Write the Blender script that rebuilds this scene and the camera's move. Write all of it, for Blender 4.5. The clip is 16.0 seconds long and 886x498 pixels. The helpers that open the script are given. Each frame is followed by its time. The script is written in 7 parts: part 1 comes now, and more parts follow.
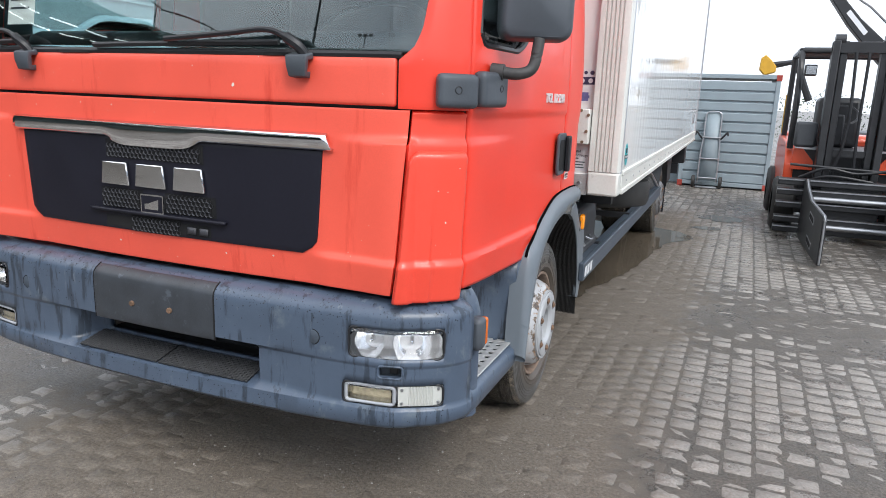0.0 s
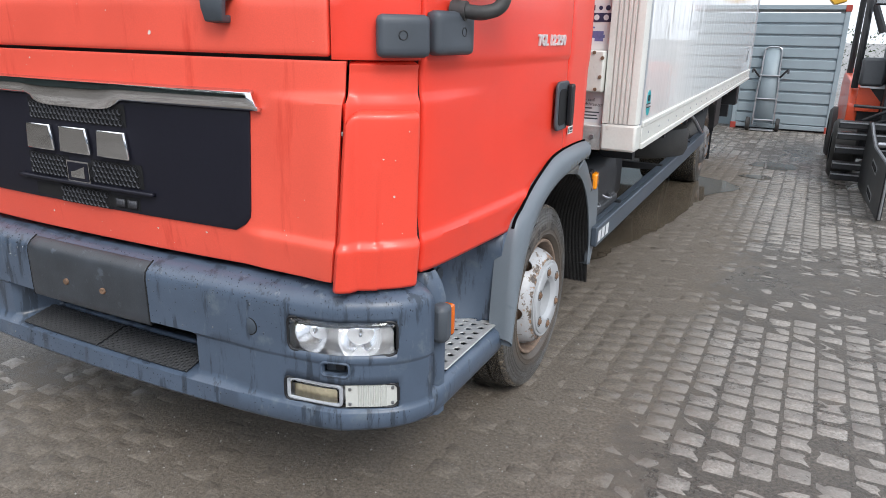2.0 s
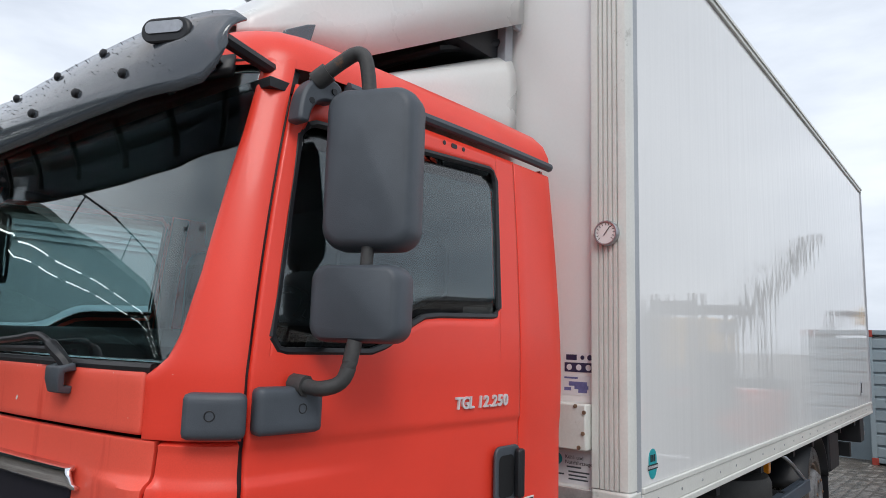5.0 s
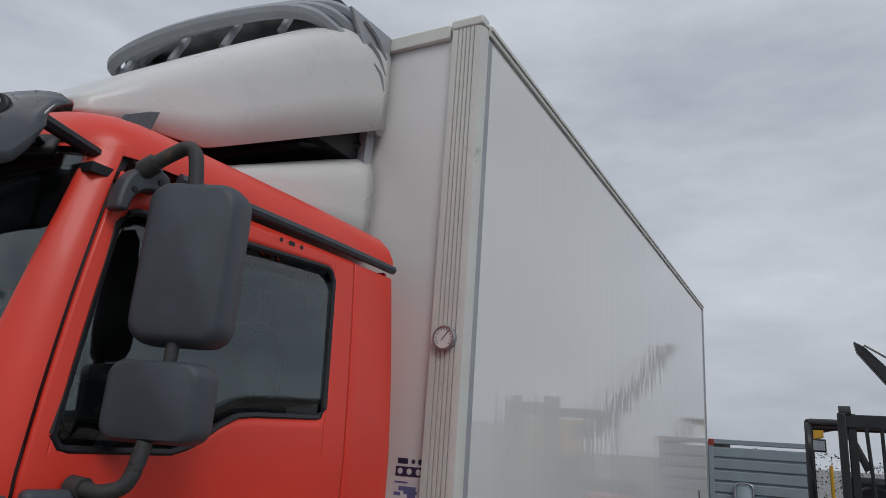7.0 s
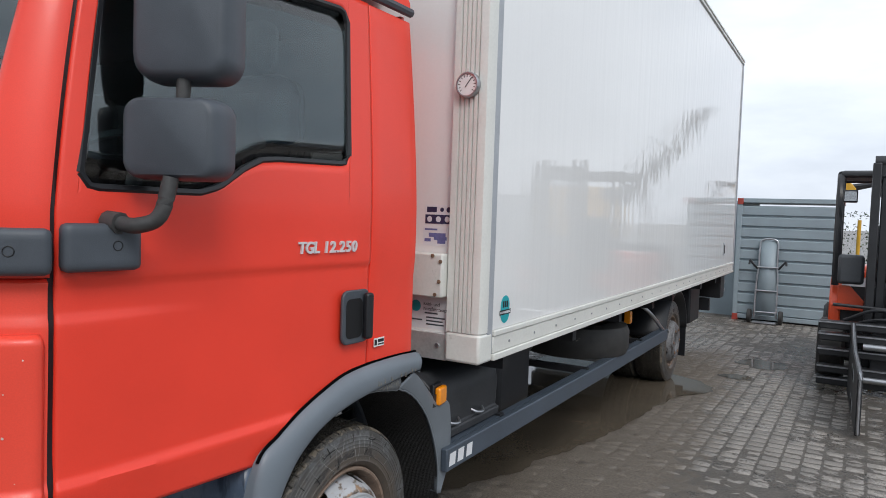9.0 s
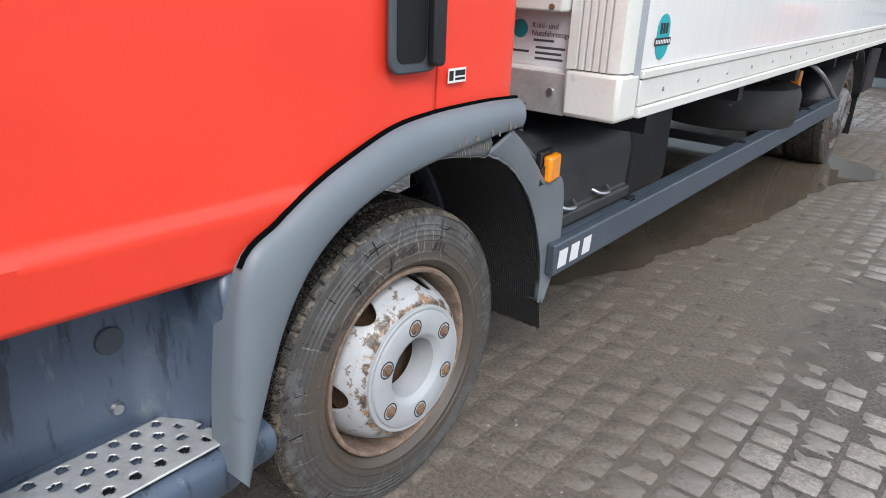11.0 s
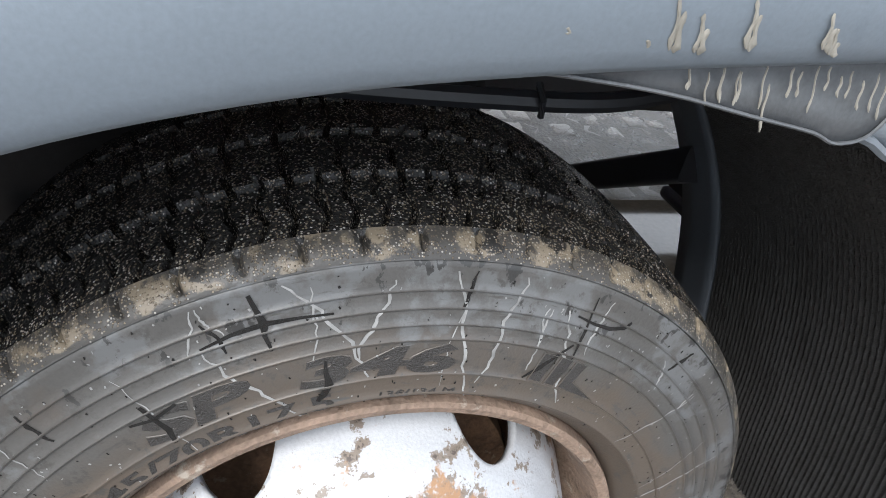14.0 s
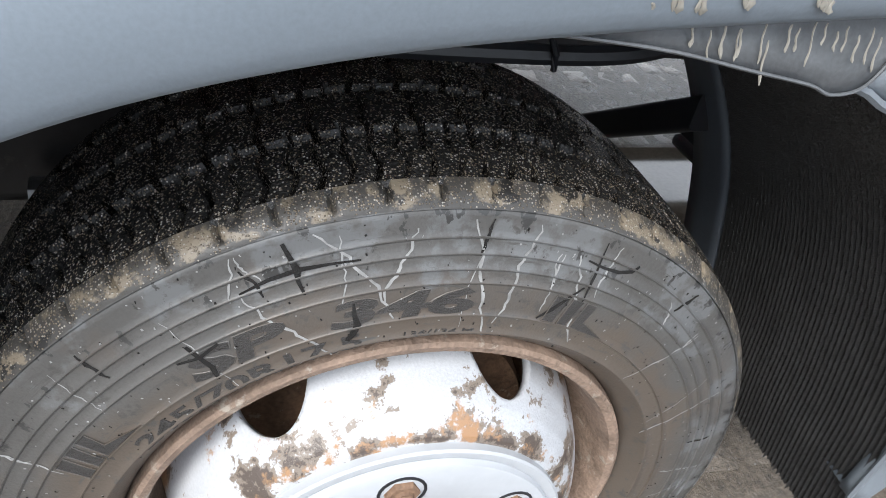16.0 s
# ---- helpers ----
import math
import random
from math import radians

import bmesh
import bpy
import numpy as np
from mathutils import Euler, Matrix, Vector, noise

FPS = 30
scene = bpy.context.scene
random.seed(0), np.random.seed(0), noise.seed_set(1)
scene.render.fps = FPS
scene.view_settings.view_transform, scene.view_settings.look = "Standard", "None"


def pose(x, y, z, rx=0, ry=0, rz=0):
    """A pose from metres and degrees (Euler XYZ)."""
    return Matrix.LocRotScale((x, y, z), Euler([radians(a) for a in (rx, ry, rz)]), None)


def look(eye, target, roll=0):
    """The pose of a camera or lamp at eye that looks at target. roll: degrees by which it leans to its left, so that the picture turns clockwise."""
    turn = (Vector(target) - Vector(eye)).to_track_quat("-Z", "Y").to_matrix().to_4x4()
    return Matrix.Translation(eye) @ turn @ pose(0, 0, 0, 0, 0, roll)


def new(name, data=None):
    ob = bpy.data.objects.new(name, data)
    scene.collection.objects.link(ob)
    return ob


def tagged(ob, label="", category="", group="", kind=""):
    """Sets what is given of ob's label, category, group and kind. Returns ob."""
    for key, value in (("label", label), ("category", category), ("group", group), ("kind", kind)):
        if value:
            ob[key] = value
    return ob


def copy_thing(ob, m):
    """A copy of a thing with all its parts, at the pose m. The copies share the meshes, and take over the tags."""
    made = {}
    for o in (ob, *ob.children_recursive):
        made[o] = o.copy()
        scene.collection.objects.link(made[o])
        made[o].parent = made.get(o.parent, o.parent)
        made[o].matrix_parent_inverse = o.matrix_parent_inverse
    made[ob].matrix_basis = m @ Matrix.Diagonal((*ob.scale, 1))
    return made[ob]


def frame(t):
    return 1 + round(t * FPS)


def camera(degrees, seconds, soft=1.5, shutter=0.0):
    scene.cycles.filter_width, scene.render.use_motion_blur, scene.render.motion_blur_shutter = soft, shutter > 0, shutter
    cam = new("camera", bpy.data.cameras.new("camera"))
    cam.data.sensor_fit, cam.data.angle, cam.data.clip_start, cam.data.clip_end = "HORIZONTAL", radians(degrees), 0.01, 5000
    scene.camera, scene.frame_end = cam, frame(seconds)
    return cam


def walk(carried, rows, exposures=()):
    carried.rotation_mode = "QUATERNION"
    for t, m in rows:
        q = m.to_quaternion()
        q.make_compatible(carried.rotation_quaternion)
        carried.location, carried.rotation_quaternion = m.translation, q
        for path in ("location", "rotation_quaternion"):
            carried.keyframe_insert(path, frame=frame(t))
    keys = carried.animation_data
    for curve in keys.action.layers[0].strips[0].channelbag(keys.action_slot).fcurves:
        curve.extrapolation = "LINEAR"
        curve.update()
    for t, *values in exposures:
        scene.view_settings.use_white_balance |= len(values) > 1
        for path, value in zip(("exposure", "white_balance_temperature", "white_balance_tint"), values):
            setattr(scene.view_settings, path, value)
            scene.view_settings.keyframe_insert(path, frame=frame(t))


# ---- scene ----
cam = camera(65.5, 16.0, soft=0.9)
PATH = [
    (0, (1.806, -1.734, 1.398), (1.062, 0.071, 0.964), 2.1),
    (0.5, (1.724, -1.579, 1.391), (0.967, 0.209, 0.912), 2.1),
    (1, (1.667, -1.486, 1.398), (0.901, 0.283, 0.866), 1.9),
    (1.5, (1.719, -1.425, 1.407), (0.938, 0.325, 0.835), 1.5),
    (2, (1.905, -1.302, 1.423), (1.049, 0.403, 0.823), 1.1),
    (2.5, (2.039, -1.056, 1.41), (1.03, 0.554, 0.786), 1.2),
    (3, (2.161, -0.839, 1.416), (1.032, 0.695, 0.806), 1.1),
    (3.5, (2.306, -0.691, 1.442), (1.093, 0.799, 0.889), 1.5),
    (4, (2.373, -0.664, 1.515), (1.119, 0.851, 1.154), 1.6),
    (4.1, (2.349, -0.681, 1.485), (1.102, 0.86, 1.22), 1.4),
    (4.5, (2.351, -0.699, 1.563), (1.102, 0.862, 1.532), 1.9),
    (5, (2.358, -0.71, 1.584), (1.129, 0.845, 1.851), 1.6),
    (5.2, (2.368, -0.704, 1.584), (1.142, 0.841, 1.917), 1.6),
    (7.3, (2.528, -0.634, 1.633), (1.648, 1.077, 2.18), 2.9),
    (7.5, (2.513, -0.605, 1.582), (1.644, 1.125, 2.084), 1.4),
    (8, (2.505, -0.617, 1.572), (1.596, 1.146, 1.83), 1.5),
    (8.5, (2.497, -0.602, 1.547), (1.53, 1.147, 1.63), 1.7),
    (9, (2.519, -0.589, 1.519), (1.501, 1.13, 1.418), 1.9),
    (9.5, (2.484, -0.535, 1.464), (1.433, 1.143, 1.179), 1.9),
    (10, (2.358, -0.359, 1.393), (1.283, 1.246, 0.876), 2.1),
    (10.2, (2.275, -0.237, 1.383), (1.198, 1.333, 0.772), 2.1),
    (12.3, (1.700, 0.800, 1.070), (0.302, 1.926, 0.170), 5.0),
    (12.5, (1.636, 0.906, 1.076), (0.190, 1.914, 0.138), 6.0),
    (13, (1.477, 1.035, 1.063), (-0.084, 1.833, 0.099), 10.1),
    (13.5, (1.391, 1.141, 1.004), (-0.206, 1.779, -0.017), 11.2),
    (14, (1.387, 1.152, 0.988), (-0.176, 1.771, -0.095), 11.4),
    (14.5, (1.397, 1.142, 0.995), (-0.144, 1.742, -0.130), 11.1),
    (15, (1.401, 1.141, 0.996), (-0.118, 1.733, -0.163), 10.9),
    (15.5, (1.411, 1.152, 0.997), (-0.096, 1.730, -0.184), 10.7),
    (16, (1.410, 1.139, 1.004), (-0.077, 1.717, -0.202), 10.6),
]
walk(cam, [(t, look(eye, target, roll)) for t, eye, target, roll in PATH],
     [(0, 1.25), (1.5, 1.2), (3.5, 1.15), (4.1, 1.0), (4.5, 0.84), (5.0, 0.5), (5.6, 0.1), (7.3, -0.35), (7.7, -0.38), (8.3, 0.1), (9.0, 0.62), (10.2, 1.08), (12.3, 1.55), (13.0, 1.62), (13.5, 1.62), (14.0, 1.92), (16, 2.02)])

# ---- sky, sun, exposure ----
world = bpy.data.worlds.new("overcast_sky")
scene.world = world
world.use_nodes = True
wn = world.node_tree
wn.nodes.clear()
w_out = wn.nodes.new("ShaderNodeOutputWorld")
w_bg = wn.nodes.new("ShaderNodeBackground")
w_sky = wn.nodes.new("ShaderNodeTexSky")
w_sky.sky_type, w_sky.sun_disc = "NISHITA", False
w_sky.sun_elevation, w_sky.sun_rotation = radians(48), radians(-120)
w_sky.air_density, w_sky.dust_density, w_sky.ozone_density = 1.0, 4.0, 1.0
w_co = wn.nodes.new("ShaderNodeTexCoord")
w_map = wn.nodes.new("ShaderNodeMapping")
w_map.inputs["Scale"].default_value = (1.0, 1.0, 3.2)
w_cl = wn.nodes.new("ShaderNodeTexNoise")
w_cl.inputs["Scale"].default_value, w_cl.inputs["Detail"].default_value = 2.3, 6.0
w_cl.inputs["Roughness"].default_value = 0.55
w_rmp = wn.nodes.new("ShaderNodeValToRGB")
w_rmp.color_ramp.elements[0].position, w_rmp.color_ramp.elements[0].color = 0.30, (4.6, 5.1, 5.9, 1)
w_rmp.color_ramp.elements[1].position, w_rmp.color_ramp.elements[1].color = 0.72, (8.0, 8.5, 9.2, 1)
w_mix = wn.nodes.new("ShaderNodeMixRGB")
w_mix.inputs[0].default_value = 0.9
wn.links.new(w_co.outputs["Generated"], w_map.inputs["Vector"])
wn.links.new(w_map.outputs["Vector"], w_cl.inputs["Vector"])
wn.links.new(w_cl.outputs["Fac"], w_rmp.inputs[0])
wn.links.new(w_sky.outputs[0], w_mix.inputs[1])
wn.links.new(w_rmp.outputs[0], w_mix.inputs[2])
wn.links.new(w_mix.outputs[0], w_bg.inputs[0])
w_bg.inputs[1].default_value = 0.1
wn.links.new(w_bg.outputs[0], w_out.inputs[0])

sun = new("sun", bpy.data.lights.new("sun", "SUN"))
sun.data.energy, sun.data.angle, sun.data.color = 1.0, radians(25), (1.0, 0.97, 0.93)
sun.matrix_world = look((9, -6, 12), (0, 2, 0))


# ---- materials ----
def mat(name, color, rough=0.5, metal=0.0, spec=0.5, var=0.12, scale=6.0, fine=90.0, bump=0.05, fine_bump=0.02,
        dirt=None, dirt_amount=0.0, dirt_scale=4.0, coat=0.0, rvar=0.15, transmission=0.0, alpha=1.0, obj=0.0, island=0.0):
    """Colour with two scales of variation, stains of a second colour, uneven gloss and fine relief."""
    m = bpy.data.materials.new(name)
    m.use_nodes = True
    nt = m.node_tree
    b = nt.nodes["Principled BSDF"]
    b.inputs["Metallic"].default_value = metal
    b.inputs["Specular IOR Level"].default_value = spec
    b.inputs["Coat Weight"].default_value = coat
    b.inputs["Coat Roughness"].default_value = 0.04
    b.inputs["Transmission Weight"].default_value = transmission
    co = nt.nodes.new("ShaderNodeTexCoord")
    n1 = nt.nodes.new("ShaderNodeTexNoise")
    n1.inputs["Scale"].default_value, n1.inputs["Detail"].default_value = scale, 5.0
    n2 = nt.nodes.new("ShaderNodeTexNoise")
    n2.inputs["Scale"].default_value, n2.inputs["Detail"].default_value = fine, 3.0
    nt.links.new(co.outputs["Object"], n1.inputs["Vector"])
    nt.links.new(co.outputs["Object"], n2.inputs["Vector"])
    mixn = nt.nodes.new("ShaderNodeMath")
    mixn.operation = "MULTIPLY_ADD"
    mixn.inputs[1].default_value = 0.6
    nt.links.new(n1.outputs["Fac"], mixn.inputs[0])
    sc = nt.nodes.new("ShaderNodeMath")
    sc.operation = "MULTIPLY"
    sc.inputs[1].default_value = 0.4
    nt.links.new(n2.outputs["Fac"], sc.inputs[0])
    nt.links.new(sc.outputs[0], mixn.inputs[2])
    ramp = nt.nodes.new("ShaderNodeValToRGB")
    lo = [max(0, c * (1 - var * 2)) for c in color]
    hi = [min(1, c * (1 + var * 2)) for c in color]
    ramp.color_ramp.elements[0].position, ramp.color_ramp.elements[0].color = 0.25, (*lo, 1)
    ramp.color_ramp.elements[1].position, ramp.color_ramp.elements[1].color = 0.75, (*hi, 1)
    nt.links.new(mixn.outputs[0], ramp.inputs[0])
    last = ramp.outputs[0]
    if obj or island:
        src = nt.nodes.new("ShaderNodeObjectInfo") if obj else nt.nodes.new("ShaderNodeNewGeometry")
        rnd = src.outputs["Random"] if obj else src.outputs["Random Per Island"]
        mr = nt.nodes.new("ShaderNodeMapRange")
        a = obj or island
        mr.inputs[3].default_value, mr.inputs[4].default_value = 1 - a, 1 + a
        nt.links.new(rnd, mr.inputs[0])
        mul = nt.nodes.new("ShaderNodeMixRGB")
        mul.blend_type = "MULTIPLY"
        mul.inputs[0].default_value = 1
        nt.links.new(last, mul.inputs[1])
        nt.links.new(mr.outputs[0], mul.inputs[2])
        last = mul.outputs[0]
    if dirt:
        n3 = nt.nodes.new("ShaderNodeTexNoise")
        n3.inputs["Scale"].default_value, n3.inputs["Detail"].default_value, n3.inputs["Roughness"].default_value = dirt_scale, 8.0, 0.68
        nt.links.new(co.outputs["Object"], n3.inputs["Vector"])
        r3 = nt.nodes.new("ShaderNodeValToRGB")
        edge = 0.72 - 0.4 * dirt_amount
        r3.color_ramp.elements[0].position, r3.color_ramp.elements[1].position = edge, edge + 0.09
        nt.links.new(n3.outputs["Fac"], r3.inputs[0])
        md = nt.nodes.new("ShaderNodeMixRGB")
        nt.links.new(r3.outputs[0], md.inputs[0])
        nt.links.new(last, md.inputs[1])
        md.inputs[2].default_value = (*dirt, 1)
        last = md.outputs[0]
    nt.links.new(last, b.inputs["Base Color"])
    rr = nt.nodes.new("ShaderNodeMapRange")
    rr.inputs[3].default_value, rr.inputs[4].default_value = max(0.01, rough - rvar * rough), min(1, rough + rvar * rough)
    nt.links.new(n1.outputs["Fac"], rr.inputs[0])
    nt.links.new(rr.outputs[0], b.inputs["Roughness"])
    if bump or fine_bump:
        b1 = nt.nodes.new("ShaderNodeBump")
        b1.inputs["Strength"].default_value, b1.inputs["Distance"].default_value = bump, 0.02
        nt.links.new(n1.outputs["Fac"], b1.inputs["Height"])
        b2 = nt.nodes.new("ShaderNodeBump")
        b2.inputs["Strength"].default_value, b2.inputs["Distance"].default_value = fine_bump, 0.004
        nt.links.new(n2.outputs["Fac"], b2.inputs["Height"])
        nt.links.new(b1.outputs[0], b2.inputs["Normal"])
        nt.links.new(b2.outputs[0], b.inputs["Normal"])
    return m


def wavy(m, strength):
    """Slow upright waves in a sheet, so that it mirrors things unevenly."""
    nt = m.node_tree
    b = nt.nodes["Principled BSDF"]
    co = nt.nodes.new("ShaderNodeTexCoord")
    mp = nt.nodes.new("ShaderNodeMapping")
    mp.inputs["Scale"].default_value = (1.0, 5.0, 0.35)
    n = nt.nodes.new("ShaderNodeTexNoise")
    n.inputs["Scale"].default_value, n.inputs["Detail"].default_value = 2.2, 2.0
    bu = nt.nodes.new("ShaderNodeBump")
    bu.inputs["Strength"].default_value, bu.inputs["Distance"].default_value = strength, 0.02
    nt.links.new(co.outputs["Object"], mp.inputs[0])
    nt.links.new(mp.outputs[0], n.inputs["Vector"])
    nt.links.new(n.outputs["Fac"], bu.inputs["Height"])
    nt.links.new(bu.outputs[0], b.inputs["Coat Normal"])
    b.inputs["Coat Roughness"].default_value = 0.015
    return m


RED_PALE = mat("pale_red_front_plastic", (0.85, 0.104, 0.064), 0.46, spec=0.55, coat=0.10, var=0.06, scale=3, bump=0.006, fine_bump=0.012, fine=300, dirt=(0.86, 0.125, 0.08), dirt_amount=0.2, dirt_scale=3)
RED_MID = mat("red_corner_plastic", (0.85, 0.074, 0.044), 0.36, spec=0.5, coat=0.12, var=0.05, scale=3, bump=0.005, fine_bump=0.01, fine=300)
RED = mat("red_cab_paint", (0.85, 0.056, 0.031), 0.36, spec=0.45, coat=0.10, var=0.05, scale=3, bump=0.004, fine_bump=0.006, fine=400)
GREY = mat("blue_grey_bumper_plastic", (0.074, 0.102, 0.148), 0.34, var=0.10, scale=7, fine=350, bump=0.01, fine_bump=0.05,
           dirt=(0.115, 0.145, 0.18), dirt_amount=0.33, dirt_scale=8)
GREYD = mat("dark_grey_mirror_plastic", (0.064, 0.075, 0.090), 0.5, var=0.15, scale=9, fine=500, fine_bump=0.12)
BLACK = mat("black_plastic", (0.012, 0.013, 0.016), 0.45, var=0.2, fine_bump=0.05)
SATIN = mat("black_satin_grille", (0.011, 0.011, 0.019), 0.46, spec=0.30, var=0.1, bump=0, fine_bump=0.02)
CHROME = mat("chrome", (0.82, 0.83, 0.85), 0.07, metal=1.0, var=0.02, bump=0.01, fine_bump=0)
STEEL = mat("dull_steel", (0.42, 0.43, 0.45), 0.38, metal=0.9, var=0.1)
ALU = mat("worn_aluminium", (0.70, 0.70, 0.69), 0.38, metal=0.6, var=0.12, scale=14, fine_bump=0.06)
WHITE = mat("white_box_skin", (0.80, 0.80, 0.79), 0.55, spec=0.1, coat=1.0, var=0.015, scale=1.2, bump=0.006, fine_bump=0.0)
wavy(WHITE, 0.10)
CREAM = mat("cream_corner_profile", (0.70, 0.70, 0.66), 0.35, var=0.05, scale=5, dirt=(0.42, 0.41, 0.37), dirt_amount=0.18, dirt_scale=9)
FAIR = mat("white_fairing_plastic", (0.74, 0.74, 0.72), 0.28, var=0.03, scale=3, bump=0.01)
GREYW = mat("pale_grey_plastic", (0.36, 0.38, 0.41), 0.4, var=0.08)
RUBBER = mat("tyre_rubber", (0.030, 0.029, 0.028), 0.62, var=0.25, scale=18, fine=260, bump=0.05, fine_bump=0.2,
             dirt=(0.17, 0.15, 0.125), dirt_amount=0.16, dirt_scale=14)
HUBP = mat("white_hub_paint", (0.42, 0.435, 0.455), 0.33, var=0.04, scale=9, dirt=(0.16, 0.11, 0.07), dirt_amount=0.06, dirt_scale=18, bump=0.02)
RUST = mat("rusty_steel", (0.20, 0.12, 0.075), 0.8, var=0.3, scale=25, fine=200, bump=0.3, fine_bump=0.25, dirt=(0.36, 0.30, 0.24), dirt_amount=0.3, dirt_scale=40)
ORANGE = mat("orange_lens", (0.95, 0.30, 0.01), 0.2, var=0.05, scale=60, fine=200, bump=0.03, coat=0.5)
GLASS = bpy.data.materials.new("tinted_glass")
GLASS.use_nodes = True
gl = GLASS.node_tree.nodes["Principled BSDF"]
gl.inputs["Transmission Weight"].default_value, gl.inputs["Roughness"].default_value, gl.inputs["IOR"].default_value = 1.0, 0.0, 1.75
gl.inputs["Base Color"].default_value = (0.50, 0.66, 0.67, 1)
DARKMETAL = mat("black_chassis_paint", (0.018, 0.019, 0.022), 0.5, var=0.25, scale=8, bump=0.05, dirt=(0.09, 0.085, 0.08), dirt_amount=0.14, dirt_scale=6)
RAILP = mat("grey_blue_rail_paint", (0.062, 0.080, 0.105), 0.4, var=0.12, scale=6, dirt=(0.24, 0.26, 0.28), dirt_amount=0.14, dirt_scale=12)
CONT = mat("grey_container_paint", (0.27, 0.33, 0.365), 0.5, var=0.08, scale=3, dirt=(0.20, 0.22, 0.23), dirt_amount=0.15)


def ground_mat(name, base, grain, mud, wet, dry, relief, rnd=""):
    """Wet yard surface: coarse grain, pale grit specks, mud that gathers in the wheel strip, uneven wetness."""
    m = bpy.data.materials.new(name)
    m.use_nodes = True
    nt = m.node_tree
    b = nt.nodes["Principled BSDF"]
    geo = nt.nodes.new("ShaderNodeNewGeometry")
    pos = geo.outputs["Position"]

    def nz(scale, detail, rough=0.6):
        n = nt.nodes.new("ShaderNodeTexNoise")
        n.inputs["Scale"].default_value, n.inputs["Detail"].default_value, n.inputs["Roughness"].default_value = scale, detail, rough
        nt.links.new(pos, n.inputs["Vector"])
        return n.outputs["Fac"]

    def rng_(v, a, c, lo, hi):
        r = nt.nodes.new("ShaderNodeMapRange")
        for k, x in enumerate((a, c, lo, hi)):
            r.inputs[k + 1].default_value = x
        nt.links.new(v, r.inputs[0])
        return r.outputs[0]

    def op(kind, u, v):
        n = nt.nodes.new("ShaderNodeMath")
        n.operation = kind
        for k, x in enumerate((u, v)):
            if isinstance(x, (int, float)):
                n.inputs[k].default_value = x
            else:
                nt.links.new(x, n.inputs[k])
        return n.outputs[0]

    def mix(f, u, v, kind="MIX"):
        n = nt.nodes.new("ShaderNodeMixRGB")
        n.blend_type = kind
        for k, x in enumerate((f, u, v)):
            if isinstance(x, tuple):
                n.inputs[k].default_value = (*x, 1)
            elif isinstance(x, (int, float)):
                n.inputs[k].default_value = x
            else:
                nt.links.new(x, n.inputs[k])
        return n.outputs[0]
    big, mid, fine, tiny = nz(0.9, 6, 0.65), nz(11, 6, 0.7), nz(75, 5, 0.75), nz(230, 3, 0.7)
    last = mix(rng_(mid, 0.36, 0.64, 0, 1), tuple(c * 0.70 for c in base), tuple(c * 1.28 for c in base))
    if rnd:
        src = nt.nodes.new("ShaderNodeObjectInfo").outputs["Random"] if rnd == "object" else geo.outputs["Random Per Island"]
        last = mix(1.0, last, rng_(src, 0, 1, 0.82, 1.18), "MULTIPLY")
    last = mix(rng_(fine, 0.40, 0.60, 0.0, 0.85), last, grain)
    sp = nt.nodes.new("ShaderNodeSeparateXYZ")
    nt.links.new(pos, sp.inputs[0])
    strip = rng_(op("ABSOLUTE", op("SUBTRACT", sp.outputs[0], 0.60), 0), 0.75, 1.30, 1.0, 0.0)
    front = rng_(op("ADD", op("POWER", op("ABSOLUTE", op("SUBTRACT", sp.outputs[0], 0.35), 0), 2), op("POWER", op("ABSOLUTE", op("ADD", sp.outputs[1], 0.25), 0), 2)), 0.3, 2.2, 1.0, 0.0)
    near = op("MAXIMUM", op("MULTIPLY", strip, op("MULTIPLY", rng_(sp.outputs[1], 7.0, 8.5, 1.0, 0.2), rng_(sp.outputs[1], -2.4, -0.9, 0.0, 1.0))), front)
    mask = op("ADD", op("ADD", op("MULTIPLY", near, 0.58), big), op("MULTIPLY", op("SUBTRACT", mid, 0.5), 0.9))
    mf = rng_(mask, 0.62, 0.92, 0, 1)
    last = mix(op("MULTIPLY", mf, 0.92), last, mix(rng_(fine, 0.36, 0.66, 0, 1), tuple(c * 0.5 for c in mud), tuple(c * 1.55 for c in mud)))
    last = mix(rng_(tiny, 0.60, 0.66, 0, 0.8), last, (0.30, 0.285, 0.265))
    nt.links.new(last, b.inputs["Base Color"])
    wetness = op("ADD", op("MULTIPLY", nz(1.7, 5, 0.6), 0.6), op("MULTIPLY", mid, 0.4))
    nt.links.new(op("ADD", rng_(wetness, 0.42, 0.60, wet, dry), op("MULTIPLY", mf, 0.22)), b.inputs["Roughness"])
    b.inputs["Specular IOR Level"].default_value = 0.5
    prev = None
    for h, s, d in ((mid, 0.7 * relief, 0.012), (fine, 1.0 * relief, 0.006), (tiny, 0.8 * relief, 0.0025)):
        bn = nt.nodes.new("ShaderNodeBump")
        bn.inputs["Strength"].default_value, bn.inputs["Distance"].default_value = min(1.0, s), d
        nt.links.new(h, bn.inputs["Height"])
        if prev:
            nt.links.new(prev, bn.inputs["Normal"])
        prev = bn.outputs[0]
    nt.links.new(prev, b.inputs["Normal"])
    return m


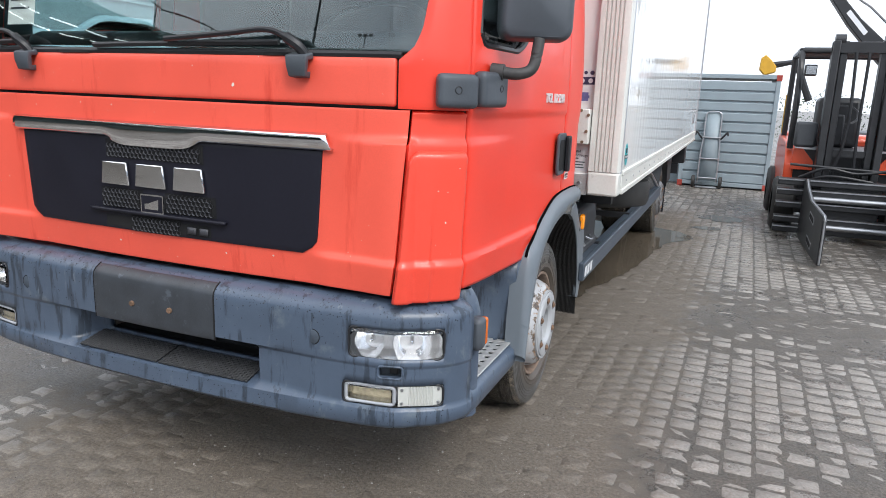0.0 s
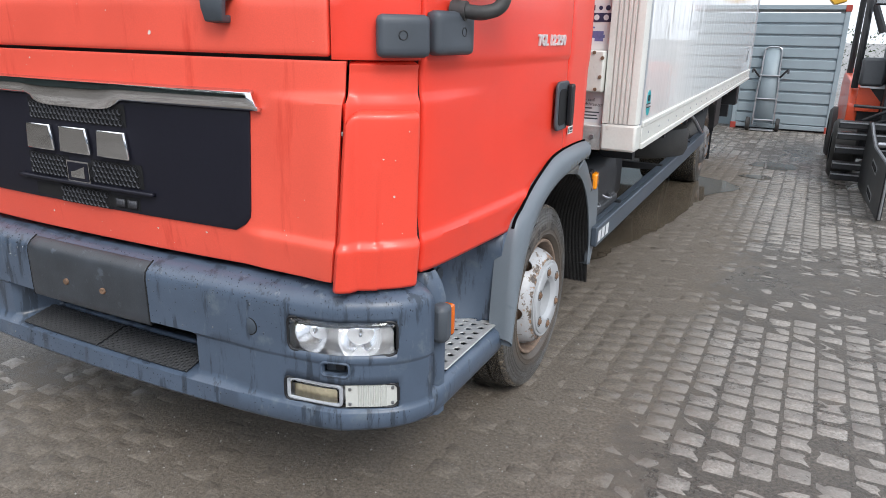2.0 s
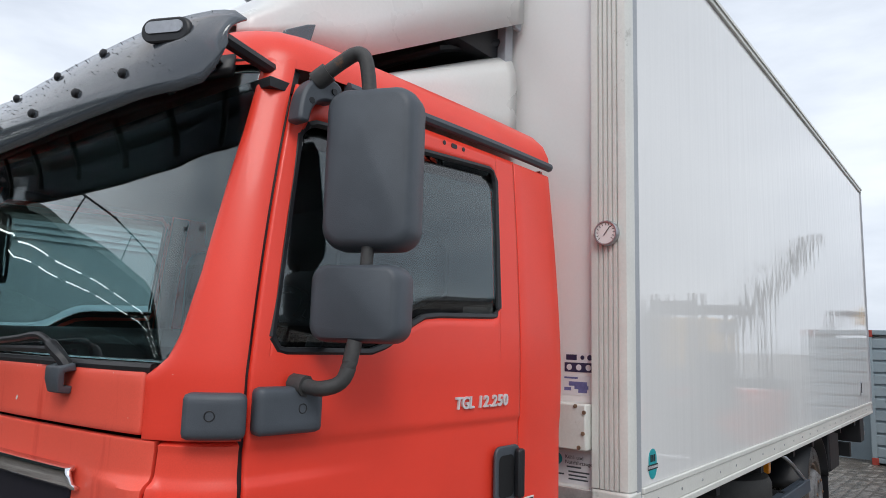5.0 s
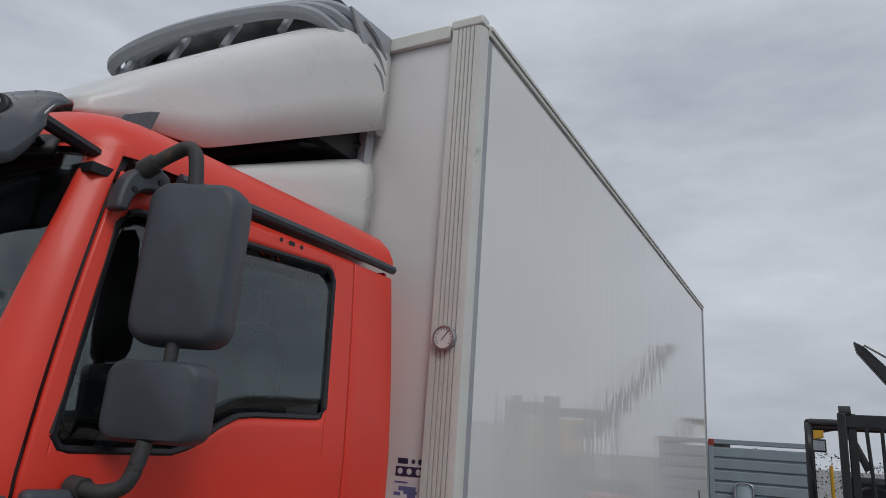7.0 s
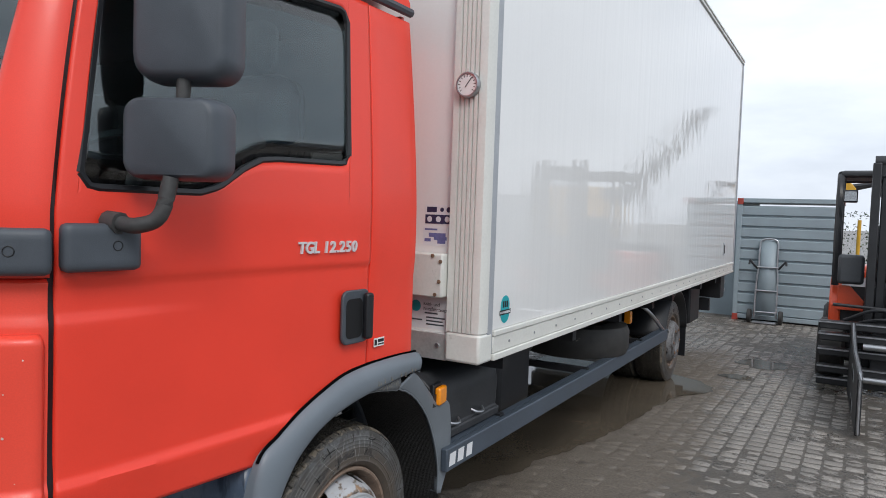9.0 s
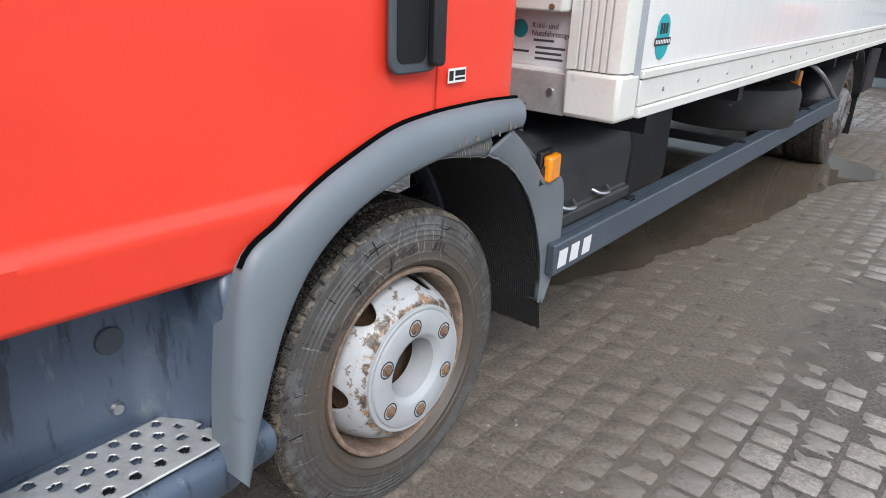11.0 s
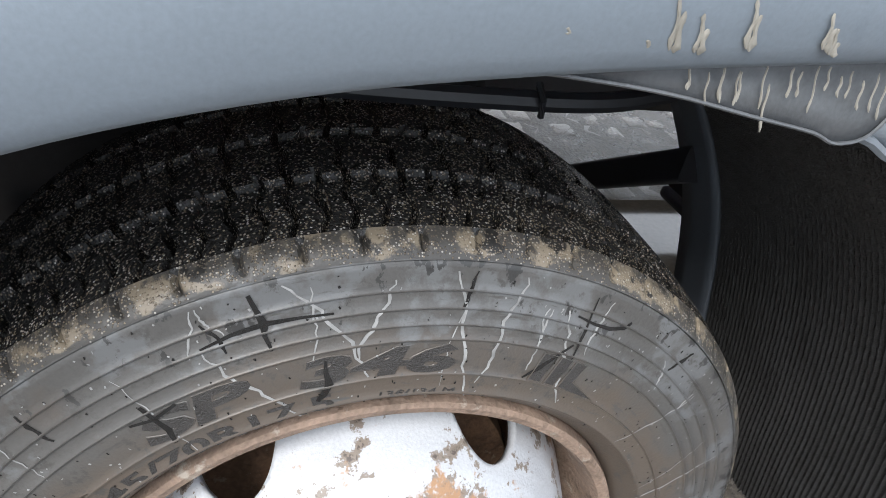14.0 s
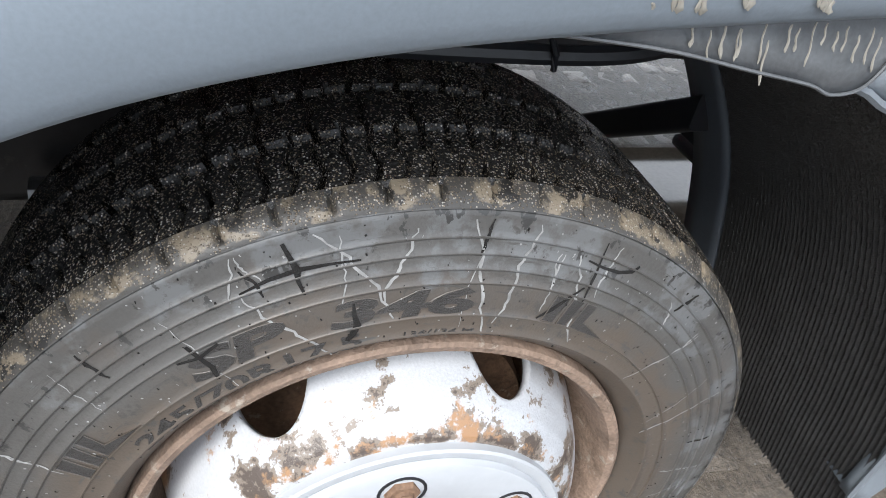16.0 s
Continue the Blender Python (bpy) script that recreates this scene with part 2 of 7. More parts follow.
MUD = (0.155, 0.129, 0.102)
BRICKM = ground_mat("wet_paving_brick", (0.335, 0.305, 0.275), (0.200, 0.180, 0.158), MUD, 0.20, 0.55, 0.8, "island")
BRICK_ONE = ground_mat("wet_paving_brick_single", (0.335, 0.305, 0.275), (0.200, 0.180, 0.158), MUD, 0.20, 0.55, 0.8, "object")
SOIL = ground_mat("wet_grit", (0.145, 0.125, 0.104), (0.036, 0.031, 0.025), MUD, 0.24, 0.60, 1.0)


# ---- mesh helpers ----
def thing(name, label, category, m=None, group="", kind=""):
    ob = new(name)
    ob.matrix_basis = m or Matrix()
    return tagged(ob, label, category, group, kind)


def part(name, bm, material, parent, label="", smooth=True, bevel=0.0, solid=0.0, angle=40):
    me = bpy.data.meshes.new(name)
    bm.normal_update()
    if smooth:
        for f in bm.faces:
            f.smooth = True
        for e in bm.edges:
            if len(e.link_faces) == 2 and e.calc_face_angle(0) > radians(angle):
                e.smooth = False
    bm.to_mesh(me)
    bm.free()
    me.materials.append(material)
    ob = new(name, me)
    if parent:
        ob.parent = parent
    if solid:
        s = ob.modifiers.new("solid", "SOLIDIFY")
        s.thickness, s.offset = solid, -1
    if bevel:
        b = ob.modifiers.new("bevel", "BEVEL")
        b.width, b.segments, b.limit_method, b.angle_limit = bevel, 2, "ANGLE", radians(40)
    return tagged(ob, label) if label else ob


def box(x0, x1, y0, y1, z0, z1, bm=None, m=None):
    bm = bm or bmesh.new()
    v = [bm.verts.new((x, y, z)) for x in (x0, x1) for y in (y0, y1) for z in (z0, z1)]
    for a, b, c, d in ((0, 1, 3, 2), (4, 6, 7, 5), (0, 4, 5, 1), (2, 3, 7, 6), (0, 2, 6, 4), (1, 5, 7, 3)):
        bm.faces.new((v[a], v[b], v[c], v[d]))
    if m is not None:
        bmesh.ops.transform(bm, matrix=m, verts=v)
    return bm


def grid(rows, bm=None, close=False):
    """Faces between rows of points; close joins each row's end to its start."""
    bm = bm or bmesh.new()
    vs = [[bm.verts.new(p) for p in r] for r in rows]
    n = len(rows[0])
    for a, b in zip(vs, vs[1:]):
        for i in range(n if close else n - 1):
            j = (i + 1) % n
            bm.faces.new((a[i], a[j], b[j], b[i]))
    return bm


def spin(profile, n=48, axis="x", bm=None, a0=0.0, a1=2 * math.pi, m=None):
    """A turned form: profile rows of (along, radius) round an axis."""
    bm = bm or bmesh.new()
    full = abs(a1 - a0 - 2 * math.pi) < 1e-6
    cols = n if full else n + 1
    rings = []
    for s, r in profile:
        ring = []
        for i in range(cols):
            a = a0 + (a1 - a0) * i / n
            c, d = r * math.cos(a), r * math.sin(a)
            p = {"x": (s, c, d), "y": (d, s, c), "z": (c, d, s)}[axis]
            ring.append(bm.verts.new(m @ Vector(p) if m else p))
        rings.append(ring)
    for a, b in zip(rings, rings[1:]):
        for i in range(n):
            j = (i + 1) % cols
            bm.faces.new((a[i], a[j], b[j], b[i]))
    return bm


def tube(points, r, n=10, bm=None, caps=True):
    """A round bar along points."""
    bm = bm or bmesh.new()
    pts = [Vector(p) for p in points]
    rings = []
    up = Vector((0.13, 0.2, 1)).normalized()
    for i, p in enumerate(pts):
        d = (pts[min(i + 1, len(pts) - 1)] - pts[max(i - 1, 0)]).normalized()
        u = d.cross(up)
        if u.length < 1e-3:
            u = d.cross(Vector((1, 0, 0)))
        u.normalize()
        w = u.cross(d)
        rad = r[i] if isinstance(r, (list, tuple)) else r
        rings.append([bm.verts.new(p + (u * math.cos(2 * math.pi * k / n) + w * math.sin(2 * math.pi * k / n)) * rad) for k in range(n)])
    for a, b in zip(rings, rings[1:]):
        for k in range(n):
            bm.faces.new((a[k], a[(k + 1) % n], b[(k + 1) % n], b[k]))
    if caps:
        bm.faces.new(rings[0][::-1])
        bm.faces.new(rings[-1])
    return bm


def smooth_path(points, n=24):
    """Catmull-Rom through points."""
    p = [Vector(q) for q in points]
    p = [p[0] * 2 - p[1], *p, p[-1] * 2 - p[-2]]
    out = []
    for i in range(1, len(p) - 2):
        for k in range(n):
            t = k / n
            out.append(0.5 * (2 * p[i] + (p[i + 1] - p[i - 1]) * t + (2 * p[i - 1] - 5 * p[i] + 4 * p[i + 1] - p[i + 2]) * t * t
                              + (3 * p[i] - p[i - 1] - 3 * p[i + 1] + p[i + 2]) * t ** 3))
    out.append(p[-2])
    return out


def lerp_at(table, x):
    """Straight-line value at x in rows of (x, value)."""
    return float(np.interp(x, [r[0] for r in table], [r[1] for r in table]))


def rounded(w, h, r, n=5):
    """A rounded rectangle round the origin, as (a, b) points."""
    out = []
    for cx, cy, a0 in ((w / 2 - r, h / 2 - r, 0), (-w / 2 + r, h / 2 - r, 90), (-w / 2 + r, -h / 2 + r, 180), (w / 2 - r, -h / 2 + r, 270)):
        for k in range(n + 1):
            a = radians(a0 + 90 * k / n)
            out.append((cx + r * math.cos(a), cy + r * math.sin(a)))
    return out


def prism(outline, put, depth, bm=None):
    """A slab: outline points (a, b) set into space by put(a, b, d), d from 0 to depth."""
    bm = bm or bmesh.new()
    lo = [bm.verts.new(put(a, b, 0)) for a, b in outline]
    hi = [bm.verts.new(put(a, b, depth)) for a, b in outline]
    n = len(outline)
    for i in range(n):
        bm.faces.new((lo[i], lo[(i + 1) % n], hi[(i + 1) % n], hi[i]))
    bm.faces.new(lo[::-1])
    bm.faces.new(hi)
    bmesh.ops.recalc_face_normals(bm, faces=bm.faces)
    return bm


# ---- ground ----
ground = tagged(new("ground"), "wet grey-brown paved yard with grit in the joints", "ground", kind="structure")
gb = bmesh.new()
bmesh.ops.create_grid(gb, x_segments=40, y_segments=40, size=400)
part("grit_bed", gb, SOIL, ground, "dark wet grit between the pavers", smooth=False)

# ---- truck shell ----
PLAN = smooth_path([(0, 0.052, 0), (0.3, 0.056, 0), (0.6, 0.070, 0), (0.8, 0.088, 0), (0.90, 0.106, 0), (0.98, 0.145, 0), (1.035, 0.195, 0),
                    (1.062, 0.25, 0), (1.078, 0.36, 0), (1.092, 0.6, 0), (1.11, 1.0, 0), (1.118, 1.3, 0), (1.12, 1.575, 0)], 10)
PLAN_S = [0.0]
for a, b in zip(PLAN, PLAN[1:]):
    PLAN_S.append(PLAN_S[-1] + (b - a).length)
S_END = PLAN_S[-1]


def plan(s):
    """The cab's outline at the belt: the place s metres round from the middle of the front; s < 0 on the far side."""
    k = abs(s)
    x = float(np.interp(k, PLAN_S, [p.x for p in PLAN]))
    y = float(np.interp(k, PLAN_S, [p.y for p in PLAN]))
    return (x if s >= 0 else -x), y


def smooth_step(t):
    t = min(1.0, max(0.0, t))
    return t * t * (3 - 2 * t)


def s_of_x(x):
    return float(np.interp(x, [p.x for p in PLAN], PLAN_S))


def s_of_y(y):
    return float(np.interp(y, [p.y for p in PLAN], PLAN_S))


def shell(s, z, out=0.0):
    """A place on the cab's skin, out metres proud of it."""
    x, y = plan(s)
    x1, y1 = plan(s + 0.004)
    x0, y0 = plan(s - 0.004)
    n = Vector((y1 - y0, -(x1 - x0), 0)).normalized()
    h = max(0.0, z - 1.5)
    lean = (0.11 * h + 0.13 * h * h) * (1 - y / 1.62)
    narrow = 1 - 0.062 * (h / 0.8) ** 1.4
    tuck = max(0.0, 0.90 - z) * 0.12
    k = abs(s)
    out = out + 0.014 * smooth_step((0.908 - z) / 0.02) * smooth_step((k - 0.58) / 0.12) - 0.007 * smooth_step((1.352 - z) / 0.02) * smooth_step((abs(x) - 0.9) / 0.05)
    swell = lerp_at([(0.70, 0.0), (0.80, 0.012), (0.87, 0.026), (0.905, 0.030), (0.935, 0.024), (0.95, 0.008), (1.20, 0.008), (1.36, 0.004), (1.54, 0.0)], k)
    out += swell * smooth_step((1.276 - z) / 0.022) * (1 if k < 1 else 1 - smooth_step((1.24 - z) / 0.3))
    return Vector((x * narrow, y + lean, z)) + n * (out - tuck)


def low_shell(s, out):
    """A place on the bumper's base line, out metres proud of it, at a height of 0.9."""
    p = shell(s, 1.30, out + 0.007)
    p.z = 0.9
    return p


def strip(s0, s1, z0, z1, ns, nz, out=0.0):
    """A piece of the cab's skin whose two sides s0(z), s1(z) may slant."""
    rows = []
    for k in range(nz + 1):
        z = z0 + (z1 - z0) * k / nz
        a, b = s0(z), s1(z)
        rows.append([shell(a + (b - a) * i / ns, z, out(i / ns, k / nz) if callable(out) else out) for i in range(ns + 1)])
    return grid(rows)


def skin(s0, s1, zlo, zhi, ns=16, nz=10, out=0.0, bm=None, breaks=(), cols=None):
    """A piece of the cab's skin between s0 and s1, from zlo(s) to zhi(s); cols may give the columns."""
    ss = cols or sorted({*[s0 + (s1 - s0) * i / ns for i in range(ns + 1)], *[b for b in breaks if min(s0, s1) < b < max(s0, s1)]})
    f = lambda q, s: q(s) if callable(q) else q
    rows = []
    for k in range(nz + 1):
        rows.append([shell(s, f(zlo, s) + (f(zhi, s) - f(zlo, s)) * k / nz, out(s, k / nz) if callable(out) else out) for s in ss])
    return grid(rows, bm)

truck = thing("box_truck", "red cab-over box truck with white refrigerated body, parked on wet pavers", "truck")
S_SEAM, S_GAP, S_DR = s_of_x(0.893), s_of_y(0.246), s_of_y(1.30)



def seam(z):
    """Where the lower front panel meets the corner at height z."""
    return lerp_at([(0.78, 0.888), (0.9, 0.902), (1.1, 0.915), (1.25, 0.926), (1.353, 0.933)], z)


def pillar_edge(z):
    """Where the red pillar begins at height z: along the hood flap, then round the windscreen's corner and up its side."""
    return lerp_at([(1.35, 0.893), (1.50, 0.893), (1.506, 0.900), (1.516, 0.918), (1.53, 0.934), (1.56, 0.949), (1.59, 0.960), (1.73, 0.984), (1.92, 1.003), (2.09, 1.018), (2.30, 1.026)], z)


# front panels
part("front_panel", strip(lambda z: 0.004 - seam(z), lambda z: seam(z) - 0.004, 0.795, 1.352, 110, 62), RED_PALE, truck, "red lower front panel below the hood flap", solid=0.025, bevel=0.005)
part("hood_flap", skin(-0.885, 0.885, 1.362, 1.506, 60, 8, out=lambda s, v: -0.006 * max(0.0, (v - 0.8) / 0.2) ** 2), RED_PALE, truck, "red hood flap under the windscreen", solid=0.025, bevel=0.008)


def pad_out(u, v):
    """The corner deflector's swell: full over its face, rolled in at the top and both sides."""
    roll = lambda t: math.sqrt(max(0.0, 1 - (1 - min(1.0, t)) ** 2))
    return -0.006 + 0.030 * roll((1 - v) * 22) * roll((1 - u) * 9 + 0.12) * roll(u * 12 + 0.25 if v < 0.9 else u * 12 + 0.25 * (1 - v) * 10)


for side in (1, -1):
    part("corner_panel", strip(lambda z: side * (seam(z) + 0.004), lambda z: side * (S_GAP - 0.008), 0.80, 1.345, 22, 50), RED_MID, truck, "red corner panel", solid=0.025, bevel=0.004)
    pad = strip(lambda z: side * (seam(z) + 0.005 + 0.03 * max(0.0, (z - 1.20) / 0.04) ** 2), lambda z: side * (S_GAP - 0.016 - 0.010 * max(0.0, (z - 1.21) / 0.03) ** 2), 0.775, 1.240, 26, 60, out=pad_out)
    part("corner_pad", pad, RED_MID, truck, "raised red corner wind deflector", solid=0.012)
    rows = []
    for k in range(49):
        z = 1.356 + (2.30 - 1.356) * k / 48
        a = pillar_edge(z)
        rows.append([shell(side * (a + (S_GAP - 0.006 - a) * i / 12), z, -0.010 * max(0.0, 1 - i / 2) ** 2 * (z > 1.51)) for i in range(13)])
    part("windscreen_pillar", grid(rows), RED, truck, "red windscreen pillar", solid=0.03, bevel=0.006)
part("windscreen_frame", skin(-S_SEAM - 0.1, S_SEAM + 0.1, 2.282, 2.30, 40, 2), BLACK, truck, solid=0.03)
# added black band paints the visor's shade on the top of the glass
part("windscreen_header", skin(-S_SEAM - 0.05, S_SEAM + 0.05, 2.245, 2.30, 40, 3, out=0.010), BLACK, truck, "black band standing for the shaded glass along the top of the windscreen", solid=0.02)
for side in (1, -1):
    part("door_gap_seal", tube([shell(side * S_GAP, 0.82 + 1.45 * k / 20, -0.035) for k in range(21)], 0.022, 8), BLACK, truck, "black rubber in the door gap")
windscreen = part("windscreen", skin(-S_SEAM - 0.15, S_SEAM + 0.15, 1.495, 2.285, 60, 24, out=-0.022), GLASS, truck, "tinted windscreen reflecting the yard", solid=0.005)
windscreen.visible_shadow = False
part("windscreen_seal", tube([shell(-0.90 + 1.80 * k / 40, 1.507, -0.012) for k in range(41)], 0.012, 8), BLACK, truck, "black rubber along the foot of the windscreen")

# roof
def roof_ring(inset, z):
    out = []
    n = 64
    for k in range(n + 1):
        s = -S_END + 2 * S_END * k / n
        p = shell(s, 2.30)
        cx, cy = 0.0, 0.95
        out.append((cx + (p.x - cx) * (1 - inset), cy + (p.y - cy) * (1 - inset), z))
    return out
part("roof", grid([roof_ring(i, z) for i, z in ((-0.006, 2.272), (-0.004, 2.30), (0.012, 2.345), (0.045, 2.385), (0.11, 2.42), (0.25, 2.448), (0.5, 2.465), (0.97, 2.47))]),
     RED, truck, "red cab roof", smooth=True)
part("cab_rear_wall", grid([[(x, 1.56, z) for x in (-1.03, 1.03)] for z in (0.95, 2.25)]), RED, truck, solid=0.02)
part("cab_floor", box(-0.88, 0.88, 0.25, 1.55, 0.88, 0.92), BLACK, truck)


def door_bottom(s):
    y = plan(s)[1]
    return lerp_at([(0.2, 0.80), (0.833, 0.785), (0.90, 0.835), (0.968, 0.875), (1.06, 0.912), (1.164, 0.942), (1.26, 0.962), (1.373, 0.972), (1.65, 0.968)], y)


def win_lo(s):
    y = plan(s)[1]
    base = lerp_at([(0.25, 1.56), (0.30, 1.548), (0.60, 1.548), (0.66, 1.565), (0.74, 1.62), (0.80, 1.648), (0.86, 1.655), (1.15, 1.665)], y)
    e = min(y - 0.292, 1.178 - y)
    return base + (0.03 * (1 - max(0, e) / 0.035) ** 2 if e < 0.035 else 0)


def win_hi(s):
    y = plan(s)[1]
    base = lerp_at([(0.28, 2.135), (1.2, 2.178)], y)
    e = min(y - 0.292, 1.178 - y)
    return base - (0.04 * (1 - max(0, e) / 0.04) ** 2 if e < 0.04 else 0)


S_W0, S_W1 = s_of_y(0.292), s_of_y(1.178)
for side in (1, -1):
    BELT = 1.536
    c0, c1 = S_GAP + 0.006, S_DR - 0.004
    cols = sorted({*[side * (c0 + (c1 - c0) * i / 110) for i in range(111)], side * S_W0, side * S_W1})
    among = lambda a, b: [c for c in cols if a - 1e-6 <= abs(c) <= b + 1e-6]
    bm = skin(0, 0, door_bottom, BELT, nz=70, cols=cols)
    skin(0, 0, BELT, 2.228, nz=40, bm=bm, cols=among(c0, S_W0))
    skin(0, 0, BELT, win_lo, nz=4, bm=bm, cols=among(S_W0, S_W1))
    skin(0, 0, win_hi, 2.228, nz=3, bm=bm, cols=among(S_W0, S_W1))
    skin(0, 0, BELT, 2.228, nz=40, bm=bm, cols=among(S_W1, c1))
    door = part("door", bm, RED, truck, "red cab door with window")
    bm = bmesh.new()
    bm.from_mesh(door.data)
    bmesh.ops.remove_doubles(bm, verts=bm.verts, dist=0.0005)
    if side < 0:
        bmesh.ops.reverse_faces(bm, faces=bm.faces)
    for f in bm.faces:
        f.smooth = True
    bm.to_mesh(door.data)
    bm.free()
    door.modifiers.new("solid", "SOLIDIFY").thickness = 0.03
    door.modifiers["solid"].offset = -1 if side > 0 else 1
    part("window_pane", skin(side * (S_W0 - 0.01), side * (S_W1 + 0.01), lambda s: win_lo(s) - 0.015, lambda s: win_hi(s) + 0.015, 30, 6, out=-0.010), GLASS, door,
         "tinted door window", solid=0.004).visible_shadow = False
    for z0, z1, a, b in ((0.98, 1.54, S_GAP + 0.02, S_DR - 0.02), (1.54, 2.2, S_GAP + 0.01, S_W0 - 0.012), (1.54, 2.2, S_W1 + 0.012, S_DR - 0.01)):
        part("door_lining", skin(side * a, side * b, z0, z1, 20, 6, out=-0.036), BLACK, door, "dark door lining")
    part("belt_lining", skin(side * S_W0, side * S_W1, 1.54, lambda s: win_lo(s) - 0.016, 30, 2, out=-0.036), BLACK, door)
    part("top_lining", skin(side * S_W0, side * S_W1, lambda s: win_hi(s) + 0.016, 2.226, 20, 2, out=-0.036), BLACK, door)
    for y in (0.873, 0.926, 0.978):
        q = shell(side * s_of_y(y), 2.206, 0.0)
        part("door_plug", prism(rounded(0.030 if y == 0.926 else 0.014, 0.014, 0.0065), lambda a, b, d: Vector((q.x + side * (0.0005 + d), q.y + a, q.z + b)), 0.002), BLACK, door)
    seal = [shell(side * (S_W0 + (S_W1 - S_W0) * k / 40), win_lo(S_W0 + (S_W1 - S_W0) * k / 40) + 0.004, -0.006) for k in range(41)]
    seal += [shell(side * (S_W1 - (S_W1 - S_W0) * k / 40), win_hi(S_W1 - (S_W1 - S_W0) * k / 40) - 0.004, -0.006) for k in range(41)]
    part("window_seal", tube(seal + [seal[0]], 0.011, 6), BLACK, door, "black rubber window seal")
    part("rear_quarter", skin(side * (S_DR + 0.003), side * S_END, door_bottom, 2.228, 6, 20), RED, truck, "red panel behind the door", solid=0.03, bevel=0.004)
    part("roof_rail", tube([shell(side * (s_of_y(0.42) + (s_of_y(1.60) - s_of_y(0.42)) * k / 20), 2.262, 0.006) for k in range(21)], 0.017, 8), GREYD, truck, "dark rain gutter rail")

# interior
part("dashboard", box(-0.95, 0.95, 0.32, 0.62, 1.30, 1.60), BLACK, truck, "black dashboard", bevel=0.05)
for x in (-0.55, 0.55):
    part("cab_seat", box(x - 0.25, x + 0.25, 1.15, 1.35, 1.2, 2.0), BLACK, truck, bevel=0.08)


# grille
def grille_half(z):
    return 0.632 + 0.022 * (z - 0.895) / 0.33 - (0.05 * (1 - (z - 0.895) / 0.05) ** 2 if z < 0.945 else 0)


rows = []
for k in range(17):
    z = 0.895 + (1.222 - 0.895) * k / 16
    w = grille_half(z)
    rows.append([shell((-w + 2 * w * i / 40), z, 0.006) for i in range(41)])
grille = part("grille_panel", grid(rows), SATIN, truck, "matt black grille panel", solid=0.03, bevel=0.004)
rows = []
for k, (dz, o) in enumerate(((0.0, 0.004), (0.004, 0.016), (0.014, 0.024), (0.036, 0.027), (0.050, 0.024), (0.056, 0.008))):
    half = 0.690 - 0.018 * dz / 0.056
    rows.append([shell(half * (-1 + i / 40), 1.220 + dz - (0.030 * max(0.0, 1 - (abs(half * (-1 + i / 40)) / 0.20) ** 6) * (1, 1, 0.55, 0, 0, 0)[k]), o) for i in range(81)])
part("chrome_trim", grid(rows), CHROME, truck, "chrome strip over the grille", solid=0.01)

LAMPB = mat("lamp_housing_silver", (0.78, 0.79, 0.80), 0.32, metal=0.3, var=0.05)
# near-black colour that paints the shade of recesses, slots and gaps
GAP_SHADE = mat("painted_recess_shade", (0.004, 0.004, 0.005), 0.8, var=0.1)
MATB = mat("black_tread_mat", (0.022, 0.023, 0.025), 0.55, var=0.3, scale=30, fine=300, fine_bump=0.4, dirt=(0.07, 0.07, 0.068), dirt_amount=0.3, dirt_scale=40)
LENS = bpy.data.materials.new("clear_lens")
LENS.use_nodes = True
lb = LENS.node_tree.nodes["Principled BSDF"]
lb.inputs["Transmission Weight"].default_value, lb.inputs["Roughness"].default_value, lb.inputs["IOR"].default_value = 1.0, 0.0, 1.45
lb.inputs["Base Color"].default_value = (0.97, 0.98, 1.0, 1)

# bumper
BZ = [(0.348, -0.03), (0.350, 0.012), (0.358, 0.040), (0.370, 0.050), (0.425, 0.050), (0.433, 0.044), (0.442, 0.041), (0.565, 0.041), (0.575, 0.045), (0.715, 0.045), (0.735, 0.041), (0.748, 0.030), (0.762, 0.008),
      (0.772, -0.022), (0.778, -0.06)]
S_BE = s_of_y(0.255)


def recess(s, z):
    """How far the bumper is set back: a deep middle recess over a ledge, and a slight dish beside it."""
    k = abs(s)
    deep = 0.128 * (1 - smooth_step((k - 0.365) / 0.075)) + 0.010 * (1 - smooth_step((k - 0.48) / 0.22))
    return deep * lerp_at([(0.424, 0.0), (0.430, 0.12), (0.452, 0.95), (0.458, 1.0), (0.566, 1.0), (0.574, 0.55), (0.580, 0.0)], z)


def bumper_point(s, z, out=0.0):
    p = low_shell(s, lerp_at(BZ, z) - recess(s, z) + out)
    p.z = z + 0.02 * (abs(s) / S_BE) ** 3 * (1 if z < 0.42 else 0)
    return p


def s_x(x):
    return math.copysign(s_of_x(abs(x)), x)


HEAD, FOG, WASH = (0.768, 1.040, 0.597, 0.694), (0.745, 1.045, 0.437, 0.510), (0.862, 0.927, 0.536, 0.574)
HOLES = [HEAD, FOG, WASH]
HOLES += [(-b, -a, c, d) for a, b, c, d in HOLES]
INTAKE = (-0.362, 0.362, 0.462, 0.564)
HOLES.append(INTAKE)
ss = sorted({round(-S_BE + 2 * S_BE * i / 120, 4) for i in range(121)} | {round(v, 4) for h in HOLES for v in h[:2]})
zs = sorted({z for z, o in BZ} | {0.428, 0.437, 0.447, 0.452, 0.458, 0.462, 0.475, 0.49, 0.510, 0.536, 0.55, 0.564, 0.568, 0.571, 0.574, 0.580, 0.597, 0.62, 0.645, 0.67, 0.694, 0.705, 0.725, 0.755})
bm = grid([[bumper_point(s, z) for s in ss] for z in zs])
gone = []
nface = len(ss) - 1
faces = list(bm.faces)
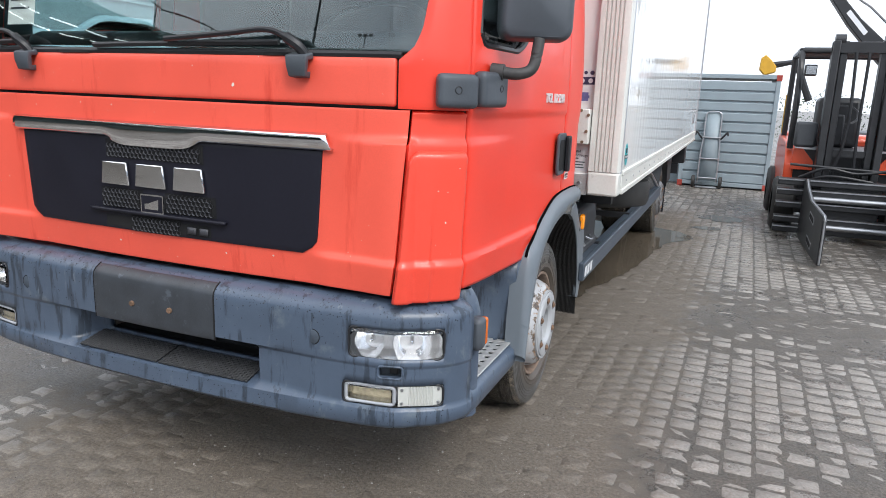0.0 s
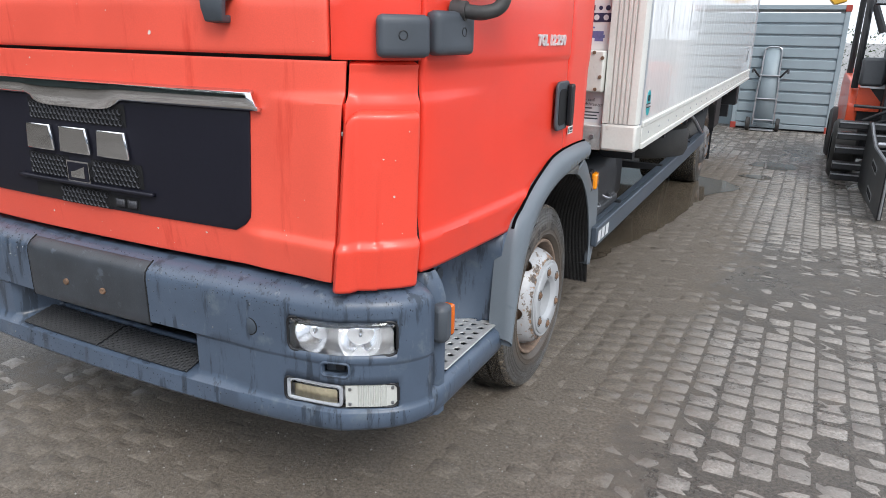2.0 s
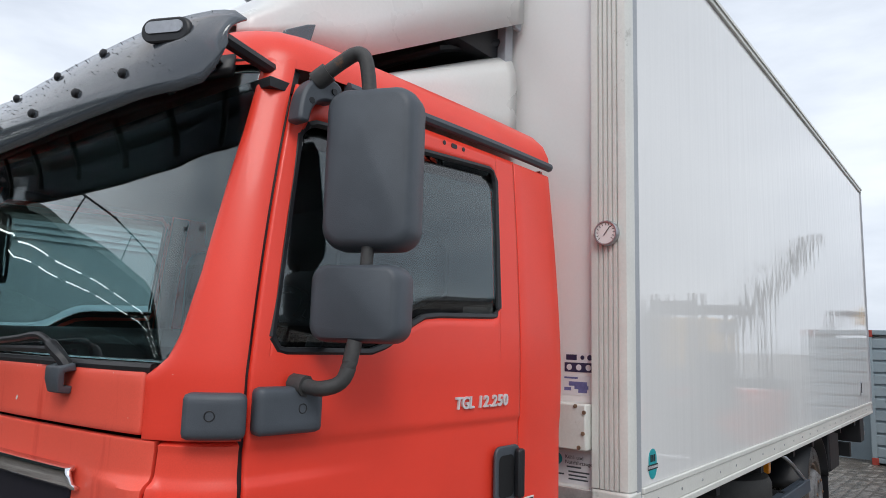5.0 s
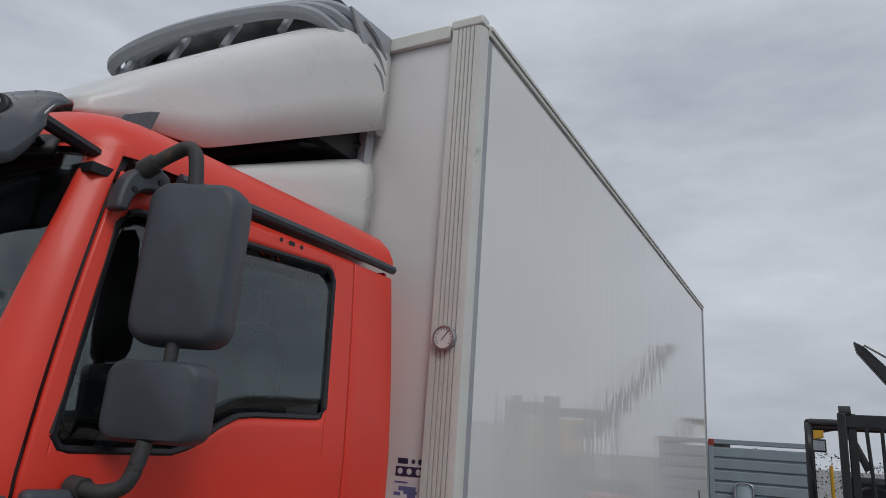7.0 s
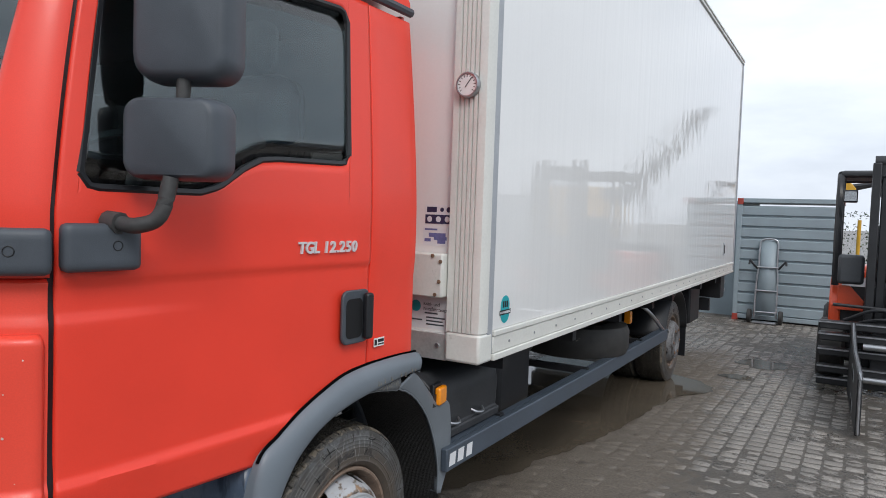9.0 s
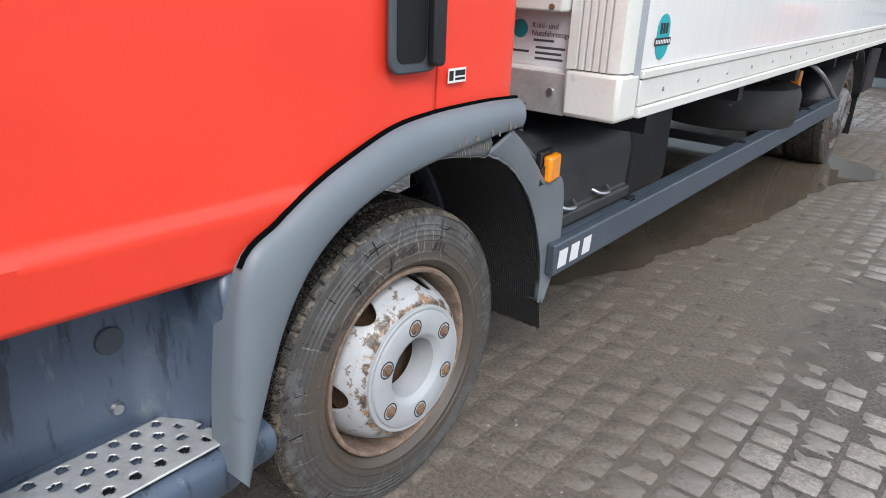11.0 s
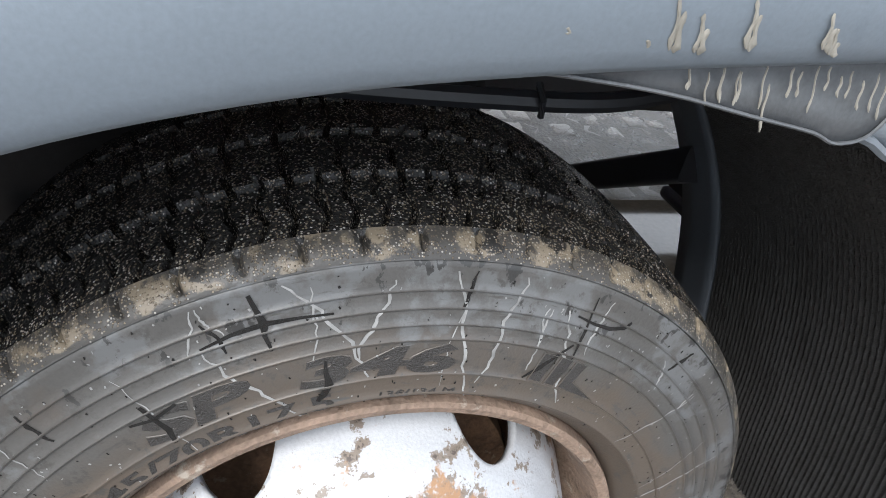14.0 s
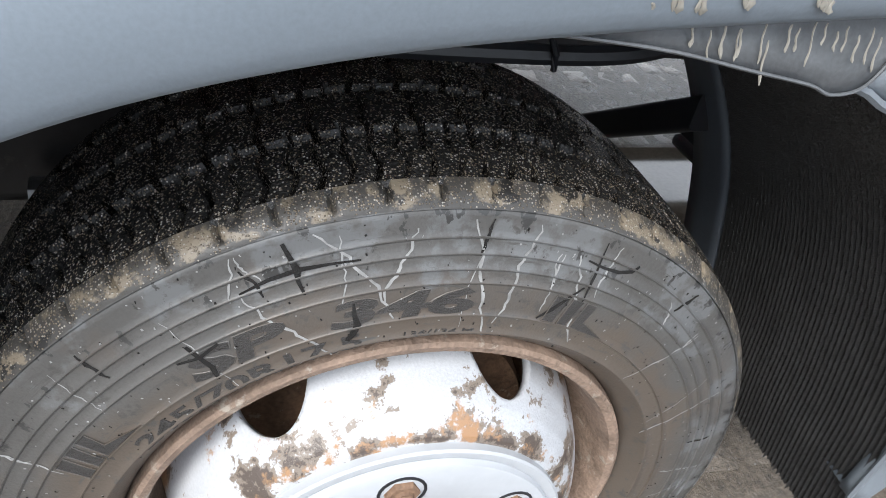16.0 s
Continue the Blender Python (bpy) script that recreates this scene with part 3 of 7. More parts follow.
for r in range(len(zs) - 1):
    for c in range(nface):
        sm, zm = (ss[c] + ss[c + 1]) / 2, (zs[r] + zs[r + 1]) / 2
        if any(a < sm < b and lo < zm < hi for a, b, lo, hi in HOLES):
            gone.append(faces[r * nface + c])
bmesh.ops.delete(bm, geom=gone, context="FACES")
bumper = part("bumper", bm, GREY, truck, "weathered blue-grey plastic front bumper", solid=0.03)


def bumper_patch(s0, s1, z0, z1, out, n=10, m=3):
    rows = []
    for k in range(m + 1):
        z = z0 + (z1 - z0) * k / m
        rows.append([low_shell(s0 + (s1 - s0) * i / n, 0.045 + out) + Vector((0, 0, z - 0.9)) for i in range(n + 1)])
    return grid(rows)


def bezel(hole, side, r, out, pad=0.0, corner=0.018):
    """A rounded frame round a lamp opening."""
    a, b, lo, hi = hole
    ring = rounded(b - a + 2 * pad, hi - lo + 2 * pad, corner, 5)
    pts = [low_shell(side * ((a + b) / 2 + u), 0.045 + out) + Vector((0, 0, (lo + hi) / 2 + v - 0.9)) for u, v in ring]
    return tube(pts + pts[:2], r, 8, caps=False)


PLATEM = mat("worn_dark_plate_holder", (0.040, 0.046, 0.055), 0.42, var=0.2, scale=12, fine=300, fine_bump=0.1, dirt=(0.085, 0.10, 0.12), dirt_amount=0.34, dirt_scale=18)
zp = [0.566, 0.572, 0.60, 0.65, 0.70, 0.715, 0.725, 0.735, 0.742, 0.748, 0.755, 0.762]
part("plate_holder", grid([[low_shell(-0.268 + 0.536 * i / 12, lerp_at(BZ, z) + 0.003) + Vector((0, 0, z - 0.9)) for i in range(13)] for z in zp]), PLATEM, bumper, "dark empty number plate holder", solid=0.02, bevel=0.003)
for s in (-0.2705, 0.2705):
    part("holder_joint", tube([low_shell(s, lerp_at(BZ, z) - 0.0005) + Vector((0, 0, z - 0.9)) for z in zp], 0.0032, 6), GAP_SHADE, bumper)
# black back and floor sheets stand for the shade deep in the opening
part("intake_back", bumper_patch(s_x(-0.66), s_x(0.66), 0.40, 0.62, -0.24), BLACK, bumper, "black sheet standing for the shade inside the bumper opening")
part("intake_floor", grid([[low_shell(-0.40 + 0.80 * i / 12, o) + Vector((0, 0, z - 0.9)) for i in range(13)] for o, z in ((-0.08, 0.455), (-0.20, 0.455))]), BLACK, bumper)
for a, b in ((-0.385, -0.004), (0.004, 0.385)):
    mat_rows = []
    n = 60
    for k in range(13):
        v = k / 12
        o, z = 0.034 - 0.112 * v, 0.4355 + 0.0255 * v
        mat_rows.append([low_shell(a + (b - a) * i / n * (1 - 0.0 * v), o) + Vector((0, 0, z - 0.9 + (0.003 if (i // 2 + k) % 2 else 0.0))) for i in range(n + 1)])
    part("tread_mat", grid(mat_rows), MATB, bumper, "black ribbed tread mat on the bumper ledge", smooth=False, solid=0.004)
for side in (1, -1):
    a, b, lo, hi = HEAD
    u, v = sorted((side * a, side * b))
    lamp = part("headlight", bumper_patch(u, v, lo, hi, -0.050), LAMPB, bumper, "clear headlight with two reflectors", solid=0.005)
    part("lens", bumper_patch(u, v, lo, hi, -0.002), LENS, lamp, solid=0.003).visible_shadow = False
    part("lamp_rim", bezel(HEAD, side, 0.0042, -0.001), BLACK, lamp, "black rubber round the headlight")
    a, b, lo, hi = FOG
    u, v = sorted((side * a, side * b))
    fog = part("fog_light", bumper_patch(u, v, lo, hi, -0.045), LAMPB, bumper, "fog light and ribbed indicator", solid=0.005)
    part("lamp_rim", bezel(FOG, side, 0.004, -0.006, -0.001), BLACK, fog)
    part("washer_lip", bezel(WASH, side, 0.004, -0.001, 0.001, 0.012), GREY, bumper)
    u, v = sorted((side * WASH[0], side * WASH[1]))
    part("washer_recess", bumper_patch(u - 0.01, v + 0.01, WASH[2] - 0.01, WASH[3] + 0.01, -0.035), GREYD, bumper)
    part("washer_nozzle", bumper_patch(u + 0.028, v - 0.012, 0.543, 0.566, -0.022), BLACK, bumper, "black washer nozzle", solid=0.02, bevel=0.004)


# ---- wheel materials: stains laid round the axle ----
def polar(nt):
    """Radius and angle round the wheel's axle (object x axis)."""
    co = nt.nodes.new("ShaderNodeTexCoord")
    sp = nt.nodes.new("ShaderNodeSeparateXYZ")
    nt.links.new(co.outputs["Object"], sp.inputs[0])
    at = nt.nodes.new("ShaderNodeMath")
    at.operation = "ARCTAN2"
    nt.links.new(sp.outputs[2], at.inputs[0])
    nt.links.new(sp.outputs[1], at.inputs[1])
    cx = nt.nodes.new("ShaderNodeCombineXYZ")
    nt.links.new(sp.outputs[1], cx.inputs[0])
    nt.links.new(sp.outputs[2], cx.inputs[1])
    ln = nt.nodes.new("ShaderNodeVectorMath")
    ln.operation = "LENGTH"
    nt.links.new(cx.outputs[0], ln.inputs[0])
    return co, at.outputs[0], ln.outputs["Value"]


def stain(nt, last, vec, scale, lo, hi, color, detail=6.0, rough=0.6, add=None):
    """Lay a stain of a colour over last where a noise passes lo..hi."""
    n = nt.nodes.new("ShaderNodeTexNoise")
    n.inputs["Scale"].default_value, n.inputs["Detail"].default_value, n.inputs["Roughness"].default_value = scale, detail, rough
    nt.links.new(vec, n.inputs["Vector"])
    f = n.outputs["Fac"]
    if add is not None:
        ad = nt.nodes.new("ShaderNodeMath")
        ad.operation = "ADD"
        nt.links.new(f, ad.inputs[0])
        nt.links.new(add, ad.inputs[1])
        f = ad.outputs[0]
    mr = nt.nodes.new("ShaderNodeMapRange")
    mr.inputs[1].default_value, mr.inputs[2].default_value = lo, hi
    nt.links.new(f, mr.inputs[0])
    mx = nt.nodes.new("ShaderNodeMixRGB")
    nt.links.new(mr.outputs[0], mx.inputs[0])
    nt.links.new(last, mx.inputs[1])
    mx.inputs[2].default_value = (*color, 1)
    return mx.outputs[0]


def streaked(m, color, lo, hi, squash):
    """Vertical water runs of a colour over a material."""
    nt = m.node_tree
    b = nt.nodes["Principled BSDF"]
    co = nt.nodes.new("ShaderNodeTexCoord")
    mp = nt.nodes.new("ShaderNodeMapping")
    mp.inputs["Scale"].default_value = squash
    nt.links.new(co.outputs["Object"], mp.inputs["Vector"])
    nt.links.new(stain(nt, b.inputs["Base Color"].links[0].from_socket, mp.outputs[0], 1.0, lo, hi, color, 7, 0.65), b.inputs["Base Color"])


streaked(GREY, (0.036, 0.050, 0.072), 0.54, 0.60, (22, 22, 3.5))
streaked(GREY, (0.125, 0.155, 0.19), 0.62, 0.68, (34, 34, 7))
streaked(RED_PALE, (0.72, 0.062, 0.034), 0.58, 0.70, (14, 14, 2))


def curve_of(nt, value, rows):
    """A value mapped through rows of (position, amount), amounts from -1 to 1."""
    r = nt.nodes.new("ShaderNodeValToRGB")
    els = r.color_ramp.elements
    while len(els) < len(rows):
        els.new(0.5)
    for e, (p, a) in zip(els, rows):
        e.position, e.color = p, (0.5 + 0.5 * a, 0.5 + 0.5 * a, 0.5 + 0.5 * a, 1)
    nt.links.new(value, r.inputs[0])
    back = nt.nodes.new("ShaderNodeMath")
    back.operation = "MULTIPLY_ADD"
    back.inputs[1].default_value, back.inputs[2].default_value = 2.0, -1.0
    nt.links.new(r.outputs[0], back.inputs[0])
    return back.outputs[0]


def stretched(nt, angle, radius, ka, kr):
    v = nt.nodes.new("ShaderNodeCombineXYZ")
    for k, (src, f) in enumerate(((angle, ka), (radius, kr))):
        m = nt.nodes.new("ShaderNodeMath")
        m.operation = "MULTIPLY"
        m.inputs[1].default_value = f
        nt.links.new(src, m.inputs[0])
        nt.links.new(m.outputs[0], v.inputs[k])
    return v.outputs[0]


def grains(nt, last, vec, scale, share, mask=None, light=0.55):
    """Sand grains: small cells of tan to white, as many as share and mask let through; also gives their height."""
    vo = nt.nodes.new("ShaderNodeTexVoronoi")
    vo.inputs["Scale"].default_value = scale
    vo.inputs["Randomness"].default_value = 1.0
    nt.links.new(vec, vo.inputs["Vector"])
    sp = nt.nodes.new("ShaderNodeSeparateXYZ")
    nt.links.new(vo.outputs["Color"], sp.inputs[0])
    pick = sp.outputs[0]
    if mask is not None:
        ad = nt.nodes.new("ShaderNodeMath")
        ad.operation = "ADD"
        nt.links.new(pick, ad.inputs[0])
        nt.links.new(mask, ad.inputs[1])
        pick = ad.outputs[0]
    gt = nt.nodes.new("ShaderNodeMapRange")
    gt.inputs[1].default_value, gt.inputs[2].default_value = 1 - share, 1 - share + 0.02
    nt.links.new(pick, gt.inputs[0])
    near = nt.nodes.new("ShaderNodeMapRange")
    near.inputs[1].default_value, near.inputs[2].default_value, near.inputs[3].default_value, near.inputs[4].default_value = 0.34, 0.50, 1.0, 0.0
    nt.links.new(vo.outputs["Distance"], near.inputs[0])
    f = nt.nodes.new("ShaderNodeMath")
    f.operation = "MULTIPLY"
    nt.links.new(gt.outputs[0], f.inputs[0])
    nt.links.new(near.outputs[0], f.inputs[1])
    tone = nt.nodes.new("ShaderNodeValToRGB")
    els = tone.color_ramp.elements
    els.new(0.5)
    for e, (p, c) in zip(els, ((0.0, (0.07, 0.055, 0.04)), (0.55, (0.26, 0.21, 0.15)), (1.0, (light, light * 0.95, light * 0.88)))):
        e.position, e.color = p, (*c, 1)
    nt.links.new(sp.outputs[1], tone.inputs[0])
    mx = nt.nodes.new("ShaderNodeMixRGB")
    nt.links.new(f.outputs[0], mx.inputs[0])
    nt.links.new(last, mx.inputs[1])
    nt.links.new(tone.outputs[0], mx.inputs[2])
    return mx.outputs[0], f.outputs[0]


def raise_by(nt, height, strength, distance):
    """Add a relief to a material's normal."""
    b = nt.nodes["Principled BSDF"]
    bu = nt.nodes.new("ShaderNodeBump")
    bu.inputs["Strength"].default_value, bu.inputs["Distance"].default_value = strength, distance
    nt.links.new(height, bu.inputs["Height"])
    if b.inputs["Normal"].links:
        nt.links.new(b.inputs["Normal"].links[0].from_socket, bu.inputs["Normal"])
    nt.links.new(bu.outputs[0], b.inputs["Normal"])


def noise_shift(nt, vec, scale, lo, hi):
    """A slow noise mapped to lo..hi, to make grains gather in places."""
    n = nt.nodes.new("ShaderNodeTexNoise")
    n.inputs["Scale"].default_value, n.inputs["Detail"].default_value = scale, 4.0
    nt.links.new(vec, n.inputs["Vector"])
    mr = nt.nodes.new("ShaderNodeMapRange")
    mr.inputs[1].default_value, mr.inputs[2].default_value, mr.inputs[3].default_value, mr.inputs[4].default_value = 0.35, 0.65, lo, hi
    nt.links.new(n.outputs["Fac"], mr.inputs[0])
    return mr.outputs[0]


def wheel_mat(name, base, rough, kind):
    m = mat(name, base, rough, var=0.10, scale=14, fine=420, bump=0.02, fine_bump=0.5 if kind == "tread" else 0.10)
    nt = m.node_tree
    b = nt.nodes["Principled BSDF"]
    last = b.inputs["Base Color"].links[0].from_socket
    co, ang, rad = polar(nt)
    ob = co.outputs["Object"]
    if kind == "sidewall":
        inner = curve_of(nt, rad, [(0.0, 0.30), (0.268, 0.26), (0.305, 0.02), (0.33, -0.12)])
        last = stain(nt, last, ob, 11, 0.44, 0.68, (0.090, 0.073, 0.059), 6, 0.6, inner)
        last = stain(nt, last, ob, 28, 0.53, 0.61, (0.118, 0.120, 0.121), 6, 0.6, curve_of(nt, rad, [(0.0, -0.2), (0.30, -0.15), (0.325, 0.0), (0.345, 0.03), (0.366, 0.03)]))
        last = stain(nt, last, ob, 70, 0.56, 0.64, (0.060, 0.057, 0.053), 6, 0.75)
        last = stain(nt, last, stretched(nt, ang, rad, 3.2, 70), 2.0, 0.60, 0.66, (0.065, 0.062, 0.058), 5, 0.6)
        last = stain(nt, last, stretched(nt, ang, rad, 18, 26), 1.3, 0.635, 0.645, (0.035, 0.034, 0.033), 6, 0.62, curve_of(nt, rad, [(0.0, -0.05), (0.31, -0.05), (0.35, 0.03), (0.366, 0.06)]))
        mud = curve_of(nt, rad, [(0.0, -0.6), (0.366, -0.6), (0.3705, 0.02), (0.3735, 0.10), (0.392, 0.10)])
        last = stain(nt, last, ob, 30, 0.38, 0.46, (0.055, 0.051, 0.046), 8, 0.6, mud)
        last = stain(nt, last, stretched(nt, ang, rad, 9, 40), 1.5, 0.60, 0.66, (0.20, 0.165, 0.12), 7, 0.62, mud)
        last = stain(nt, last, stretched(nt, ang, rad, 7, 30), 2.1, 0.66, 0.69, (0.018, 0.017, 0.016), 7, 0.6, mud)
        sand = curve_of(nt, rad, [(0.0, -1.0), (0.366, -0.9), (0.371, -0.1), (0.375, 0.3), (0.392, 0.25)])
        last, h = grains(nt, last, ob, 620, 0.33, sand, 0.42)
        raise_by(nt, h, 0.7, 0.0015)
    if kind == "tread":
        last, h = grains(nt, last, ob, 520, 0.58, noise_shift(nt, ob, 30, -0.25, 0.2), 0.44)
        raise_by(nt, h, 0.9, 0.0016)
        last, h = grains(nt, last, ob, 800, 0.10, None, 0.6)
        lump = nt.nodes.new("ShaderNodeTexNoise")
        lump.inputs["Scale"].default_value, lump.inputs["Detail"].default_value, lump.inputs["Roughness"].default_value = 330.0, 3.0, 0.65
        nt.links.new(ob, lump.inputs["Vector"])
        raise_by(nt, lump.outputs["Fac"], 0.6, 0.002)
    if kind == "dish":
        near = curve_of(nt, rad, [(0.0, -0.2), (0.150, -0.02), (0.166, 0.115), (0.180, 0.05), (0.196, -0.02), (0.207, 0.02), (0.212, 0.14)])
        last = stain(nt, last, ob, 26, 0.575, 0.583, (0.20, 0.165, 0.135), 9, 0.70, near)
        last = stain(nt, last, ob, 26, 0.625, 0.64, (0.085, 0.066, 0.055), 9, 0.70, near)
        last = stain(nt, last, ob, 40, 0.62, 0.70, (0.33, 0.19, 0.10), 8, 0.7, near)
        lump = nt.nodes.new("ShaderNodeTexNoise")
        lump.inputs["Scale"].default_value, lump.inputs["Detail"].default_value, lump.inputs["Roughness"].default_value = 26.0, 9.0, 0.70
        nt.links.new(ob, lump.inputs["Vector"])
        raise_by(nt, lump.outputs["Fac"], 0.25, 0.006)
    nt.links.new(last, b.inputs["Base Color"])
    return m


HOLE_A, HOLE_W = 64.0, 0.036
SIDEW = wheel_mat("scuffed_sidewall", (0.080, 0.077, 0.073), 0.42, "sidewall")
LETTER = mat("raised_tyre_lettering", (0.040, 0.037, 0.035), 0.5, var=0.25, scale=40, fine=900, fine_bump=0.6)
TREAD = wheel_mat("wet_tread_rubber", (0.022, 0.021, 0.020), 0.24, "tread")
DISH = wheel_mat("chipped_white_wheel", (0.45, 0.46, 0.48), 0.33, "dish")
SCUFF = mat("pale_dried_runs", (0.27, 0.27, 0.265), 0.6, var=0.2, scale=90)
CRACK = mat("wet_black_smear", (0.012, 0.012, 0.012), 0.25, var=0.2, scale=90)
FLANGE = mat("rusty_rim_steel", (0.22, 0.155, 0.115), 0.75, var=0.28, scale=30, fine=260, bump=0.35, fine_bump=0.4, dirt=(0.33, 0.285, 0.235), dirt_amount=0.34, dirt_scale=55)


DUSTY = mat("dusty_grey_wheel_paint", (0.16, 0.16, 0.165), 0.5, var=0.3, scale=14, dirt=(0.06, 0.05, 0.045), dirt_amount=0.4, dirt_scale=18)


def text_mesh(body, size, extrude=0.001, shear=0.0, bold=0.0, outline=0.0):
    """Built-in lettering as a bmesh, lying in x, y round the origin's left end."""
    cu = bpy.data.curves.new("lettering", "FONT")
    cu.body, cu.size, cu.extrude, cu.shear, cu.resolution_u, cu.offset = body, size, extrude, shear, 3, bold
    if outline:
        cu.fill_mode, cu.bevel_depth, cu.bevel_resolution = "NONE", outline, 1
    ob = bpy.data.objects.new("lettering", cu)
    me = bpy.data.meshes.new_from_object(ob)
    bm = bmesh.new()
    bm.from_mesh(me)
    bpy.data.meshes.remove(me)
    bpy.data.objects.remove(ob)
    bpy.data.curves.remove(cu)
    return bm


def place_text(bm, put):
    for v in bm.verts:
        v.co = put(v.co.x, v.co.y, v.co.z)
    bmesh.ops.recalc_face_normals(bm, faces=bm.faces)
    return bm


def holed_plane(rows, gone):
    """A grid of points without the cells for which gone(row, column) holds."""
    bm = bmesh.new()
    vs = [[bm.verts.new(p) for p in r] for r in rows]
    for i in range(len(vs) - 1):
        for j in range(len(vs[0]) - 1):
            if not gone(i, j):
                bm.faces.new((vs[i][j], vs[i][j + 1], vs[i + 1][j + 1], vs[i + 1][j]))
    bmesh.ops.remove_doubles(bm, verts=bm.verts, dist=1e-5)
    loose = [v for v in bm.verts if not v.link_faces]
    bmesh.ops.delete(bm, geom=loose, context="VERTS")
    return bm


# ---- front wheel, modelled at the origin with its face towards +x ----
TYRE_R = 0.392
PITCH = 64
RIBS = [-0.245, -0.188, -0.124, -0.060, 0.0]


def sipe_path(f, i):
    """How far along the pitch a cut lies at f across a rib: a kinked S."""
    return lerp_at([(0.0, 0.0), (0.3, 0.16), (0.62, -0.02), (1.0, 0.17)], f if i % 2 else 1 - f)


def tread_mesh():
    """Four ribs parted by grooves, each cut across by kinked sipes."""
    xs = []
    for i in range(4):
        a, b = RIBS[i], RIBS[i + 1]
        for f, d in ((0.0, -0.004), (0.05, 0.0), (0.14, 0.0), (0.2, 0.0), (0.3, 0.0), (0.45, 0.0), (0.62, 0.0), (0.8, 0.0), (0.86, 0.0), (0.95, 0.0), (1.0, -0.004)):
            xs.append((a + 0.004 + (b - a - 0.008) * f, i, f, d))
        if i < 3:
            xs.append((b - 0.0035, i, 1.0, -0.014))
            xs.append((b + 0.0035, i, 1.0, -0.014))
    cuts = ((-0.03, 0), (0.0, 1), (0.10, 1), (0.13, 0), (0.29, 0), (0.47, 0), (0.50, 2), (0.58, 2), (0.61, 0), (0.78, 0))
    rows = []
    for x, i, f, d in xs:
        row = []
        for k in range(PITCH):
            for c, cut in cuts:
                a = 2 * math.pi * (k + c + sipe_path(f, i)) / PITCH
                r = TYRE_R + d - 0.010 * abs((x + 0.1225) / 0.1225) ** 3
                if cut == 1 and d > -0.005:
                    r -= 0.011
                if cut == 2 and d > -0.005 and (i == 3 or f < 0.17 or f > 0.83):
                    r -= 0.008
                row.append((x, r * math.cos(a), r * math.sin(a)))
        rows.append(row)
    return grid(rows[::-1], close=True)


def wall_x(r):
    """How far the sidewall bulges at radius r."""
    return 0.0105 + 0.0125 * math.sin(math.pi * min(1, max(0, (0.372 - r) / 0.125)) * 0.62)


def sidewall_mesh():
    """Notched shoulder, a stepped ridge, thin raised rings, the bulge and the bead."""
    prof = [(-0.0065, 0.3835), (-0.002, 0.3822), (0.0035, 0.3795), (0.007, 0.3762), (0.0095, 0.3735), (0.0112, 0.3712), (0.0118, 0.3698), (0.0095, 0.3690)]
    r = 0.3682
    for ring in (0.3488, 0.3358, 0.3235, 0.3118, 0.2825):
        while r > ring + 0.005:
            prof.append((wall_x(r), r))
            r -= 0.0045
        prof += [(wall_x(ring + 0.0012), ring + 0.0012), (wall_x(ring) + 0.0013, ring + 0.0005), (wall_x(ring) + 0.0013, ring - 0.0005), (wall_x(ring - 0.0012), ring - 0.0012)]
        r = ring - 0.004
    for r, dx in ((0.274, 0), (0.2665, 0), (0.2655, 0.0012), (0.2640, 0.0012), (0.263, 0)):
        prof.append((wall_x(r) + dx, r))
    prof += [(0.0155, 0.256), (0.009, 0.249), (0.001, 0.2445), (-0.008, 0.2425)]
    n = PITCH * 12
    rows = []
    for x, r in prof:
        row = []
        for k in range(n):
            rr, xx = r, x
            if r > 0.3740 and k % 12 == 0:
                rr -= 0.0045
                xx -= 0.0042
            a = 2 * math.pi * (k + 0.6) / n
            row.append((xx, rr * math.cos(a), rr * math.sin(a)))
        rows.append(row)
    return grid(rows[::-1], close=True)


def ring_text(body, height, r, a0, a1, shear=0.0, bold=0.0, outline=False):
    """Lettering round the sidewall from angle a0 to a1 (degrees, falling), its feet towards the axle at radius r."""
    bm = text_mesh(body, height / 0.73, 0.0 if outline else 0.0004, shear, bold, 0.00045 if outline else 0.0)
    xs = [v.co.x for v in bm.verts]
    lo, hi = min(xs), max(xs)
    at = lambda u: radians(a0 + (a1 - a0) * (u - lo) / (hi - lo))
    return place_text(bm, lambda u, v, w: Vector((wall_x(r + v) + 0.0002 + w, (r + v) * math.cos(at(u)), (r + v) * math.sin(at(u)))))


def wall_mark(bm, points, width, lift=0.0005):
    """A thin smear along (degrees, radius) points on the sidewall, tapering at both ends."""
    rows = []
    n = len(points)
    for k, (a, r) in enumerate(points):
        a2, r2 = points[min(k + 1, n - 1)]
        a1, r1 = points[max(k - 1, 0)]
        da, dr = radians(a2 - a1) * r, r2 - r1
        ln = max(1e-6, math.hypot(da, dr))
        w = width * (0.35 + 0.65 * math.sin(math.pi * (k + 0.5) / n)) * (0.75 + 0.5 * ((k * 7 + int(a * 13)) % 5) / 4)
        row = []
        for s in (-1, 1):
            aa, rr = radians(a) + s * w * -dr / ln / r, r + s * w * da / ln
            row.append((wall_x(rr) + lift, rr * math.cos(aa), rr * math.sin(aa)))
        rows.append(row)
    return grid(rows, bm)


def wander(rng, a, r0, r1, sway, n):
    """A wandering line from radius r0 to r1 that starts at angle a."""
    pts, drift = [], rng.uniform(-1, 1) * sway
    for k in range(n + 1):
        pts.append((a, r0 + (r1 - r0) * k / n))
        a += drift + rng.uniform(-1, 1) * sway
    return pts


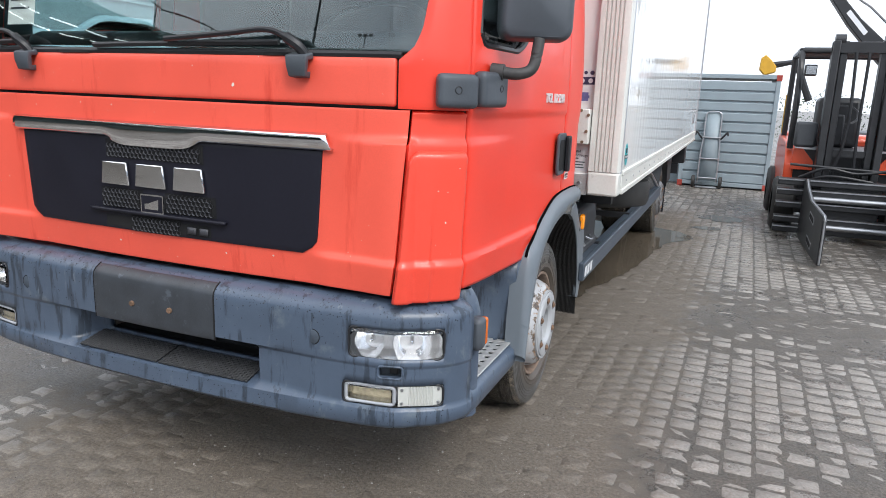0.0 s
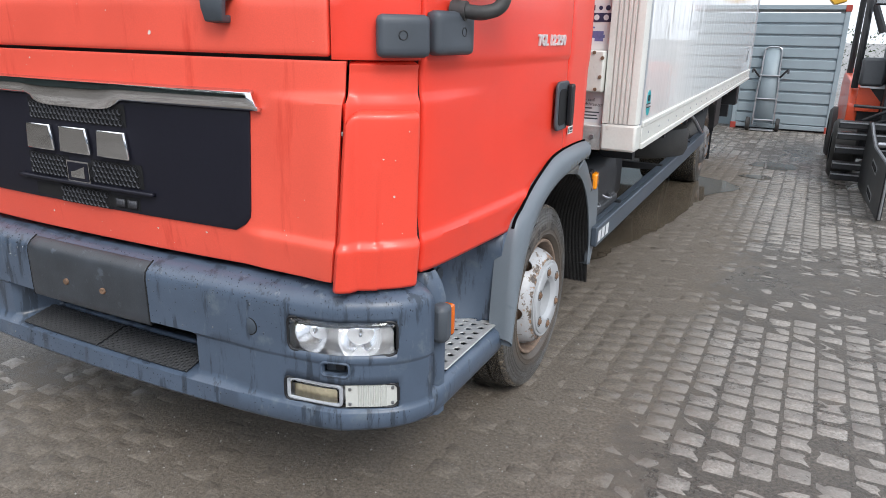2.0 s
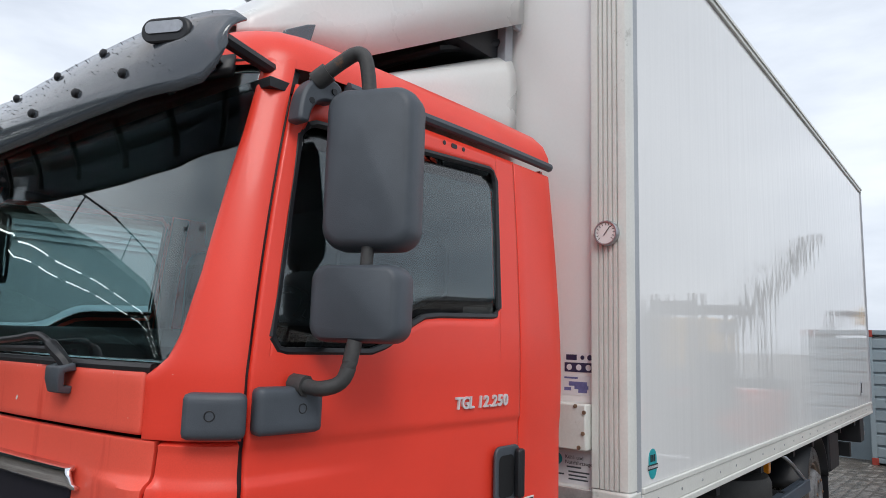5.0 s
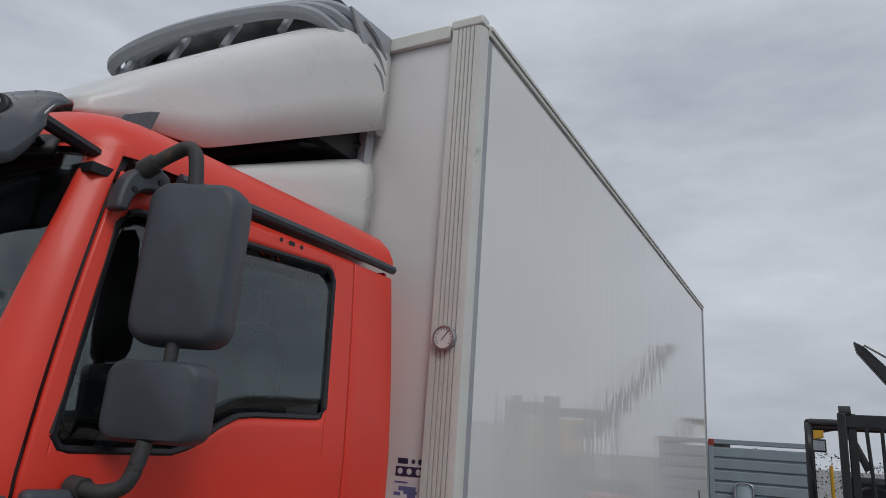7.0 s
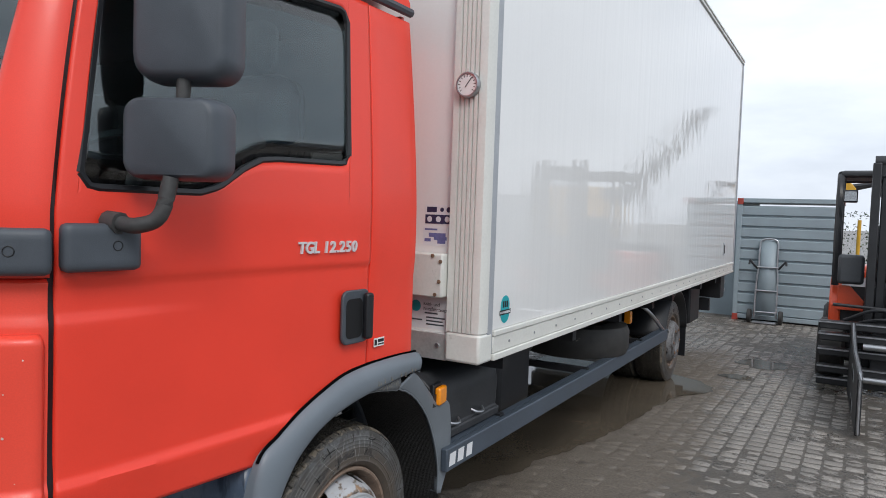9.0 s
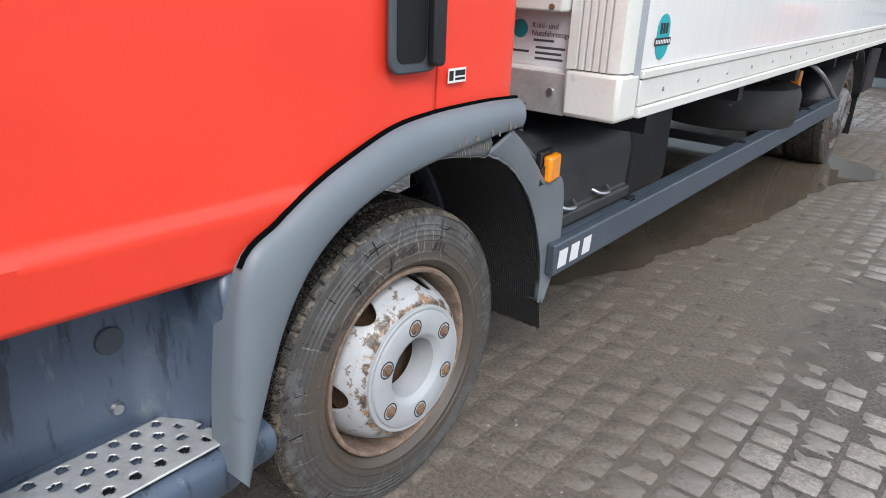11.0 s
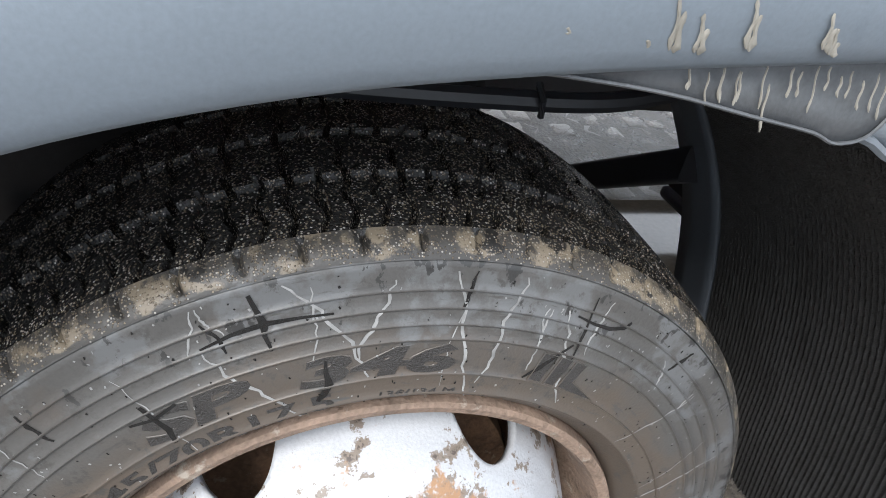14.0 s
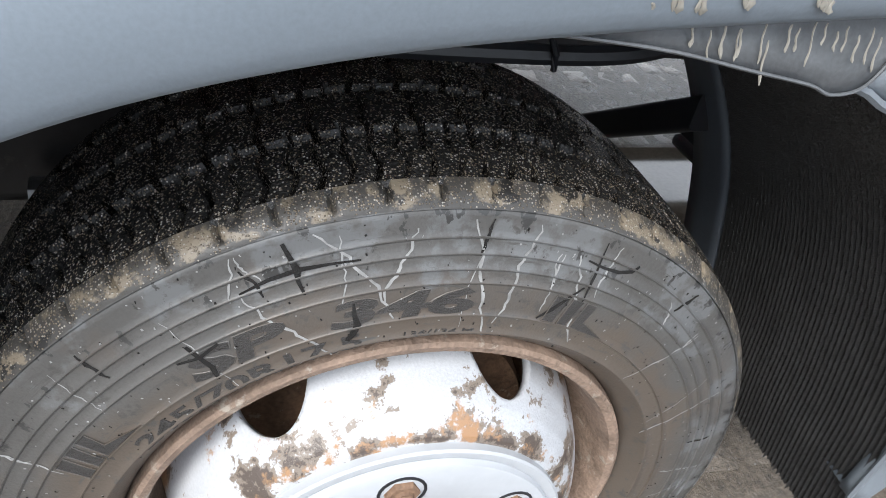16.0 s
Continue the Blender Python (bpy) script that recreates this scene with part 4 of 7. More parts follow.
def sidewall_marks(wheel):
    rng = random.Random(14)
    pale, dark = bmesh.new(), bmesh.new()
    for k in range(30):
        a = 360 * (k + rng.random()) / 30
        top = rng.uniform(0.335, 0.366)
        line = wander(rng, a, top, top - rng.uniform(0.02, 0.09), 0.32, 12)
        wall_mark(pale, line, rng.uniform(0.0004, 0.0010))
        if k % 3 == 0:
            wall_mark(pale, [(p + 0.5, q) for p, q in wander(rng, a, top, top - 0.03, 0.4, 8)], 0.0007)
    for a, top, low in ((93, 0.357, 0.300), (86.5, 0.362, 0.262), (78.5, 0.362, 0.275), (104, 0.364, 0.285), (71.5, 0.345, 0.27), (113.5, 0.335, 0.262)):
        wall_mark(pale, wander(rng, a, top, low, 0.42, 18), 0.0012)
    for k in range(900):
        a, r = rng.uniform(0, 360), rng.uniform(0.262, 0.366)
        wall_mark(pale if k % 2 else dark, [(a, r), (a + rng.uniform(-0.15, 0.15), r - rng.uniform(0.0006, 0.0022))], rng.uniform(0.0003, 0.0009))
    for k in range(14):
        a = 360 * (k + rng.random()) / 14
        wall_mark(dark, wander(rng, a, rng.uniform(0.345, 0.367), rng.uniform(0.30, 0.345), 0.22, 8), rng.uniform(0.0008, 0.0018))
    for line, w in (([(107.2, 0.363), (106.9, 0.352), (106.6, 0.342), (106.9, 0.334), (106.7, 0.322)], 0.0022), ([(113.5, 0.338), (110, 0.341), (106.5, 0.342), (103, 0.3405), (99.5, 0.339)], 0.0016),
                    ([(101.2, 0.305), (101.4, 0.296), (101.2, 0.285), (102.2, 0.277), (103.2, 0.272)], 0.0022), ([(122.5, 0.318), (122.2, 0.306), (121.8, 0.293), (122.4, 0.281)], 0.0022),
                    ([(125, 0.309), (122.2, 0.305), (119, 0.309)], 0.0018), ([(68.2, 0.321), (69.5, 0.31), (71.2, 0.296), (73, 0.285)], 0.0018),
                    ([(70, 0.343), (67.2, 0.341), (64.5, 0.342), (62.5, 0.347), (62, 0.353)], 0.0016)):
        wall_mark(dark, line, w, 0.0008)
    tagged(part("pale_crack", pale, SCUFF, wheel, "pale scratches and dried runs on the sidewall"), kind="stuff")
    tagged(part("dark_crack", dark, CRACK, wheel, "black smears and nicks on the sidewall"), kind="stuff")


def make_wheel(spot, label):
    w = part("wheel", spin([(-0.25, 0.0), (-0.25, 0.19), (-0.245, 0.20), (-0.15, 0.205)], 40), RUST, truck, label)
    part("tyre_tread", tread_mesh(), TREAD, w, "wet black tyre tread with sand grains in the cuts", smooth=False)
    part("tyre_sidewall", sidewall_mesh(), SIDEW, w, "grey scuffed tyre sidewall with raised rings", angle=60)
    part("tyre_inner_wall", spin([(-0.243, 0.3805), (-0.253, 0.365), (-0.258, 0.31), (-0.245, 0.26), (-0.215, 0.235)], 64), RUBBER, w)
    part("bead_gap", spin([(-0.010, 0.2440), (-0.006, 0.2415)], 96), BLACK, w)
    part("rim_flange", spin([(-0.012, 0.2425), (0.004, 0.2430), (0.0105, 0.2415), (0.0125, 0.2375), (0.0105, 0.231), (0.004, 0.2275), (-0.006, 0.2255), (-0.03, 0.2225), (-0.05, 0.217), (-0.085, 0.209), (-0.15, 0.205)][::-1], 160),
         FLANGE, w, "rusty steel rim flange")
    prof = [(-0.070, 0.217), (-0.052, 0.2135), (-0.036, 0.2095), (-0.020, 0.205), (-0.004, 0.200), (0.012, 0.193), (0.026, 0.185), (0.037, 0.175), (0.044, 0.166), (0.046, 0.154)]
    prof = [tuple(prof[i // 7][q] + (prof[min(i // 7 + 1, len(prof) - 1)][q] - prof[i // 7][q]) * (i % 7) / 7 for q in (0, 1)) for i in range(7 * len(prof) - 6)]
    n = 480
    span = lambda x, d: (d * 0.2 * math.pi / 180 / HOLE_W) ** 2 + ((x + 0.034) / 0.052) ** 2
    turned = lambda k: (360 * k / n - HOLE_A + 30) % 60 - 30
    slot = lambda i, j: span((prof[i][0] + prof[i + 1][0]) / 2, turned(j + 0.5)) < 1
    rows = []
    for i, (x, r) in enumerate(prof):
        row = []
        for k in range(n + 1):
            a, xx, rr = 360 * k / n, x, r
            cells = {slot(u, v % n) for u in (i - 1, i) for v in (k - 1, k) if 0 <= u < len(prof) - 1}
            if len(cells) == 2:
                d, v = turned(k), span(x, turned(k))
                a += d / math.sqrt(v) - d
                xx = -0.034 + (x + 0.034) / math.sqrt(v)
                rr = float(np.interp(xx, [p[0] for p in prof], [p[1] for p in prof]))
            row.append((xx, rr * math.cos(radians(a)), rr * math.sin(radians(a))))
        rows.append(row)
    part("wheel_dish", holed_plane(rows, slot), DISH, w, "white wheel dish with hand holes, chipped and rusting", solid=0.008)
    hp = [(x + 0.0375, r) for x, r in [(0.004, 0.160), (0.0145, 0.160), (0.0165, 0.158), (0.0165, 0.151), (0.015, 0.149), (0.0205, 0.147), (0.0215, 0.145), (0.0215, 0.094), (0.019, 0.088), (0.008, 0.080), (0.006, 0.0765), (-0.012, 0.0745), (-0.06, 0.073)]]
    hub = part("hub_plate", spin(hp[::-1], 96), HUBP, w, "white bolted hub plate")
    part("axle_end", spin([(-0.058, 0.073), (-0.052, 0.055), (-0.03, 0.05), (-0.028, 0.0)][::-1], 32), DARKMETAL, w, "dark greasy axle end")
    part("brake_drum", spin([(-0.20, 0.17), (-0.10, 0.172), (-0.085, 0.168), (-0.080, 0.12), (-0.080, 0.07)], 48), RUST, w, "dark rusty brake drum behind the dish")
    for k in range(6):
        a = radians(96 - 60 * k)
        T = Matrix.Translation((0.0587, 0.1175 * math.cos(a), 0.1175 * math.sin(a)))
        part("bolt_recess", spin([(-0.004, 0.0215), (0.0012, 0.0215), (0.0014, 0.019), (-0.006, 0.0175), (-0.008, 0.0)][::-1], 20, m=T), BLACK, hub)
        nut = [(-0.006, 0.0155), (0.003, 0.0155), (0.005, 0.0135), (0.005, 0.0085)]
        bm = spin(nut[::-1], 6, m=T @ Matrix.Rotation(0.3 * k, 4, "X"))
        spin([(0.004, 0.009), (0.0085, 0.008), (0.009, 0.0)][::-1], 12, bm=bm, m=T)
        part("wheel_nut", bm, RUST, hub, "rusty wheel nut", smooth=False)
    for body, h, r, a0, a1, sh, bold in (("SP", 0.0225, 0.2865, 125.2, 110.4, 0.15, 0.0012), ("346", 0.0215, 0.2860, 105.0, 84.2, 0.15, 0.0012),
                                         ("245/70R17.5", 0.0135, 0.2630, 140.8, 101.0, 0.0, 0.0004), ("136/134 M", 0.0055, 0.2640, 94.5, 82.8, 0.1, 0.0)):
        ink = part("tyre_lettering", ring_text(body, h, r, a0, a1, sh, bold), LETTER, w)
        if h > 0.02:
            part("letter_rim", ring_text(body, h, r, a0, a1, sh, bold, True), SIDEW, ink)
    for mid in (67.5, 146.0):
        for a0, a1, foot in ((4.4, 2.1, 0), (1.4, -0.6, 0), (-1.4, -3.4, 6)):
            ring = [(a0, 0.284), (a0 - 0.3, 0.309), (a1 - 0.3, 0.309), (a1, 0.292), (a1 - foot, 0.284)]
            put = lambda q, rr, d: Vector((wall_x(rr) + 0.0002 + d, rr * math.cos(radians(mid + q)), rr * math.sin(radians(mid + q))))
            bar = part("tyre_emblem_bar", prism(ring, put, 0.0006), LETTER, w, smooth=False)
            part("bar_rim", tube([put(q, rr, 0.0006) for q, rr in ring + ring[:1]], 0.0006, 5), SIDEW, bar)
    sidewall_marks(w)
    w.matrix_basis = spot
    return w


front_wheel = make_wheel(pose(1.043, 1.275, 0.380), "white steel front wheel with rusty rim, nuts and muddy tyre")
w2 = copy_thing(front_wheel, Matrix.Translation((-1.043, 1.275, 0.380)) @ Matrix.Rotation(math.pi, 4, "Z"))
tagged(w2, "white steel wheel on the far side")
for x, turn in ((1.075, 0.4), (0.79, 1.0)):
    for sgn in (1, -1):
        c = copy_thing(front_wheel, Matrix.Translation((sgn * x, 6.18, 0.380)) @ Matrix.Rotation(math.pi if sgn < 0 else 0, 4, "Z") @ Matrix.Rotation(turn, 4, "X"))
        tagged(c, "rear twin wheel with dusty tyre")
        for o in c.children_recursive:
            if o.name.startswith(("wheel_dish", "hub_plate")):
                o.material_slots[0].link = "OBJECT"
                o.material_slots[0].material = DUSTY

# ---- wheel arch, mudguard and step ----
FLARE = mat("weathered_flare_plastic", (0.158, 0.186, 0.214), 0.42, var=0.07, scale=5, fine=420, bump=0.008, fine_bump=0.05, dirt=(0.125, 0.150, 0.178), dirt_amount=0.16, dirt_scale=11)
AMBERD = mat("deep_orange_lens", (0.62, 0.13, 0.012), 0.2, var=0.08, scale=60, coat=0.5)
# almost black, for the painted shade between flare and door
DEEP = mat("dark_gap_shade", (0.003, 0.003, 0.0035), 0.95, spec=0.03, var=0.1, fine_bump=0.0)
TONGUE = mat("stained_grey_plastic", (0.085, 0.090, 0.095), 0.42, var=0.2, scale=20, fine=300, fine_bump=0.08, dirt=(0.125, 0.125, 0.12), dirt_amount=0.3, dirt_scale=30)
ARCH = [((0.765, 0.38), (0.745, 0.41)), ((0.80, 0.50), (0.765, 0.60)), ((0.862, 0.66), (0.805, 0.785)), ((0.925, 0.757), (0.885, 0.848)), ((1.0, 0.818), (0.97, 0.898)),
        ((1.08, 0.856), (1.06, 0.936)), ((1.18, 0.883), (1.17, 0.971)), ((1.29, 0.900), (1.28, 0.985)), ((1.40, 0.912), (1.39, 0.990)), ((1.50, 0.921), (1.50, 0.991)), ((1.60, 0.926), (1.603, 0.987))]
ins = smooth_path([(a[0], a[1], 0) for a, b in ARCH], 6)
outs = smooth_path([(b[0], b[1], 0) for a, b in ARCH], 6)
MGI = smooth_path([(1.478, 0.876, 0), (1.554, 0.845, 0), (1.624, 0.794, 0), (1.695, 0.715, 0), (1.752, 0.604, 0), (1.785, 0.492, 0), (1.788, 0.383, 0)], 6)
MGO = smooth_path([(1.575, 0.925, 0), (1.631, 0.883, 0), (1.687, 0.829, 0), (1.765, 0.762, 0), (1.858, 0.738, 0), (1.872, 0.52, 0), (1.800, 0.378, 0)], 6)
GUARD = mat("worn_grey_mudguard", (0.145, 0.165, 0.185), 0.42, var=0.08, scale=9, fine=420, bump=0.01, fine_bump=0.06, dirt=(0.22, 0.23, 0.23), dirt_amount=0.12, dirt_scale=16)
MAT_BLACK = mat("ribbed_rubber_mat", (0.016, 0.016, 0.016), 0.5, var=0.3, scale=30, fine=500, bump=0.1, fine_bump=0.8)
LIME = mat("pale_lime_runs", (0.27, 0.255, 0.22), 0.7, var=0.15, scale=60)
for side in (1, -1):
    rows = []
    for t, x in ((0.10, 0.96), (0.06, 1.06), (0.015, 1.126), (0.0, 1.132), (0.02, 1.137), (0.06, 1.140), (0.16, 1.143), (0.38, 1.146), (0.60, 1.145), (0.80, 1.141), (0.94, 1.134), (1.06, 1.125), (1.10, 1.114), (1.10, 1.06)):
        rows.append([(side * x, a.x + (b.x - a.x) * t, a.y + (b.y - a.y) * t) for a, b in zip(ins, outs)])
    arch = part("wheel_arch", grid(rows if side > 0 else rows[::-1]), FLARE, truck, "grey wheel arch flare with pale drip stains")
    # no rubber here: a black tube paints the gap's shadow
    part("arch_seal", tube([(side * 1.112, b.x + (b.x - a.x) * 0.14, b.y + (b.y - a.y) * 0.11) for a, b in zip(ins, outs)][12:], 0.0055, 6), DEEP, arch, "black tube standing for the shaded gap over the flare")
    part("arch_end", grid([[(side * x, 1.600 + 0.003 * k, 0.920 + 0.064 * k) for x in (0.96, 1.06, 1.118, 1.14, 1.13)] for k in (0, 1)]), FLARE, arch, solid=0.004)
    rows = [[(side * x, a.x + 0.0, a.y) for a in ins if a.x < 1.22] for x in (0.56, 0.97)]
    part("arch_liner", grid(rows), BLACK, arch, "black wheel arch liner", solid=0.01)
    rows = [[(side * (1.118 + o), a.x + (b.x - a.x) * t, a.y + (b.y - a.y) * t) for a, b in zip(MGI, MGO)] for t, o in ((0.0, -0.012), (0.0, 0.0), (0.03, 0.003), (0.10, 0.006), (0.45, 0.010), (0.85, 0.013), (0.97, 0.010), (1.0, 0.0))]
    part("mudguard", grid(rows + [[(side * 1.03, b.x + 0.012, b.y - 0.004) for b in MGO]]), GUARD, truck, "grey rear mudguard behind the front wheel", solid=0.008)
    part("mudguard_hem", tube([(side * 1.123, a.x - 0.002, a.y + 0.0012 * math.sin(k * 1.9)) for k, a in enumerate(MGI)], 0.0032, 6), GUARD, truck, "ragged mudguard hem")
    tongue = smooth_path([(1.262, 0.901, 0), (1.30, 0.899, 0), (1.347, 0.8945, 0), (1.393, 0.8868, 0), (1.435, 0.880, 0), (1.454, 0.8745, 0), (1.474, 0.881, 0), (1.484, 0.907, 0)], 5)
    part("arch_tongue", grid([[(side * (1.132 - 0.002 * k), p.x, p.y + (0.93 - p.y) * k / 4) for p in tongue] for k in range(5)]), TONGUE, arch, "stained plastic tongue under the flare", solid=0.006)
    part("tongue_hem", tube([(side * 1.1325, p.x, p.y) for p in tongue], 0.0011, 6), TONGUE, arch)
    # flap: ribbed mat and its plain edge strip
    n = 150
    rows = []
    path = smooth_path([(1.535, 0.90, 0), (1.58, 0.83, 0), (1.665, 0.74, 0), (1.735, 0.62, 0), (1.78, 0.48, 0), (1.80, 0.38, 0), (1.82, 0.28, 0)], 30)
    for k in range(n + 1):
        x = 0.775 + (1.120 - 0.775) * k / n
        d = 0.0032 * (k % 3 == 0)
        rows.append([(side * x, p.x - d + (0.0007 if (i % 4) < 2 else 0), p.y - (0.006 * math.sin(k * 2.7) if i == len(path) - 1 else 0)) for i, p in enumerate(path)])
    part("mud_flap", grid(rows), MAT_BLACK, truck, "black ribbed rubber mud flap", smooth=False)
    part("flap_strip", grid([[(side * x, p.x - 0.008, p.y) for p in path[:150]] for x in (0.722, 0.75, 0.785, 0.800)]), GREYD, truck, "dark plain flap edge strip", solid=0.008)
    part("flap_stay", prism(rounded(0.035, 0.05, 0.008), lambda a, b, d: Vector((side * (0.46 + d), 1.70 + a, 0.487 + b + 0.62 * d)), 0.30), BLACK, truck)
    part("air_line", tube(smooth_path([(side * 0.95, 1.02, 0.84), (side * 0.93, 1.20, 0.812), (side * 0.93, 1.35, 0.808), (side * 0.93, 1.45, 0.811), (side * 0.92, 1.53, 0.825)], 10), 0.0085, 8), BLACK, truck, "black corrugated air line")
    part("cable_tie", tube([(side * 0.93, 1.383, 0.822), (side * 0.942, 1.384, 0.812), (side * 0.936, 1.388, 0.798)], 0.003, 6), BLACK, truck)
    lampm = part("side_marker", box(-0.012, 0.014, -0.036, 0.036, -0.036, 0.036), ORANGE, truck, "orange side marker lamp", bevel=0.008)
    lampm.matrix_basis = pose(side * 1.128, 1.780, 0.790, 0, 0, 8 * side)
    back = part("lamp_base", box(-0.03, -0.012, -0.042, 0.038, -0.048, 0.046), BLACK, lampm, bevel=0.004)
    part("lamp_bracket", box(1.08 if side > 0 else -1.13, 1.13 if side > 0 else -1.08, 1.72, 1.80, 0.75, 0.80), BLACK, truck)
    # step well
    M = Matrix.Diagonal((side, 1, 1, 1))
    wall = [(0.93, 0.28), (0.90, 0.34), (0.895, 0.50), (0.905, 0.68), (0.925, 0.715), (1.0, 0.765), (1.085, 0.775), (1.10, 0.80)]
    bm = grid([[(x, y, z) for x, y in wall] for z in (0.40, 0.46, 0.60, 0.70, 0.785)])
    bmesh.ops.transform(bm, matrix=M, verts=bm.verts)
    well = part("step_well", bm, GREY, truck, "blue-grey moulded step well", solid=0.012 * side)
    bm = spin([(0.0, 0.0), (0.005, 0.0), (0.005, 0.025), (0.0, 0.027)], 24, m=Matrix.Translation((0.905, 0.66, 0.64)))
    bmesh.ops.transform(bm, matrix=M, verts=bm.verts)
    part("plug", bm, GREYD, well, "dark round plug")
    bm = spin([(0.0, 0.0), (0.006, 0.0), (0.007, 0.010), (0.0, 0.014)], 16, m=Matrix.Translation((0.905, 0.655, 0.50)))
    bmesh.ops.transform(bm, matrix=M, verts=bm.verts)
    part("screw", bm, STEEL, well)
    skirt = [(0.90, 0.452), (1.06, 0.450), (1.085, 0.446), (1.100, 0.435), (1.106, 0.415), (1.100, 0.37), (1.085, 0.345), (1.0, 0.338)]
    bm = grid([[(x - 0.012 * (y < 0.27), y, z + (0.02 if y > 0.8 else 0) * (z < 0.40)) for y in (0.262, 0.30, 0.40, 0.6, 0.76, 0.82, 0.855)] for x, z in skirt])
    bmesh.ops.transform(bm, matrix=M, verts=bm.verts)
    step = part("step", bm, GREY, truck, "blue-grey entrance step")
    # bumper end column
    col = [(0.93, 0.27), (1.03, 0.272), (1.075, 0.28), (1.095, 0.30), (1.098, 0.33), (1.07, 0.35), (0.95, 0.36)]
    bm = grid([[(x - 0.05 * max(0, (z - 0.70) / 0.1) ** 2, y, z) for x, y in col] for z in (0.345, 0.36, 0.5, 0.60, 0.66, 0.71, 0.75, 0.775, 0.785)])
    bmesh.ops.transform(bm, matrix=M, verts=bm.verts)
    part("bumper_end", bm, GREY, truck, "blue-grey column behind the bumper")
    # tread plate with round holes
    a0, a1, b0, b1 = 0.93, 1.085, 0.372, 0.775
    nx, ny = 36, 96
    rows = [[(a0 + (a1 - a0) * i / nx, b0 + (b1 - b0) * j / ny - 0.05 * (1 - i / nx) * (-1 + 2 * j / ny) * (0.6 if j > ny / 2 else -0.6), 0.456) for j in range(ny + 1)] for i in range(nx + 1)]

    def hole(i, j):
        u, v = (i + 0.5) / nx * 4.4 + 0.05, (j + 0.5) / ny * 8.6
        v += 0.5 * (int(u) % 2)
        du, dv = (u % 1) - 0.5, (v % 1) - 0.5
        return (du * 0.0352) ** 2 + (dv * 0.0469) ** 2 < 0.0106 ** 2 and 0 <= int(u) < 4 and 0.6 < v < 8.6
    bm = holed_plane(rows, hole)
    bmesh.ops.transform(bm, matrix=M, verts=bm.verts)
    part("tread_plate", bm, ALU, step, "worn perforated aluminium step plate", solid=0.004 * side)
    bm = box(0.93, 1.08, 0.375, 0.77, 0.4495, 0.4505)
    bmesh.ops.transform(bm, matrix=M, verts=bm.verts)
    part("tread_shadow_tray", bm, BLACK, step)
    # indicator on the column
    ind = part("indicator", box(1.075 if side > 0 else -1.128, 1.128 if side > 0 else -1.075, 0.262, 0.322, 0.588, 0.702), GREYD, truck, "dark indicator housing", bevel=0.018)
    part("indicator_lens", box(1.080 if side > 0 else -1.126, 1.126 if side > 0 else -1.080, 0.318, 0.340, 0.598, 0.692), AMBERD, ind, "orange indicator lens", bevel=0.008)
# pale runs on the flare and tongue
rng = random.Random(5)


def lime_run(bm, x, y, top, low, width):
    """A dried run with a beaded end, wandering a little on its way down."""
    n = 9
    rows = []
    for j in range(n + 1):
        z = top + (low - top) * j / n
        w = width * (0.6 + 0.4 * rng.random()) * (1.5 if j in (n - 2, n - 1) else 0.3 if j in (0, n) else 1.0)
        yy = y + 0.25 * (top - z) + 0.0005 * math.sin(j * 0.9 + y * 900)
        rows.append([(x(z) + h, yy + s * w, z) for s, h in ((-1, 0.0003), (-0.5, 0.0009), (0.5, 0.0009), (1, 0.0003))])
    return grid(rows, bm)


bm = bmesh.new()
flare_x = lambda z: lerp_at([(0.90, 1.134), (0.910, 1.1385), (0.92, 1.1435), (0.935, 1.1462), (0.96, 1.1462)], z)
tongue_x = lambda z: 1.1322
for y, top, low in ((1.254, 0.922, 0.915), (1.262, 0.921, 0.908), (1.281, 0.923, 0.920), (1.318, 0.921, 0.914), (1.324, 0.940, 0.917), (1.338, 0.934, 0.917), (1.360, 0.942, 0.921), (1.401, 0.940, 0.924),
                    (1.407, 0.934, 0.922), (1.46, 0.944, 0.926), (1.49, 0.94, 0.92), (1.53, 0.95, 0.928), (1.552, 0.944, 0.93)):
    lime_run(bm, flare_x, y, top, low, 0.0013)
    if top > 0.93:
        lime_run(bm, flare_x, y + 0.004, top - 0.006, low - 0.001, 0.0018)
for k in range(16):
    y = 1.352 + 0.112 * k / 15 + rng.uniform(-0.003, 0.003)
    top = 0.914 - 0.012 * rng.random()
    lime_run(bm, tongue_x, y, top, top - rng.uniform(0.010, 0.026), rng.uniform(0.0005, 0.0010))
tagged(part("lime_streak", bm, LIME, truck, "pale lime drip marks on the flare"), kind="stuff")
part("engine_side", box(-0.56, 0.56, 0.55, 1.50, 0.42, 0.90), DARKMETAL, truck, "dark engine underside", bevel=0.02)
part("front_axle", tube([(-0.85, 1.275, 0.36), (0.85, 1.275, 0.36)], 0.05, 10), DARKMETAL, truck)
part("axle_rod", tube([(0.60, 0.9, 0.47), (0.60, 1.32, 0.45)], 0.018, 8), STEEL, truck)
part("air_hose", tube(smooth_path([(0.70, 1.30, 0.83), (0.72, 1.42, 0.815), (0.74, 1.55, 0.84)], 8), 0.012, 8), BLACK, truck)


# ---- cab details ----
def flat_box(name, x0, x1, y0, y1, z0, z1, material, parent, label="", bevel=0.004):
    return part(name, box(x0, x1, y0, y1, z0, z1), material, parent, label, bevel=bevel)


def disc(x, y, z, r, d, axis, n=24):
    """A short round slab whose face looks along +axis."""
    prof = [(0.0, r), (d * 0.7, r), (d, r * 0.93), (d, 0.0)]
    T = Matrix.Translation((x, y, z))
    return spin(prof, n, axis, m=T)


